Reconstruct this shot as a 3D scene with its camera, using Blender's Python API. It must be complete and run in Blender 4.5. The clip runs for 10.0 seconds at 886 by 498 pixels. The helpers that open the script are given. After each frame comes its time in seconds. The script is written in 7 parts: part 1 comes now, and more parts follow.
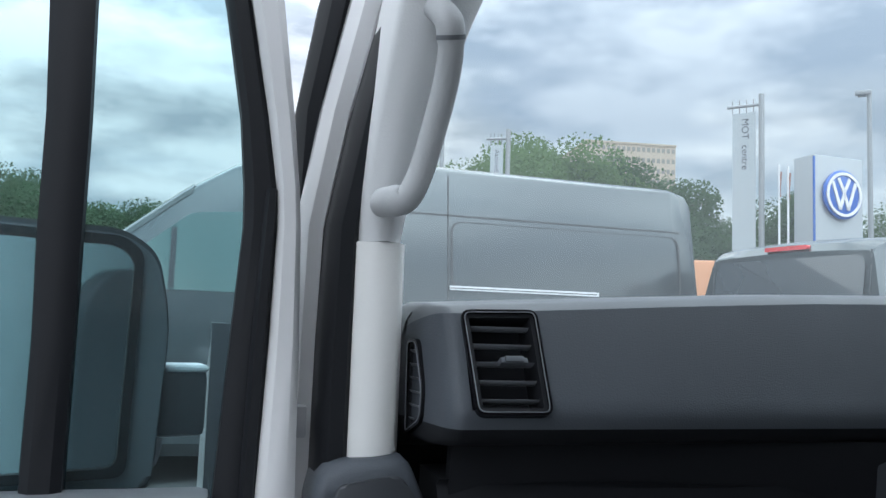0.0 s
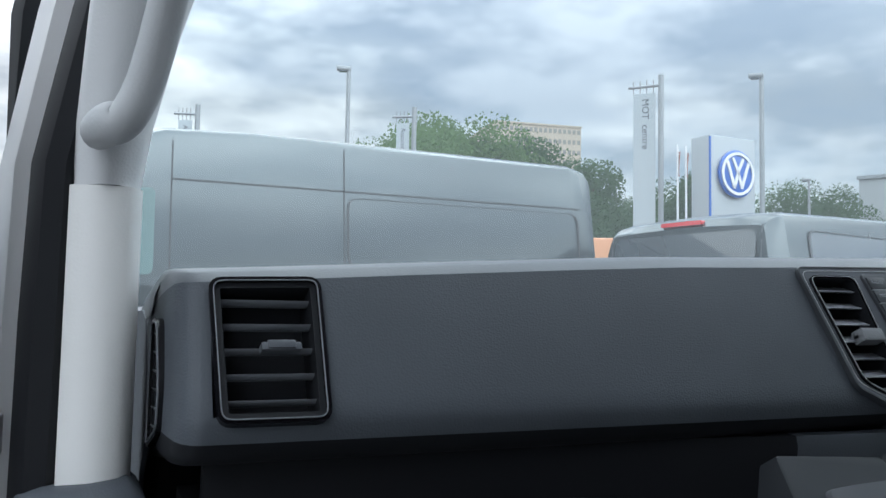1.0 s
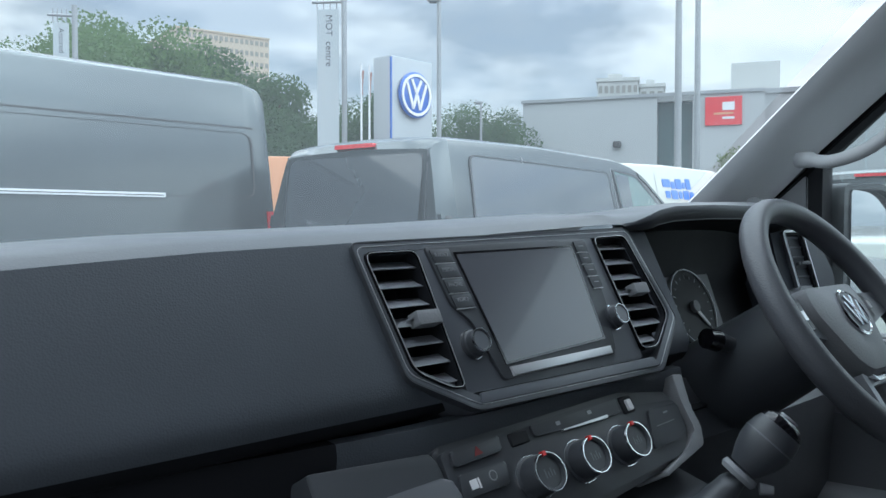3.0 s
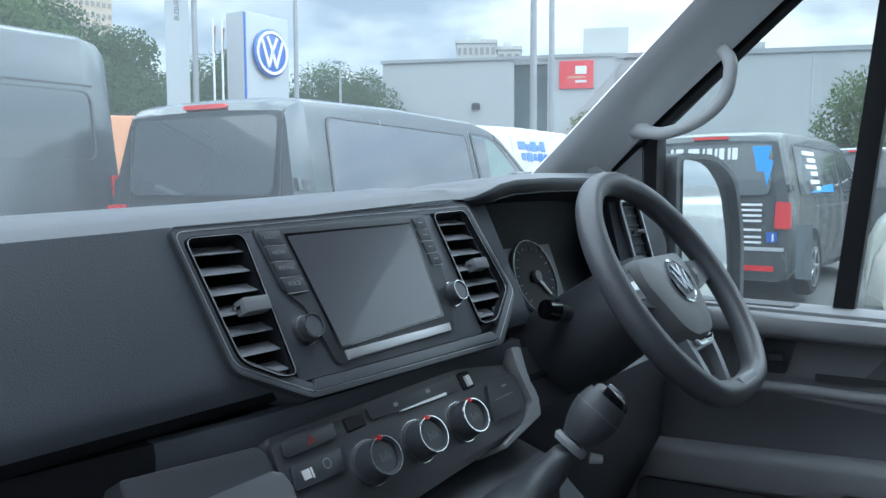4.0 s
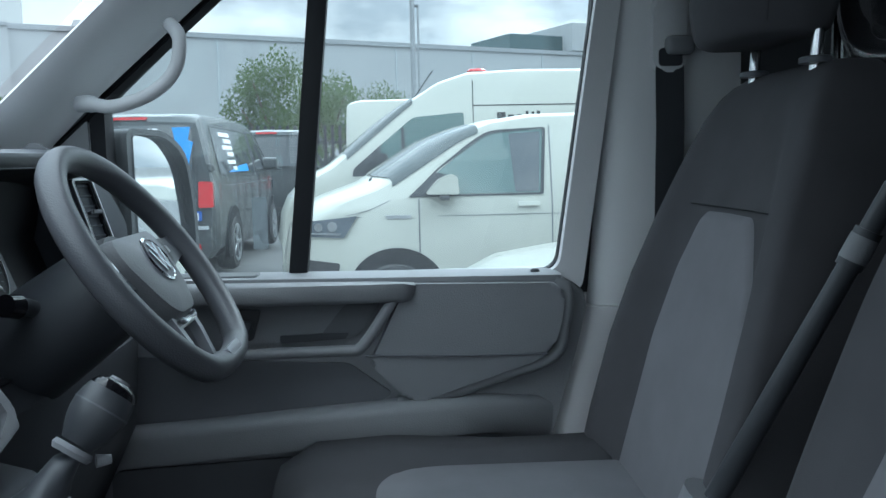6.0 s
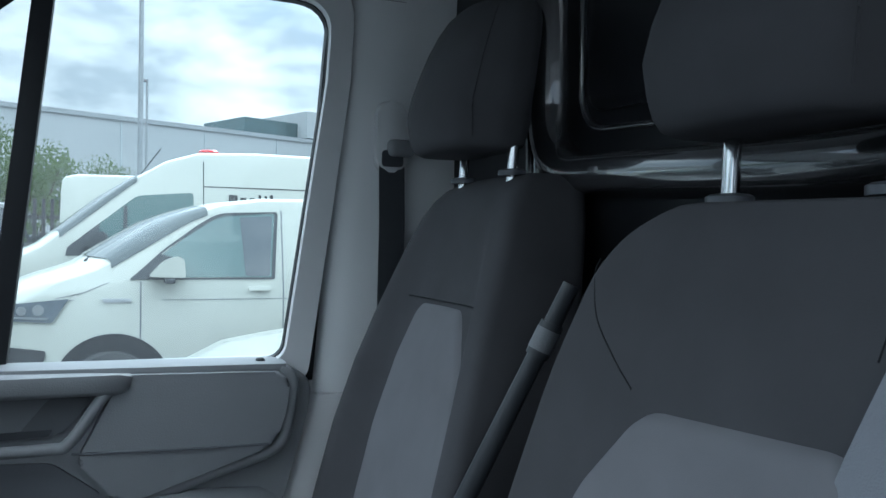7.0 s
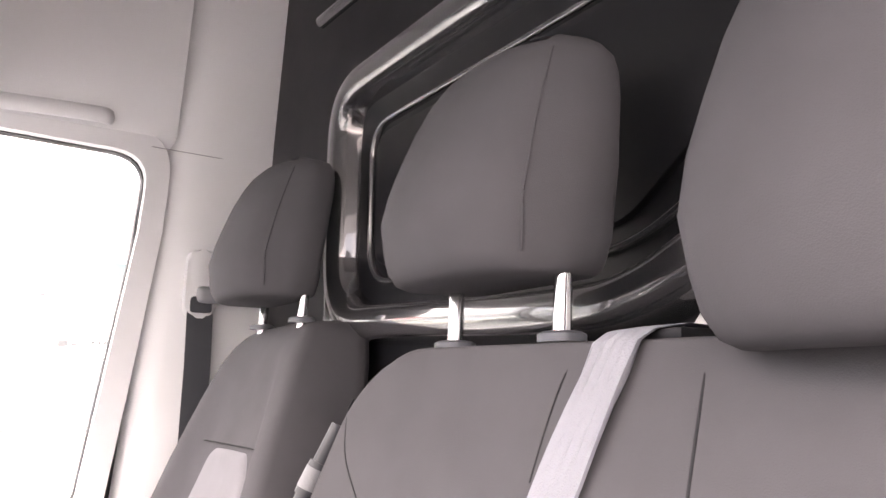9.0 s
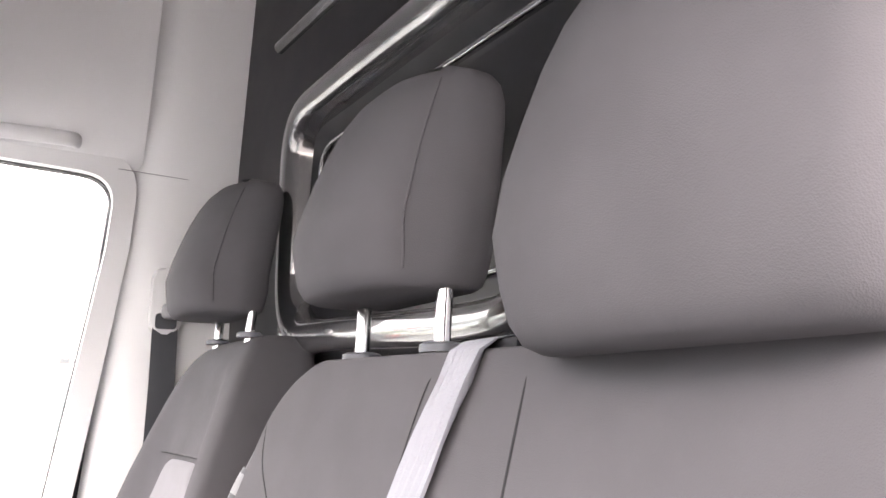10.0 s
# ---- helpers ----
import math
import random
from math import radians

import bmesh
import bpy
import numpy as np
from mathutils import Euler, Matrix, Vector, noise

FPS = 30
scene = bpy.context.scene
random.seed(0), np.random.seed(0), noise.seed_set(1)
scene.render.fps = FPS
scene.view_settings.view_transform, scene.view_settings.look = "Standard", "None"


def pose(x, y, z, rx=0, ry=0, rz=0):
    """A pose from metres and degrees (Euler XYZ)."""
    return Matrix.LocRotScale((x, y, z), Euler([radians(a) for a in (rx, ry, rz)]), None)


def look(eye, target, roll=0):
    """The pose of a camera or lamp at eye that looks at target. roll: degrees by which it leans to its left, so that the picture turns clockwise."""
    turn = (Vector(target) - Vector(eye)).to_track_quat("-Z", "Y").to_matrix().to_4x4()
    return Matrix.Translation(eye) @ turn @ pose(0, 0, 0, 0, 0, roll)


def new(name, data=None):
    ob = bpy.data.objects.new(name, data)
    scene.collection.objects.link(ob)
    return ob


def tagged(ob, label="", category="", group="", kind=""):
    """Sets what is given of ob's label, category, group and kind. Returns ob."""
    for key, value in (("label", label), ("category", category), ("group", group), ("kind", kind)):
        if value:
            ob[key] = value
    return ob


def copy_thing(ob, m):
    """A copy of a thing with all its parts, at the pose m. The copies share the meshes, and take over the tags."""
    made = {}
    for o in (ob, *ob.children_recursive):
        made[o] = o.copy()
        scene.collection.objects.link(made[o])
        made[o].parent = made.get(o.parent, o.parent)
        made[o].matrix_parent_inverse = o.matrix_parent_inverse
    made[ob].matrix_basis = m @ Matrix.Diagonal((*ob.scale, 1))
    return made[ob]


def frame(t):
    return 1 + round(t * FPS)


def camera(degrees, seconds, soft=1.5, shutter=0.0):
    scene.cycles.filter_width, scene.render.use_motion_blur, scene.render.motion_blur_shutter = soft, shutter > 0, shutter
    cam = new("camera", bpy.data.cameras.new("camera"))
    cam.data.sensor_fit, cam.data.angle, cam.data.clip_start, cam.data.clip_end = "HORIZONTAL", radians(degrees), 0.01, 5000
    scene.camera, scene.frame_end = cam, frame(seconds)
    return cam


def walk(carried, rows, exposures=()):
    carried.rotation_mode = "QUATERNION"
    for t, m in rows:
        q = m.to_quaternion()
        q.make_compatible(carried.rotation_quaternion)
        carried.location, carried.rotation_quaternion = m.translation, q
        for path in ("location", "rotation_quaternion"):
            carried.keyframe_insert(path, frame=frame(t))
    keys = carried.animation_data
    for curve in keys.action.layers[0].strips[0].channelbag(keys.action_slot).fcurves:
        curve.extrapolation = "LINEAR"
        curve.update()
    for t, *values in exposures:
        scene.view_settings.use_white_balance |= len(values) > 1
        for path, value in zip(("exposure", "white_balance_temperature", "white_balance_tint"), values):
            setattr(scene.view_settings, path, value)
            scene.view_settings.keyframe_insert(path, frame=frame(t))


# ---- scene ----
cam = camera(56.8, 10.0)
PATH = [
    (0, (-0.924, -0.711, 1.442), (-0.358, 1.199, 1.622), 2.0),
    (0.5, (-0.843, -0.631, 1.44), (-0.237, 1.267, 1.609), 1.8),
    (1, (-0.762, -0.555, 1.439), (0.012, 1.284, 1.577), 1.1),
    (1.5, (-0.689, -0.548, 1.442), (0.243, 1.22, 1.529), 0.6),
    (2, (-0.654, -0.551, 1.462), (0.43, 1.129, 1.496), 0.3),
    (2.5, (-0.618, -0.531, 1.477), (0.628, 1.034, 1.468), 0.3),
    (3, (-0.574, -0.508, 1.495), (0.821, 0.925, 1.436), -0.0),
    (3.2, (-0.562, -0.514, 1.505), (0.893, 0.855, 1.419), -0.1),
    (4.3, (-0.543, -0.513, 1.511), (1.127, 0.574, 1.343), -0.5),
    (4.5, (-0.547, -0.497, 1.511), (1.171, 0.511, 1.335), -0.7),
    (5, (-0.543, -0.474, 1.512), (1.296, 0.289, 1.323), -0.9),
    (5.5, (-0.553, -0.477, 1.516), (1.401, -0.098, 1.312), -1.2),
    (6, (-0.539, -0.447, 1.502), (1.447, -0.544, 1.285), -1.3),
    (6.2, (-0.535, -0.449, 1.501), (1.438, -0.693, 1.288), -1.4),
    (7.3, (-0.597, -0.45, 1.515), (1.221, -1.281, 1.577), 1.0),
    (7.5, (-0.609, -0.452, 1.515), (1.193, -1.314, 1.62), 1.0),
    (8, (-0.646, -0.467, 1.52), (1.106, -1.405, 1.742), 0.8),
    (8.5, (-0.665, -0.465, 1.511), (1.043, -1.457, 1.825), 0.9),
    (9, (-0.688, -0.498, 1.506), (0.994, -1.522, 1.856), 0.7),
    (9.5, (-0.719, -0.516, 1.505), (0.949, -1.557, 1.875), 0.5),
    (10, (-0.78, -0.556, 1.5), (0.905, -1.561, 1.886), 0.3),
]
EXPOSURES = [(0.0, -0.1, 5950, 9), (3.2, -0.04, 5750, 7), (4.3, 0.25, 5600, 6), (6.2, 0.12, 5600, 4), (7.5, 0.48, 5500, 6), (8.0, 1.0, 6100, 12), (8.5, 2.05, 6900, 22),
             (9.0, 3.0, 7800, 31), (9.5, 3.25, 7800, 30), (10.0, 3.15, 7500, 26)]
walk(cam, [(t, look(eye, target, roll)) for t, eye, target, roll in PATH], EXPOSURES)

# ---- world and sun ----
def make_world():
    world = bpy.data.worlds.new("sky")
    scene.world = world
    world.use_nodes = True
    nt = world.node_tree
    nt.nodes.clear()
    out = nt.nodes.new("ShaderNodeOutputWorld")
    sky = nt.nodes.new("ShaderNodeTexSky")
    sky.sky_type, sky.sun_disc = "NISHITA", False
    sky.sun_elevation, sky.sun_rotation = radians(49), radians(140)
    blue = nt.nodes.new("ShaderNodeBackground")
    blue.inputs["Strength"].default_value = 0.11
    nt.links.new(sky.outputs[0], blue.inputs["Color"])
    co = nt.nodes.new("ShaderNodeTexCoord")
    mp = nt.nodes.new("ShaderNodeMapping")
    mp.inputs["Scale"].default_value = (1.0, 1.0, 2.5)
    mp.inputs["Location"].default_value = (0.35, 0.2, 0.1)
    nt.links.new(co.outputs["Generated"], mp.inputs["Vector"])
    big = nt.nodes.new("ShaderNodeTexNoise")
    big.inputs["Scale"].default_value, big.inputs["Detail"].default_value, big.inputs["Roughness"].default_value = 1.7, 9.0, 0.52
    nt.links.new(mp.outputs[0], big.inputs["Vector"])
    cover = nt.nodes.new("ShaderNodeMapRange")
    cover.inputs[1].default_value, cover.inputs[2].default_value = 0.38, 0.50
    cover.inputs[3].default_value, cover.inputs[4].default_value = 0.45, 1.0
    nt.links.new(big.outputs[0], cover.inputs[0])
    fine = nt.nodes.new("ShaderNodeTexNoise")
    fine.inputs["Scale"].default_value, fine.inputs["Detail"].default_value, fine.inputs["Roughness"].default_value = 4.2, 10.0, 0.55
    nt.links.new(mp.outputs[0], fine.inputs["Vector"])
    ramp = nt.nodes.new("ShaderNodeValToRGB")
    ramp.color_ramp.elements[0].position, ramp.color_ramp.elements[0].color = 0.40, (0.47, 0.51, 0.55, 1)
    ramp.color_ramp.elements[1].position, ramp.color_ramp.elements[1].color = 0.57, (1.0, 1.0, 0.98, 1)
    nt.links.new(fine.outputs[0], ramp.inputs[0])
    cloud = nt.nodes.new("ShaderNodeBackground")
    # an overcast sky is about three times as bright overhead as at the horizon
    split = nt.nodes.new("ShaderNodeSeparateXYZ")
    nt.links.new(co.outputs["Generated"], split.inputs[0])
    lift = nt.nodes.new("ShaderNodeMapRange")
    lift.inputs[1].default_value, lift.inputs[2].default_value = 0.24, 0.60
    lift.inputs[3].default_value, lift.inputs[4].default_value = 1.15, 4.0
    nt.links.new(split.outputs[2], lift.inputs[0])
    # thin cloud glows more on the sun's side
    aim = nt.nodes.new("ShaderNodeVectorMath")
    aim.operation = "DOT_PRODUCT"
    aim.inputs[1].default_value = (0.42, -0.50, 0.755)
    nt.links.new(co.outputs["Generated"], aim.inputs[0])
    glow = nt.nodes.new("ShaderNodeMapRange")
    glow.inputs[1].default_value, glow.inputs[2].default_value = 0.50, 0.95
    glow.inputs[3].default_value, glow.inputs[4].default_value = 0.98, 1.6
    nt.links.new(aim.outputs["Value"], glow.inputs[0])
    gain = nt.nodes.new("ShaderNodeMath")
    gain.operation = "MULTIPLY"
    nt.links.new(lift.outputs[0], gain.inputs[0])
    nt.links.new(glow.outputs[0], gain.inputs[1])
    nt.links.new(gain.outputs[0], cloud.inputs["Strength"])
    nt.links.new(ramp.outputs[0], cloud.inputs["Color"])
    mix = nt.nodes.new("ShaderNodeMixShader")
    nt.links.new(cover.outputs[0], mix.inputs[0])
    nt.links.new(blue.outputs[0], mix.inputs[1])
    nt.links.new(cloud.outputs[0], mix.inputs[2])
    nt.links.new(mix.outputs[0], out.inputs[0])


make_world()
sun_data = bpy.data.lights.new("sun", "SUN")
sun_data.energy, sun_data.angle, sun_data.color = 0.8, radians(18), (1.0, 0.97, 0.92)
sun_lamp = new("sun", sun_data)
sun_lamp.matrix_world = look((0, 0, 0), (-0.5, 0.6, -0.9))


# ---- materials ----
def mat(name, color, rough=0.5, metal=0.0, vary=0.12, scale=6.0, bump=0.0, bump_scale=200.0, coat=0.0, spec=0.5, per_object=0.0, spread=0.06):
    m = bpy.data.materials.new(name)
    m.use_nodes = True
    nt = m.node_tree
    p = nt.nodes["Principled BSDF"]
    p.inputs["Roughness"].default_value, p.inputs["Metallic"].default_value = rough, metal
    p.inputs["Specular IOR Level"].default_value = spec
    p.inputs["Coat Weight"].default_value, p.inputs["Coat Roughness"].default_value = coat, 0.04
    co = nt.nodes.new("ShaderNodeTexCoord")
    n1 = nt.nodes.new("ShaderNodeTexNoise")
    n1.inputs["Scale"].default_value, n1.inputs["Detail"].default_value = scale, 6.0
    nt.links.new(co.outputs["Object"], n1.inputs["Vector"])
    mx = nt.nodes.new("ShaderNodeMix")
    mx.data_type = "RGBA"
    mx.inputs[6].default_value = (*[max(0.0, c * (1 - vary)) for c in color], 1)
    mx.inputs[7].default_value = (*[min(1.0, c * (1 + vary)) for c in color], 1)
    nt.links.new(n1.outputs[0], mx.inputs[0])
    last = mx.outputs[2]
    if per_object:
        oi = nt.nodes.new("ShaderNodeObjectInfo")
        hs = nt.nodes.new("ShaderNodeHueSaturation")
        mr = nt.nodes.new("ShaderNodeMapRange")
        mr.inputs[3].default_value, mr.inputs[4].default_value = 1 - per_object, 1 + per_object
        nt.links.new(oi.outputs["Random"], mr.inputs[0])
        nt.links.new(mr.outputs[0], hs.inputs["Value"])
        nt.links.new(last, hs.inputs["Color"])
        last = hs.outputs[0]
    nt.links.new(last, p.inputs["Base Color"])
    rr = nt.nodes.new("ShaderNodeMapRange")
    rr.inputs[3].default_value, rr.inputs[4].default_value = max(0.0, rough - spread), min(1.0, rough + spread)
    n2 = nt.nodes.new("ShaderNodeTexNoise")
    n2.inputs["Scale"].default_value = scale * 3.3
    nt.links.new(co.outputs["Object"], n2.inputs["Vector"])
    nt.links.new(n2.outputs[0], rr.inputs[0])
    nt.links.new(rr.outputs[0], p.inputs["Roughness"])
    if bump:
        n3 = nt.nodes.new("ShaderNodeTexVoronoi" if bump_scale > 150 else "ShaderNodeTexNoise")
        n3.inputs["Scale"].default_value = bump_scale
        nt.links.new(co.outputs["Object"], n3.inputs["Vector"])
        b = nt.nodes.new("ShaderNodeBump")
        b.inputs["Strength"].default_value, b.inputs["Distance"].default_value = bump, 0.001
        nt.links.new(n3.outputs[0], b.inputs["Height"])
        nt.links.new(b.outputs[0], p.inputs["Normal"])
    return m


def glass_mat(name, tint, gloss=0.05, film=0.05):
    """Clear pane: mostly see-through, a little reflection and a thin film of dust that catches the light and stands in
    for glare haze.
    """
    m = bpy.data.materials.new(name)
    m.use_nodes = True
    nt = m.node_tree
    nt.nodes.clear()
    out = nt.nodes.new("ShaderNodeOutputMaterial")
    tr = nt.nodes.new("ShaderNodeBsdfTransparent")
    tr.inputs[0].default_value = (*tint, 1)
    gl = nt.nodes.new("ShaderNodeBsdfGlossy")
    gl.inputs["Roughness"].default_value = 0.02
    dust = nt.nodes.new("ShaderNodeBsdfTranslucent")
    dust.inputs[0].default_value = (0.80, 0.86, 0.90, 1)
    m1 = nt.nodes.new("ShaderNodeMixShader")
    m1.inputs[0].default_value = gloss
    m2 = nt.nodes.new("ShaderNodeMixShader")
    m2.inputs[0].default_value = film
    nt.links.new(tr.outputs[0], m1.inputs[1])
    nt.links.new(gl.outputs[0], m1.inputs[2])
    nt.links.new(m1.outputs[0], m2.inputs[1])
    nt.links.new(dust.outputs[0], m2.inputs[2])
    nt.links.new(m2.outputs[0], out.inputs[0])
    return m


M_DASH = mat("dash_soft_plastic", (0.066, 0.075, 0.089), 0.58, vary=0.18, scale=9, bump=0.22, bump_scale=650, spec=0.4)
# paler than the face: the sheen on the top is put into this colour
M_DASHTOP = mat("dash_top_sheen_plastic", (0.105, 0.113, 0.126), 0.40, vary=0.15, scale=9, bump=0.10, bump_scale=650)
# dash plastic with the shade of undersides and vent depths in its colour
M_SHADED = mat("shaded_plastic", (0.013, 0.014, 0.017), 0.7, vary=0.15, spec=0.2)
M_PANEL = mat("centre_panel_plastic", (0.092, 0.100, 0.114), 0.38, vary=0.1)
M_BLACK = mat("black_plastic", (0.042, 0.046, 0.053), 0.45, vary=0.2)
M_GLOSS = mat("gloss_black", (0.006, 0.006, 0.008), 0.12, vary=0.1)
M_SLAT = mat("vent_slat_plastic", (0.19, 0.20, 0.22), 0.35, vary=0.1)
M_CHROME = mat("chrome", (0.75, 0.76, 0.78), 0.16, metal=1.0, vary=0.05)
M_SATIN = mat("satin_silver", (0.55, 0.56, 0.58), 0.38, metal=0.6, vary=0.05)
M_FAINT = mat("faint_print", (0.26, 0.27, 0.29), 0.6, vary=0.03)
M_SCREEN = mat("screen_glass", (0.060, 0.062, 0.076), 0.30, vary=0.02, spec=0.9, coat=0.2, spread=0.0)
M_LOWER = mat("lower_dash_plastic", (0.19, 0.197, 0.21), 0.55, vary=0.12, bump=0.25, bump_scale=420)
M_DOOR = mat("door_trim_plastic", (0.23, 0.237, 0.25), 0.55, vary=0.12, bump=0.25, bump_scale=420)
M_DOORPAD = mat("door_pad", (0.20, 0.207, 0.222), 0.62, vary=0.14, bump=0.25, bump_scale=420)
# dark trim plastic, also laid on as shade in door recesses and pockets
M_DOORDARK = mat("dark_trim_and_shade", (0.12, 0.126, 0.138), 0.6, vary=0.14)
M_PILLAR = mat("pillar_trim", (0.64, 0.65, 0.66), 0.6, vary=0.06, bump=0.15, bump_scale=420)
M_LOWPILLAR = mat("pale_pillar_trim", (0.76, 0.76, 0.745), 0.5, vary=0.04, bump=0.1, bump_scale=420)
M_HANDLE = mat("grab_handle_plastic", (0.43, 0.44, 0.45), 0.6, vary=0.06, bump=0.15, bump_scale=420)
M_LINER = mat("headliner", (0.60, 0.60, 0.61), 0.9, vary=0.06, bump=0.3, bump_scale=600)
M_WHITE = mat("white_body_paint", (0.66, 0.66, 0.67), 0.32, vary=0.03, coat=0.6)
# near-black rubber, also laid where deep recesses are in shade
M_SEAL = mat("rubber_and_shade_black", (0.012, 0.013, 0.016), 0.6, vary=0.2, spec=0.25)
M_LEATHER = mat("wheel_leather", (0.080, 0.084, 0.094), 0.40, vary=0.15, bump=0.2, bump_scale=500)
M_SPOKE = mat("satin_spoke_plastic", (0.30, 0.31, 0.33), 0.38, metal=0.2, vary=0.06)
M_AIRBAG = mat("airbag_cover_plastic", (0.18, 0.186, 0.198), 0.5, vary=0.12, bump=0.2, bump_scale=420)
M_FABRIC = mat("seat_fabric_dark", (0.070, 0.070, 0.076), 0.92, vary=0.18, scale=12, bump=0.18, bump_scale=1100, spec=0.2)
M_INSERT = mat("seat_fabric_insert", (0.175, 0.175, 0.188), 0.95, vary=0.15, scale=14, bump=0.18, bump_scale=1100, spec=0.2)
M_BELT = mat("belt_webbing", (0.22, 0.23, 0.26), 0.8, vary=0.1, bump=0.4, bump_scale=700)
M_BULK = mat("bulkhead_plastic", (0.009, 0.0095, 0.012), 0.42, vary=0.15, scale=4, spec=0.28)
M_BULKBAR = mat("bulkhead_gloss_bar", (0.040, 0.041, 0.045), 0.20, vary=0.12, scale=4, coat=1.0, spec=1.0)
M_BULKBAR.node_tree.nodes["Principled BSDF"].inputs["Coat IOR"].default_value = 1.9
M_FLAG = mat("faded_flag_cloth", (0.34, 0.17, 0.13), 0.8, vary=0.3, scale=5)
M_LABEL = mat("label_white", (0.7, 0.7, 0.72), 0.6, vary=0.03)
M_GREYLABEL = glass_mat("label_grey_film", (0.50, 0.54, 0.55), 0.02, 0.12)
M_DULLRED = mat("faded_red_mark", (0.16, 0.012, 0.015), 0.5, vary=0.05)
M_RED = mat("red_mark", (0.6, 0.02, 0.02), 0.4, vary=0.05)
# strongest film: it imitates the milky glare veil of the windscreen
M_GLASS = glass_mat("window_glass", (0.90, 0.965, 0.965), 0.035, 0.06)
M_SIDEGLASS = glass_mat("side_window_glass", (0.92, 0.97, 0.97), 0.03, 0.02)
M_MIRROR = mat("mirror_glass", (0.8, 0.82, 0.83), 0.02, metal=1.0, vary=0.02)
M_ASPHALT = mat("asphalt", (0.115, 0.116, 0.116), 0.9, vary=0.25, scale=1.3, bump=0.6, bump_scale=120)
M_GREY = mat("grey_van_paint", (0.086, 0.101, 0.108), 0.17, metal=0.60, vary=0.05, scale=2, coat=0.35)
M_DKGREY = mat("dark_grey_van_paint", (0.058, 0.064, 0.068), 0.25, metal=0.1, vary=0.04, scale=2, coat=0.4)
M_VANWHITE = mat("van_white_paint", (0.49, 0.495, 0.445), 0.3, vary=0.03, scale=2, coat=0.6)
M_TINT = mat("tinted_glass", (0.045, 0.055, 0.065), 0.05, vary=0.2, scale=1, spec=1.0, coat=1.0)
M_VANSCREEN = mat("van_windscreen_glass", (0.09, 0.105, 0.11), 0.10, vary=0.2, scale=1, spec=0.25)
M_CLEARWIN = mat("van_side_glass", (0.09, 0.15, 0.145), 0.06, vary=0.2, scale=1.5, spec=0.8, coat=0.5)
M_TYRE = mat("tyre", (0.05, 0.05, 0.052), 0.85, vary=0.2)
M_RIM = mat("alloy_rim", (0.55, 0.56, 0.58), 0.3, metal=0.9)
M_BUMPER = mat("bumper_plastic", (0.03, 0.03, 0.033), 0.6)
M_TAIL = mat("tail_lamp_red", (0.55, 0.015, 0.02), 0.15, vary=0.1, coat=0.6)
M_LAMPGLASS = mat("headlamp_glass", (0.12, 0.14, 0.165), 0.08, vary=0.3, scale=8, coat=0.8)
M_BLUE = mat("vinyl_blue", (0.01, 0.26, 0.72), 0.4, vary=0.04)
M_HIREBLUE = mat("hire_vinyl_blue", (0.05, 0.16, 0.55), 0.4, vary=0.08)
M_SIGNBLUE = mat("sign_blue", (0.02, 0.10, 0.42), 0.3, vary=0.05, coat=0.4)
M_SIGNSILVER = mat("sign_silver", (0.36, 0.385, 0.41), 0.45, metal=0.2, vary=0.05)
M_BANNER = mat("banner_grey", (0.42, 0.46, 0.49), 0.7, vary=0.06)
M_POLE = mat("pole_metal", (0.30, 0.315, 0.33), 0.45, metal=0.5, vary=0.08)
M_INK = mat("banner_ink", (0.10, 0.11, 0.12), 0.7)
M_CLAD = mat("building_cladding", (0.36, 0.375, 0.385), 0.55, vary=0.06, scale=0.3)
M_CLADDARK = mat("building_dark_glass", (0.05, 0.085, 0.09), 0.2, vary=0.2, scale=0.5)
M_SIGNRED = mat("sign_red", (0.62, 0.02, 0.03), 0.45, vary=0.04)
M_BRICK = mat("tower_stone", (0.42, 0.36, 0.29), 0.8, vary=0.1, scale=0.4)
M_CONC = mat("tower_concrete", (0.44, 0.45, 0.44), 0.8, vary=0.1, scale=0.4)
M_WINDOW = mat("tower_window", (0.24, 0.235, 0.22), 0.2, vary=0.3)
M_BARK = mat("bark", (0.10, 0.075, 0.05), 0.9, vary=0.3, scale=8)


def leaf_mat(name, color, scale):
    """Thin leaves: part of the light is thrown back, part shines through."""
    m = mat(name, color, 0.75, vary=0.30, scale=scale, spec=0.15)
    nt = m.node_tree
    p, out = nt.nodes["Principled BSDF"], nt.nodes["Material Output"]
    tl = nt.nodes.new("ShaderNodeBsdfTranslucent")
    nt.links.new(p.inputs["Base Color"].links[0].from_socket, tl.inputs[0])
    mx = nt.nodes.new("ShaderNodeMixShader")
    mx.inputs[0].default_value = 0.45
    nt.links.new(p.outputs[0], mx.inputs[1])
    nt.links.new(tl.outputs[0], mx.inputs[2])
    nt.links.new(mx.outputs[0], out.inputs[0])
    return m


M_LEAF = leaf_mat("leaves", (0.115, 0.185, 0.078), 1.2)
M_LEAF2 = leaf_mat("leaves_dark", (0.072, 0.120, 0.062), 1.0)
M_LEAF3 = leaf_mat("leaves_light", (0.11, 0.155, 0.065), 1.6)
M_ORANGE = mat("orange_lorry_paint", (0.62, 0.30, 0.16), 0.5, vary=0.05)


# ---- building helpers ----
def mesh_of(name, bm, material, smooth=40):
    bmesh.ops.recalc_face_normals(bm, faces=bm.faces)
    me = bpy.data.meshes.new(name)
    bm.to_mesh(me)
    bm.free()
    if material:
        me.materials.append(material)
    for poly in me.polygons:
        poly.use_smooth = True
    me.set_sharp_from_angle(angle=radians(smooth))
    return me


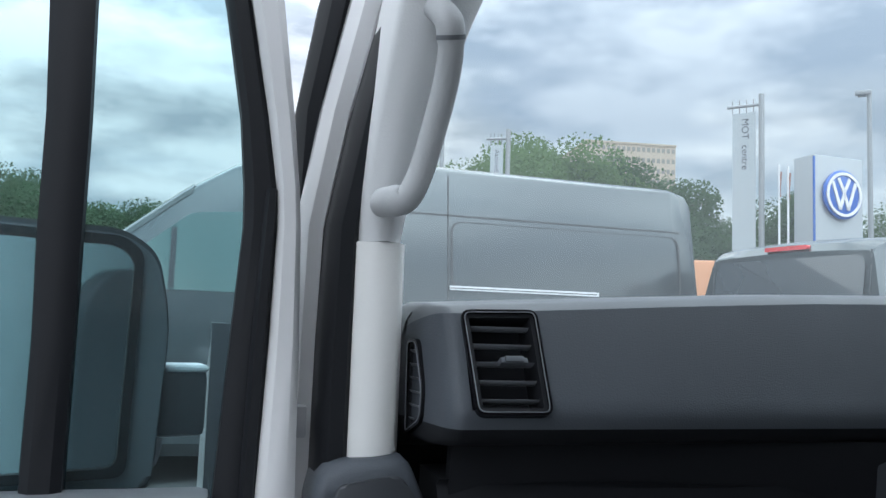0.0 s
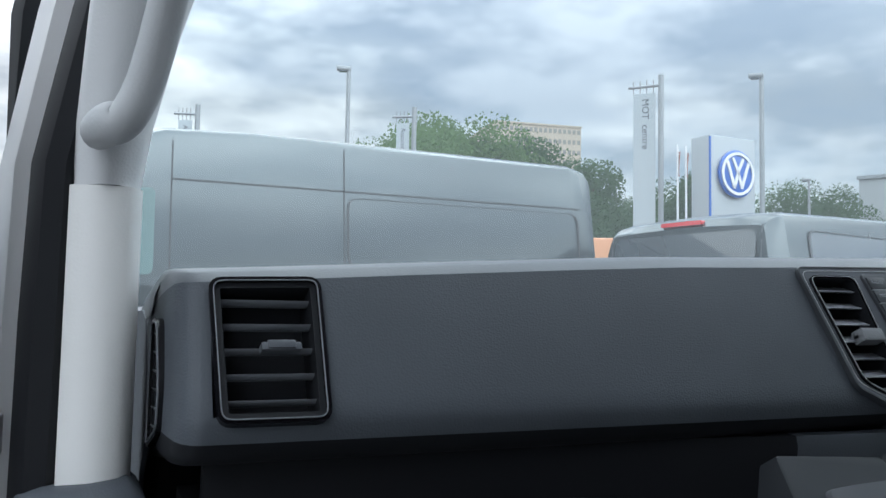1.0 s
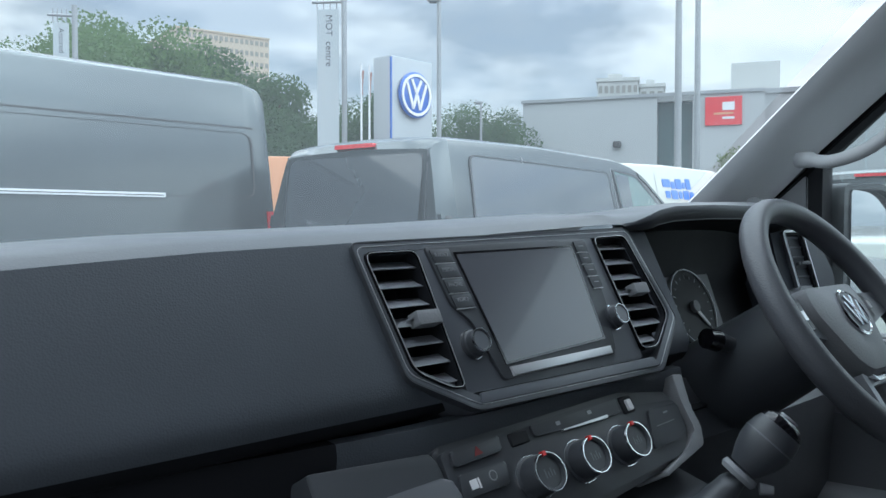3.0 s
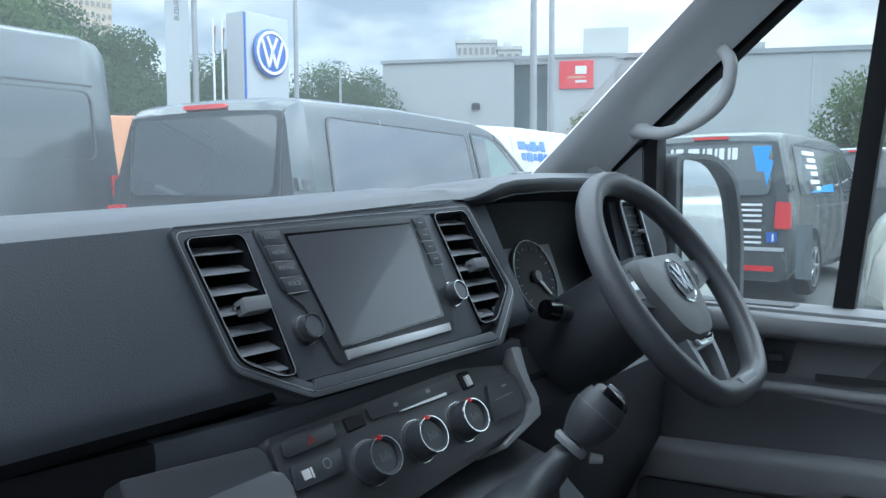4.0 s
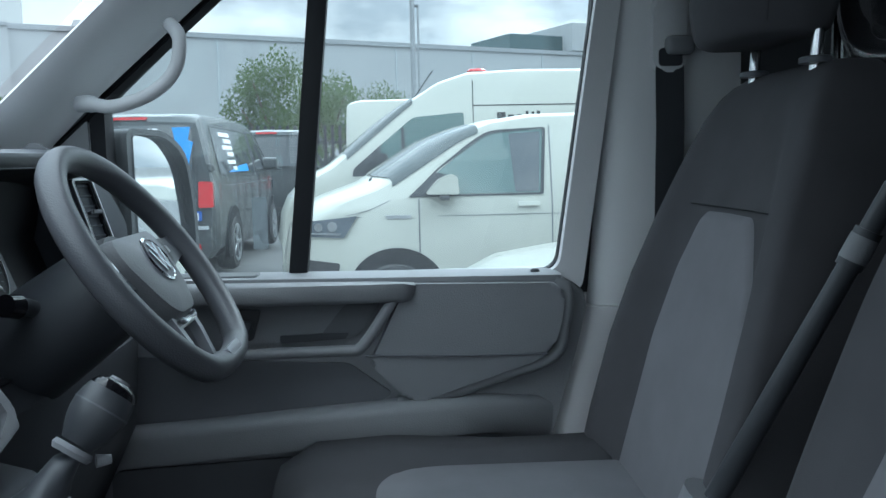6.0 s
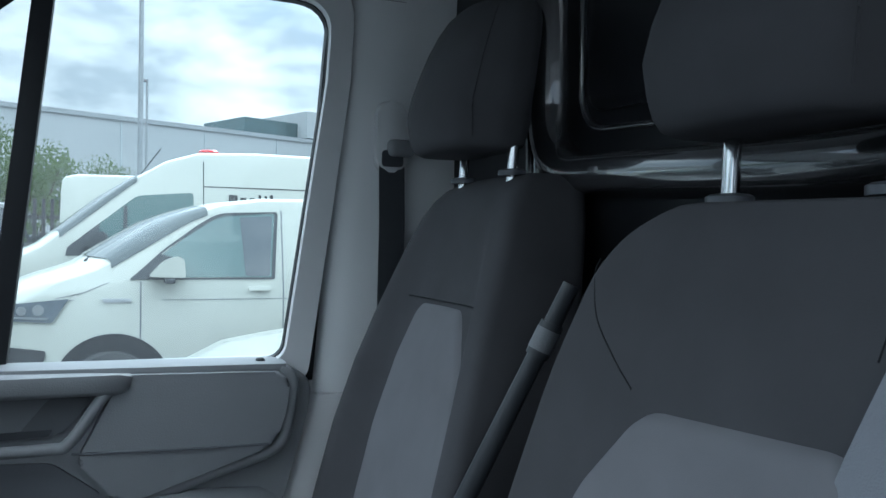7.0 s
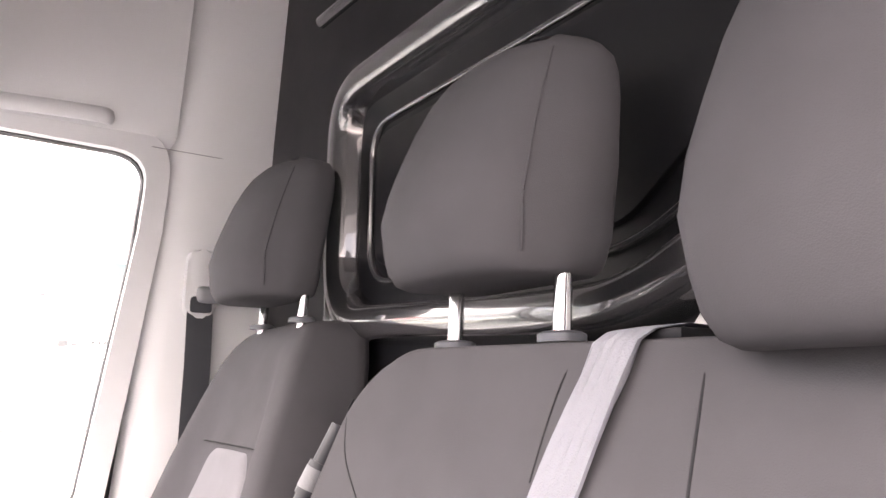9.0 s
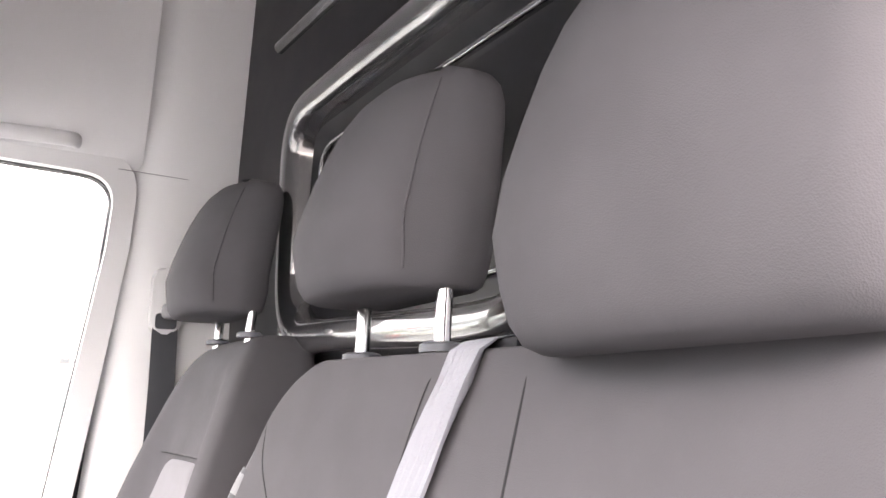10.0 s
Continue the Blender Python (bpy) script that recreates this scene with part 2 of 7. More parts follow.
def part(name, bm, material, parent=None, label="", m=None, smooth=40):
    ob = new(name, mesh_of(name, bm, material, smooth))
    if m is not None:
        ob.matrix_basis = m
    if parent is not None:
        ob.parent = parent
    if label:
        tagged(ob, label=label)
    return ob


def thing(name, label, category, m=None, group="", kind=""):
    ob = new(name)
    ob.empty_display_size = 0.05
    if m is not None:
        ob.matrix_basis = m
    return tagged(ob, label, category, group, kind)


def axes(origin, ex, ey, ez):
    return Matrix((
        (ex[0], ey[0], ez[0], origin[0]),
        (ex[1], ey[1], ez[1], origin[1]),
        (ex[2], ey[2], ez[2], origin[2]),
        (0, 0, 0, 1)))


def box(x0, x1, y0, y1, z0, z1, bevel=0.0, seg=2):
    bm = bmesh.new()
    vs = [bm.verts.new(c) for c in ((x0, y0, z0), (x1, y0, z0), (x1, y1, z0), (x0, y1, z0), (x0, y0, z1), (x1, y0, z1), (x1, y1, z1), (x0, y1, z1))]
    for f in ((0, 3, 2, 1), (4, 5, 6, 7), (0, 1, 5, 4), (1, 2, 6, 5), (2, 3, 7, 6), (3, 0, 4, 7)):
        bm.faces.new([vs[i] for i in f])
    if bevel:
        bmesh.ops.bevel(bm, geom=bm.edges[:], offset=bevel, segments=seg, profile=0.6, affect="EDGES")
    return bm


def rounded(poly, r, n=4):
    """Polygon with its corners rounded; r is one radius or one for each corner."""
    out = []
    k = len(poly)
    for i in range(k):
        p, a, b = Vector(poly[i]), Vector(poly[i - 1]), Vector(poly[(i + 1) % k])
        rad = r[i] if isinstance(r, (list, tuple)) else r
        da, db = (a - p), (b - p)
        t = min(rad, da.length * 0.45, db.length * 0.45)
        if t < 1e-5:
            out.append(tuple(p))
            continue
        s, e = p + da.normalized() * t, p + db.normalized() * t
        for j in range(n + 1):
            u = j / n
            out.append(tuple(s * (1 - u) ** 2 + p * (2 * u * (1 - u)) + e * u * u))
    return out


def prism(poly, z0, z1, bevel=0.0, seg=2):
    bm = bmesh.new()
    lo = [bm.verts.new((x, y, z0)) for x, y in poly]
    hi = [bm.verts.new((x, y, z1)) for x, y in poly]
    n = len(poly)
    bm.faces.new(lo[::-1])
    top = bm.faces.new(hi)
    for i in range(n):
        bm.faces.new((lo[i], lo[(i + 1) % n], hi[(i + 1) % n], hi[i]))
    if bevel:
        bmesh.ops.bevel(bm, geom=list(top.edges), offset=bevel, segments=seg, profile=0.6, affect="EDGES", clamp_overlap=True)
    return bm


def ring(outer, inner, z0, z1):
    bm = bmesh.new()
    n = len(outer)
    rows = [[bm.verts.new((x, y, z)) for x, y in poly] for poly, z in ((outer, z0), (outer, z1), (inner, z1), (inner, z0))]
    for a in range(4):
        for i in range(n):
            j = (i + 1) % n
            bm.faces.new((rows[a][i], rows[a][j], rows[(a + 1) % 4][j], rows[(a + 1) % 4][i]))
    return bm


def loft(rows, closed=True, caps=True):
    """Skin through rows of points; every row has the same number of points."""
    bm = bmesh.new()
    vs = [[bm.verts.new(p) for p in row] for row in rows]
    n = len(rows[0])
    for a, b in zip(vs, vs[1:]):
        for i in range(n if closed else n - 1):
            j = (i + 1) % n
            bm.faces.new((a[i], a[j], b[j], b[i]))
    if caps and closed:
        bm.faces.new(vs[0][::-1])
        bm.faces.new(vs[-1])
    return bm


def smooth_path(points, n=6):
    """Catmull-Rom through points."""
    p = [Vector(q) for q in points]
    p = [p[0] * 2 - p[1]] + p + [p[-1] * 2 - p[-2]]
    out = []
    for i in range(1, len(p) - 2):
        for j in range(n):
            t = j / n
            out.append(0.5 * ((2 * p[i]) + (p[i + 1] - p[i - 1]) * t + (2 * p[i - 1] - 5 * p[i] + 4 * p[i + 1] - p[i + 2]) * t * t
                              + (3 * p[i] - p[i - 1] - 3 * p[i + 1] + p[i + 2]) * t ** 3))
    return out + [p[-2]]


def tube(points, radius, sides=12, flat=1.0, up=(0, 0, 1), cyclic=False):
    """Tube along points; radius is a number or a list; flat squeezes it along up."""
    pts = [Vector(p) for p in points]
    n = len(pts)
    rows = []
    for i, p in enumerate(pts):
        if cyclic:
            d = (pts[(i + 1) % n] - pts[i - 1]).normalized()
        else:
            d = (pts[min(i + 1, n - 1)] - pts[max(i - 1, 0)]).normalized()
        u = Vector(up)
        u = (u - d * u.dot(d))
        if u.length < 1e-4:
            u = Vector((1, 0, 0)) - d * d.x
        u.normalize()
        v = d.cross(u)
        r = radius[i] if isinstance(radius, (list, tuple)) else radius
        rows.append([p + v * r * math.cos(a) + u * r * flat * math.sin(a) for a in (2 * math.pi * k / sides for k in range(sides))])
    if cyclic:
        rows.append(rows[0])
        bm = loft(rows, caps=False)
        bmesh.ops.remove_doubles(bm, verts=bm.verts, dist=1e-6)
        return bm
    return loft(rows)


def lathe(profile, sides=32):
    """Solid of revolution about z from (radius, height) pairs."""
    rows = [[(r * math.cos(a), r * math.sin(a), z) for a in (2 * math.pi * k / sides for k in range(sides))] for r, z in profile]
    return loft(rows)


def circle(cx, cy, r, n=32):
    return [(cx + r * math.cos(2 * math.pi * k / n), cy + r * math.sin(2 * math.pi * k / n)) for k in range(n)]


def merge(*bms):
    out = bmesh.new()
    for b in bms:
        me = bpy.data.meshes.new("tmp")
        b.to_mesh(me)
        b.free()
        out.from_mesh(me)
        bpy.data.meshes.remove(me)
    return out


def text(body, size, material, parent, m, name="lettering", align="CENTER", depth=0.0008):
    cu = bpy.data.curves.new(name, "FONT")
    cu.body, cu.size, cu.align_x, cu.align_y, cu.extrude = body, size, align, "CENTER", depth
    tmp = bpy.data.objects.new(name, cu)
    me = bpy.data.meshes.new_from_object(tmp)
    bpy.data.objects.remove(tmp)
    me.materials.append(material)
    ob = new(name, me)
    ob.matrix_basis = m
    ob.parent = parent
    return ob


# ---- setting: ground ----
def ground_height(x, y):
    """The yard rises gently ahead and falls a little to the right."""
    r = min(1.0, max(0.0, (y - 1.0) / 2.5)) * 0.18
    f = min(1.0, max(0.0, (x - 3.0) / 3.0)) * min(1.0, max(0.0, (1.6 - y) / 1.2)) * -0.12
    g = min(1.0, max(0.0, (x - 6.0) / 3.0)) * min(1.0, max(0.0, (y - 0.8) / 1.5)) * 0.10
    return r + f * 0.4 + g


def make_ground():
    bm = bmesh.new()
    xs = [-900, -200, -60, -20, -8, -4] + [i * 0.75 for i in range(-4, 22)] + [20, 30, 60, 120, 300, 900]
    ys = [-900, -200, -60, -20] + [i * 0.75 for i in range(-16, 14)] + [12, 16, 25, 60, 150, 400, 900]
    grid = [[bm.verts.new((x, y, ground_height(x, y))) for x in xs] for y in ys]
    for a, b in zip(grid, grid[1:]):
        for i in range(len(xs) - 1):
            bm.faces.new((a[i], a[i + 1], b[i + 1], b[i]))
    return tagged(part("ground", bm, M_ASPHALT), "worn pale grey asphalt of a parking yard", "ground", kind="structure")


make_ground()


# ---- vehicles in the yard ----
def lerp_list(pts, t):
    for (a, va), (b, vb) in zip(pts, pts[1:]):
        if t <= b:
            return va + (vb - va) * max(0.0, t - a) / (b - a)
    return pts[-1][1]


class Shape:
    """Outline of a van: top line, width and rear slope; local y runs from the rear (0) to the nose."""

    def __init__(self, length, width, top, belt, roof_width, rear_slope, nose, bow=0.0):
        self.bow = bow
        self.length, self.w, self.top, self.belt, self.rw, self.slope, self.nose = length, width / 2, top, belt, roof_width / 2, rear_slope, nose
        self.high = max(z for _, z in top)

    def zt(self, y):
        return lerp_list(self.top, y)

    def half(self, y):
        k = max(0.0, (y - (self.length - self.nose)) / self.nose)
        r = max(0.0, (0.25 - y) / 0.25)
        return self.w * (1 - 0.22 * k ** 2.2) * (1 - 0.05 * r ** 2)

    def upper(self, y):
        f = min(1.0, max(0.0, (self.zt(y) - self.belt) / (self.high - self.belt)))
        return self.half(y) * (1 - f) + self.rw * (self.half(y) / self.w) * f

    def side(self, y, z):
        top, belt = self.zt(y) - 0.07, min(self.belt, self.zt(y) - 0.12)
        if z <= belt:
            return self.half(y)
        f = min(1.0, (z - belt) / max(0.02, top - belt))
        return self.half(y) + (self.upper(y) - self.half(y)) * f

    def rear(self, z):
        return max(0.0, z - 1.0) * self.slope

    def bulge(self, x, y, z):
        """How far the front bows forward towards the middle of the width."""
        k = min(1.0, max(0.0, (y - (self.length - 1.75)) / 0.5))
        return self.bow * k * max(0.0, 1 - (x / max(0.1, self.side(y, z))) ** 2)

    def section(self, y):
        zt, h, u = self.zt(y), self.half(y), self.upper(y)
        zb, belt = 0.24, min(self.belt, self.zt(y) - 0.12)
        right = [(0, zb), (h * 0.9, zb), (h * 0.985, zb + 0.1), (h, zb + 0.3 if belt > zb + 0.45 else (zb + belt) / 2), (h, belt),
                 (h + (u - h) * 0.5, (belt + zt - 0.07) / 2), (u, zt - 0.07), (u - 0.014, zt - 0.03), (u - 0.06, zt - 0.005), (u * 0.5, zt + 0.012), (0, zt + 0.02)]
        fade = max(0.0, 1 - y / 0.5)
        ring_ = right + [(-x, z) for x, z in right[-2:0:-1]]
        return [(x, y + self.rear(z) * fade + self.bulge(x, y, z), z) for x, z in ring_]

    def body(self):
        ys = sorted({y for y, _ in self.top} | {self.length * k / 24 for k in range(25)})
        return loft([self.section(y) for y in ys])

    def side_panel(self, poly, side, off=0.006, depth=0.012):
        rows = [[(side * (self.side(y, z) + d), y, z) for y, z in poly] for d in (off - depth, off)]
        return loft(rows)

    def rear_panel(self, poly, off=0.006, depth=0.012):
        return loft([[(x, self.rear(z) - d, z) for x, z in poly] for d in (off - depth, off)])

    def windscreen(self, y0, y1, off=0.012):
        """Screen glass that wraps a little round the corners of the body."""
        rows = []
        for k in range(9):
            y = y0 + (y1 - y0) * k / 8
            u, z = self.upper(y), self.zt(y)
            half = [(u + 0.007, z - 0.068), (u - 0.007, z - 0.024), (u - 0.056, z + 0.001 + off * 0.5), (u * 0.5, z + 0.012 + off), (0, z + 0.02 + off)]
            full = [(-a, b) for a, b in half] + half[-2::-1]
            rows.append([(a, y + self.bulge(a, y, b), b) for a, b in full])
        bm = bmesh.new()
        vs = [[bm.verts.new(p) for p in r] for r in rows]
        lo = [[bm.verts.new((p[0] * 0.98, p[1], p[2] - 0.02)) for p in r] for r in rows]
        for a, b, c, d in zip(vs, vs[1:], lo, lo[1:]):
            for i in range(len(a) - 1):
                bm.faces.new((a[i], a[i + 1], b[i + 1], b[i]))
                bm.faces.new((c[i], d[i], d[i + 1], c[i + 1]))
        return bm


T_TOP = [(0, 1.80), (0.05, 1.86), (0.2, 1.90), (1.5, 1.93), (2.9, 1.91), (3.25, 1.86), (3.5, 1.76), (4.1, 1.38), (4.2, 1.32), (4.55, 1.20), (4.75, 1.08), (4.84, 0.92), (4.9, 0.62)]
C_TOP = [(0, 2.46), (0.06, 2.53), (0.25, 2.57), (3.1, 2.6), (3.75, 2.57), (4.1, 2.46), (4.45, 2.24), (5.2, 1.62), (5.35, 1.50), (5.65, 1.35), (5.85, 1.15), (5.94, 0.95), (5.99, 0.6)]
H_TOP = [(0, 0.90), (0.12, 1.0), (0.5, 1.33), (0.9, 1.42), (1.7, 1.43), (2.0, 1.38), (2.9, 0.99), (3.05, 0.95), (3.6, 0.87), (3.85, 0.76), (3.98, 0.5)]


def t_shape(bow):
    return Shape(4.9, 1.9, T_TOP, 1.12, 1.56, 0.13, 1.0, bow)


def c_shape(bow):
    return Shape(5.99, 2.04, C_TOP, 1.25, 1.72, 0.03, 1.1, bow)


def add_wheels(van, shape, front, rear, r=0.34):
    for y in (front, rear):
        for s in (-1, 1):
            x = s * (shape.half(y) - 0.085)
            # flat black panel draws the shaded hollow round the wheel
            part("wheel_arch", shape.side_panel([(y + (r + 0.10) * math.cos(a), r + 0.02 + (r + 0.10) * math.sin(a)) for a in (math.pi * k / 24 for k in range(-3, 28))], s, 0.016, 0.06), M_SEAL, van)
            w = part("wheel", lathe([(0.10, -0.09), (r * 0.6, -0.10), (r * 0.72, -0.1), (r - 0.03, -0.1), (r, -0.06), (r, 0.06), (r - 0.03, 0.11), (r * 0.72, 0.118), (r * 0.68, 0.10), (0.05, 0.08)], 32), M_TYRE, van,
                     m=pose(x, y, r, 0, 90 * s, 0))
            spokes = [lathe([(0.05, 0.085), (0.055, 0.125), (0.02, 0.13)], 16), ring(circle(0, 0, r * 0.70), circle(0, 0, r * 0.62), 0.085, 0.122)]
            for k in range(5):
                b = box(-0.022, 0.022, 0.03, r * 0.66, 0.09, 0.12, 0.005, 1)
                bmesh.ops.rotate(b, verts=b.verts, matrix=Matrix.Rotation(2 * math.pi * k / 5, 3, "Z"))
                spokes.append(b)
            part("rim", merge(*spokes), M_RIM, w)


def rect(a0, b0, a1, b1, r=0.04):
    return rounded([(a0, b0), (a1, b0), (a1, b1), (a0, b1)], r)


def line_on_side(shape, pts, side, width=0.012, off=0.003):
    """A thin dark line along the side, for joints and the drawn-in shade of creases."""
    bms = []
    fine = [pts[0]]
    for p, q in zip(pts, pts[1:]):
        fine += [(p[0] + (q[0] - p[0]) * k / 6, p[1] + (q[1] - p[1]) * k / 6) for k in range(1, 7)]
    for (y0, z0), (y1, z1) in zip(fine, fine[1:]):
        d = Vector((y1 - y0, z1 - z0)).normalized() * width / 2
        n = Vector((-d.y, d.x))
        bms.append(shape.side_panel([(y0 - d.x + n.x, z0 - d.y + n.y), (y1 + d.x + n.x, z1 + d.y + n.y), (y1 + d.x - n.x, z1 + d.y - n.y), (y0 - d.x - n.x, z0 - d.y - n.y)], side, off, 0.006))
    return merge(*bms)


def mirror_pod(van, shape, y, z, side, paint):
    x = side * (shape.side(y, z) + 0.12)
    part("door_mirror", prism(rounded([(y + 0.17, z - 0.070), (y + 0.06, z + 0.055), (y - 0.05, z + 0.095), (y - 0.10, z + 0.07), (y - 0.11, z - 0.075)], [0.03, 0.06, 0.03, 0.03, 0.02], 4), -0.10, 0.10, 0.03, 3), paint, van, m=axes((x, 0, 0), (0, 1, 0), (0, 0, 1), (1, 0, 0)))
    part("mirror_arm", box(x - 0.16, x + 0.16, y - 0.03, y + 0.05, z - 0.12, z - 0.08, 0.015, 2), M_BLACK, van)


def transporter(label, paint, m, side_window=True, rear_window=True, door_glass=M_TINT, glass=M_TINT, bow=0.0):
    s = t_shape(bow)
    van = thing("van", label, "van", m)
    part("body", s.body(), paint, van, smooth=32)
    part("windscreen", s.windscreen(3.36, 4.1), M_VANSCREEN, van)
    if rear_window:
        part("rear_window", s.rear_panel(rect(-0.70, 1.20, 0.70, 1.77, 0.09)), glass, van)
    part("high_brake_lamp", s.rear_panel(rect(-0.2, 1.835, 0.2, 1.868, 0.01), 0.012, 0.04), M_TAIL, van)
    for x in (-0.74, 0.74):
        part("tailgate_joint", s.rear_panel(rect(x - 0.006, 0.5, x + 0.006, 1.8, 0.002), 0.003, 0.004), M_BLACK, van)
    part("rear_bumper", s.rear_panel(rect(-0.9, 0.34, 0.9, 0.62, 0.05), 0.07, 0.12), paint, van)
    part("bumper_reflector", s.rear_panel(rect(-0.85, 0.36, 0.85, 0.42, 0.01), 0.075, 0.02), M_BUMPER, van)
    for sd in (-1, 1):
        part("tail_lamp", s.rear_panel(rounded([(sd * 0.76, 0.83), (sd * 0.93, 0.83), (sd * 0.925, 1.12), (sd * 0.77, 1.13)], 0.025), 0.02, 0.05), M_TAIL, van)
        part("reflector", s.rear_panel(rect(sd * 0.62 - 0.16, 0.36, sd * 0.62 + 0.16, 0.42, 0.01), 0.078, 0.012), M_TAIL, van)
        if side_window:
            part("side_window", s.side_panel(rounded([(0.42, 1.20), (2.66, 1.20), (2.66, 1.74), (0.50, 1.76)], 0.06), sd), glass, van)
            part("window_gasket", s.side_panel_ring(rounded([(0.40, 1.18), (2.68, 1.18), (2.68, 1.76), (0.48, 1.78)], 0.07), 0.022, sd, 0.008), M_BLACK, van)
        part("front_door_window", s.side_panel(rounded([(2.84, 1.24), (3.92, 1.24), (3.70, 1.44), (3.40, 1.67), (3.26, 1.755), (2.80, 1.775)], [0.02, 0.02, 0.05, 0.08, 0.08, 0.03], 4), sd, 0.006), door_glass, van)
        part("door_window_gasket", s.side_panel_ring(rounded([(2.82, 1.222), (3.96, 1.222), (3.72, 1.455), (3.42, 1.685), (3.27, 1.772), (2.78, 1.792)], [0.02, 0.02, 0.05, 0.08, 0.08, 0.03], 4), 0.030, sd, 0.010), M_BLACK, van)
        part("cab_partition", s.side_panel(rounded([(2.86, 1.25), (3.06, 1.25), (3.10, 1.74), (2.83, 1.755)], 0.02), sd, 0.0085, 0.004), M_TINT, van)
        part("mirror_sail", s.side_panel(rounded([(3.62, 1.23), (3.97, 1.22), (3.74, 1.43), (3.62, 1.40)], 0.02), sd, 0.012), M_BLACK, van)
        part("side_badge", s.side_panel(rounded([(3.95, 1.045), (4.15, 1.045), (4.17, 1.075), (3.95, 1.075)], 0.008), sd, 0.010, 0.014), M_RIM, van)
        part("bonnet_joint", line_on_side(s, [(4.50, 1.075), (4.30, 1.12), (4.12, 1.20)], sd, 0.006), M_LOWER, van)
        part("fuel_flap", s.side_panel_ring(rounded([(2.42, 0.78), (2.62, 0.78), (2.62, 0.98), (2.42, 0.98)], 0.03), 0.008, sd, 0.004), M_BUMPER, van)
        # the line at height 1.06 draws the shade of the body crease
        part("door_joints_and_crease", merge(line_on_side(s, [(2.75, 0.45), (2.75, 1.80)], sd), line_on_side(s, [(3.88, 0.75), (3.88, 1.2)], sd), line_on_side(s, [(1.2, 0.45), (1.2, 1.80)], sd, 0.008),
                                  line_on_side(s, [(0.1, 1.06), (4.4, 1.06)], sd, 0.006)), M_LOWER, van)
        part("door_handle", s.side_panel(rect(2.86, 1.13, 3.04, 1.165, 0.01), sd, 0.03, 0.035), paint, van)
        latch = part("tailgate_latch", s.side_panel(rect(0.05, 1.235, 0.15, 1.325, 0.01), sd, 0.02, 0.03), paint, van)
        part("latch_recess", s.side_panel(rect(0.085, 1.25, 0.14, 1.31, 0.006), sd, 0.023, 0.01), M_BUMPER, latch)
        mirror_pod(van, s, 3.66, 1.32, sd, paint)
        lamp = part("headlamp", s.side_panel(rounded([(4.52, 0.89), (4.84, 0.90), (4.82, 1.03), (4.40, 1.075)], [0.02, 0.03, 0.03, 0.01]), sd, 0.022, 0.05), M_LAMPGLASS, van)
        part("lamp_strip", s.side_panel(rounded([(4.56, 0.912), (4.82, 0.918), (4.82, 0.934), (4.54, 0.928)], 0.004), sd, 0.026, 0.01), M_RIM, lamp)
        part("lamp_reflector", s.side_panel(circle(4.62, 0.985, 0.042, 16), sd, 0.025, 0.01), M_RIM, lamp)
        part("lamp_reflector", s.side_panel(circle(4.74, 0.978, 0.036, 16), sd, 0.025, 0.01), M_RIM, lamp)
        part("lower_grille", s.side_panel(rounded([(4.60, 0.50), (4.86, 0.50), (4.86, 0.70), (4.56, 0.67)], 0.03), sd, 0.02, 0.05), M_BUMPER, van)
    add_wheels(van, s, 4.08, 0.98)
    return van, s


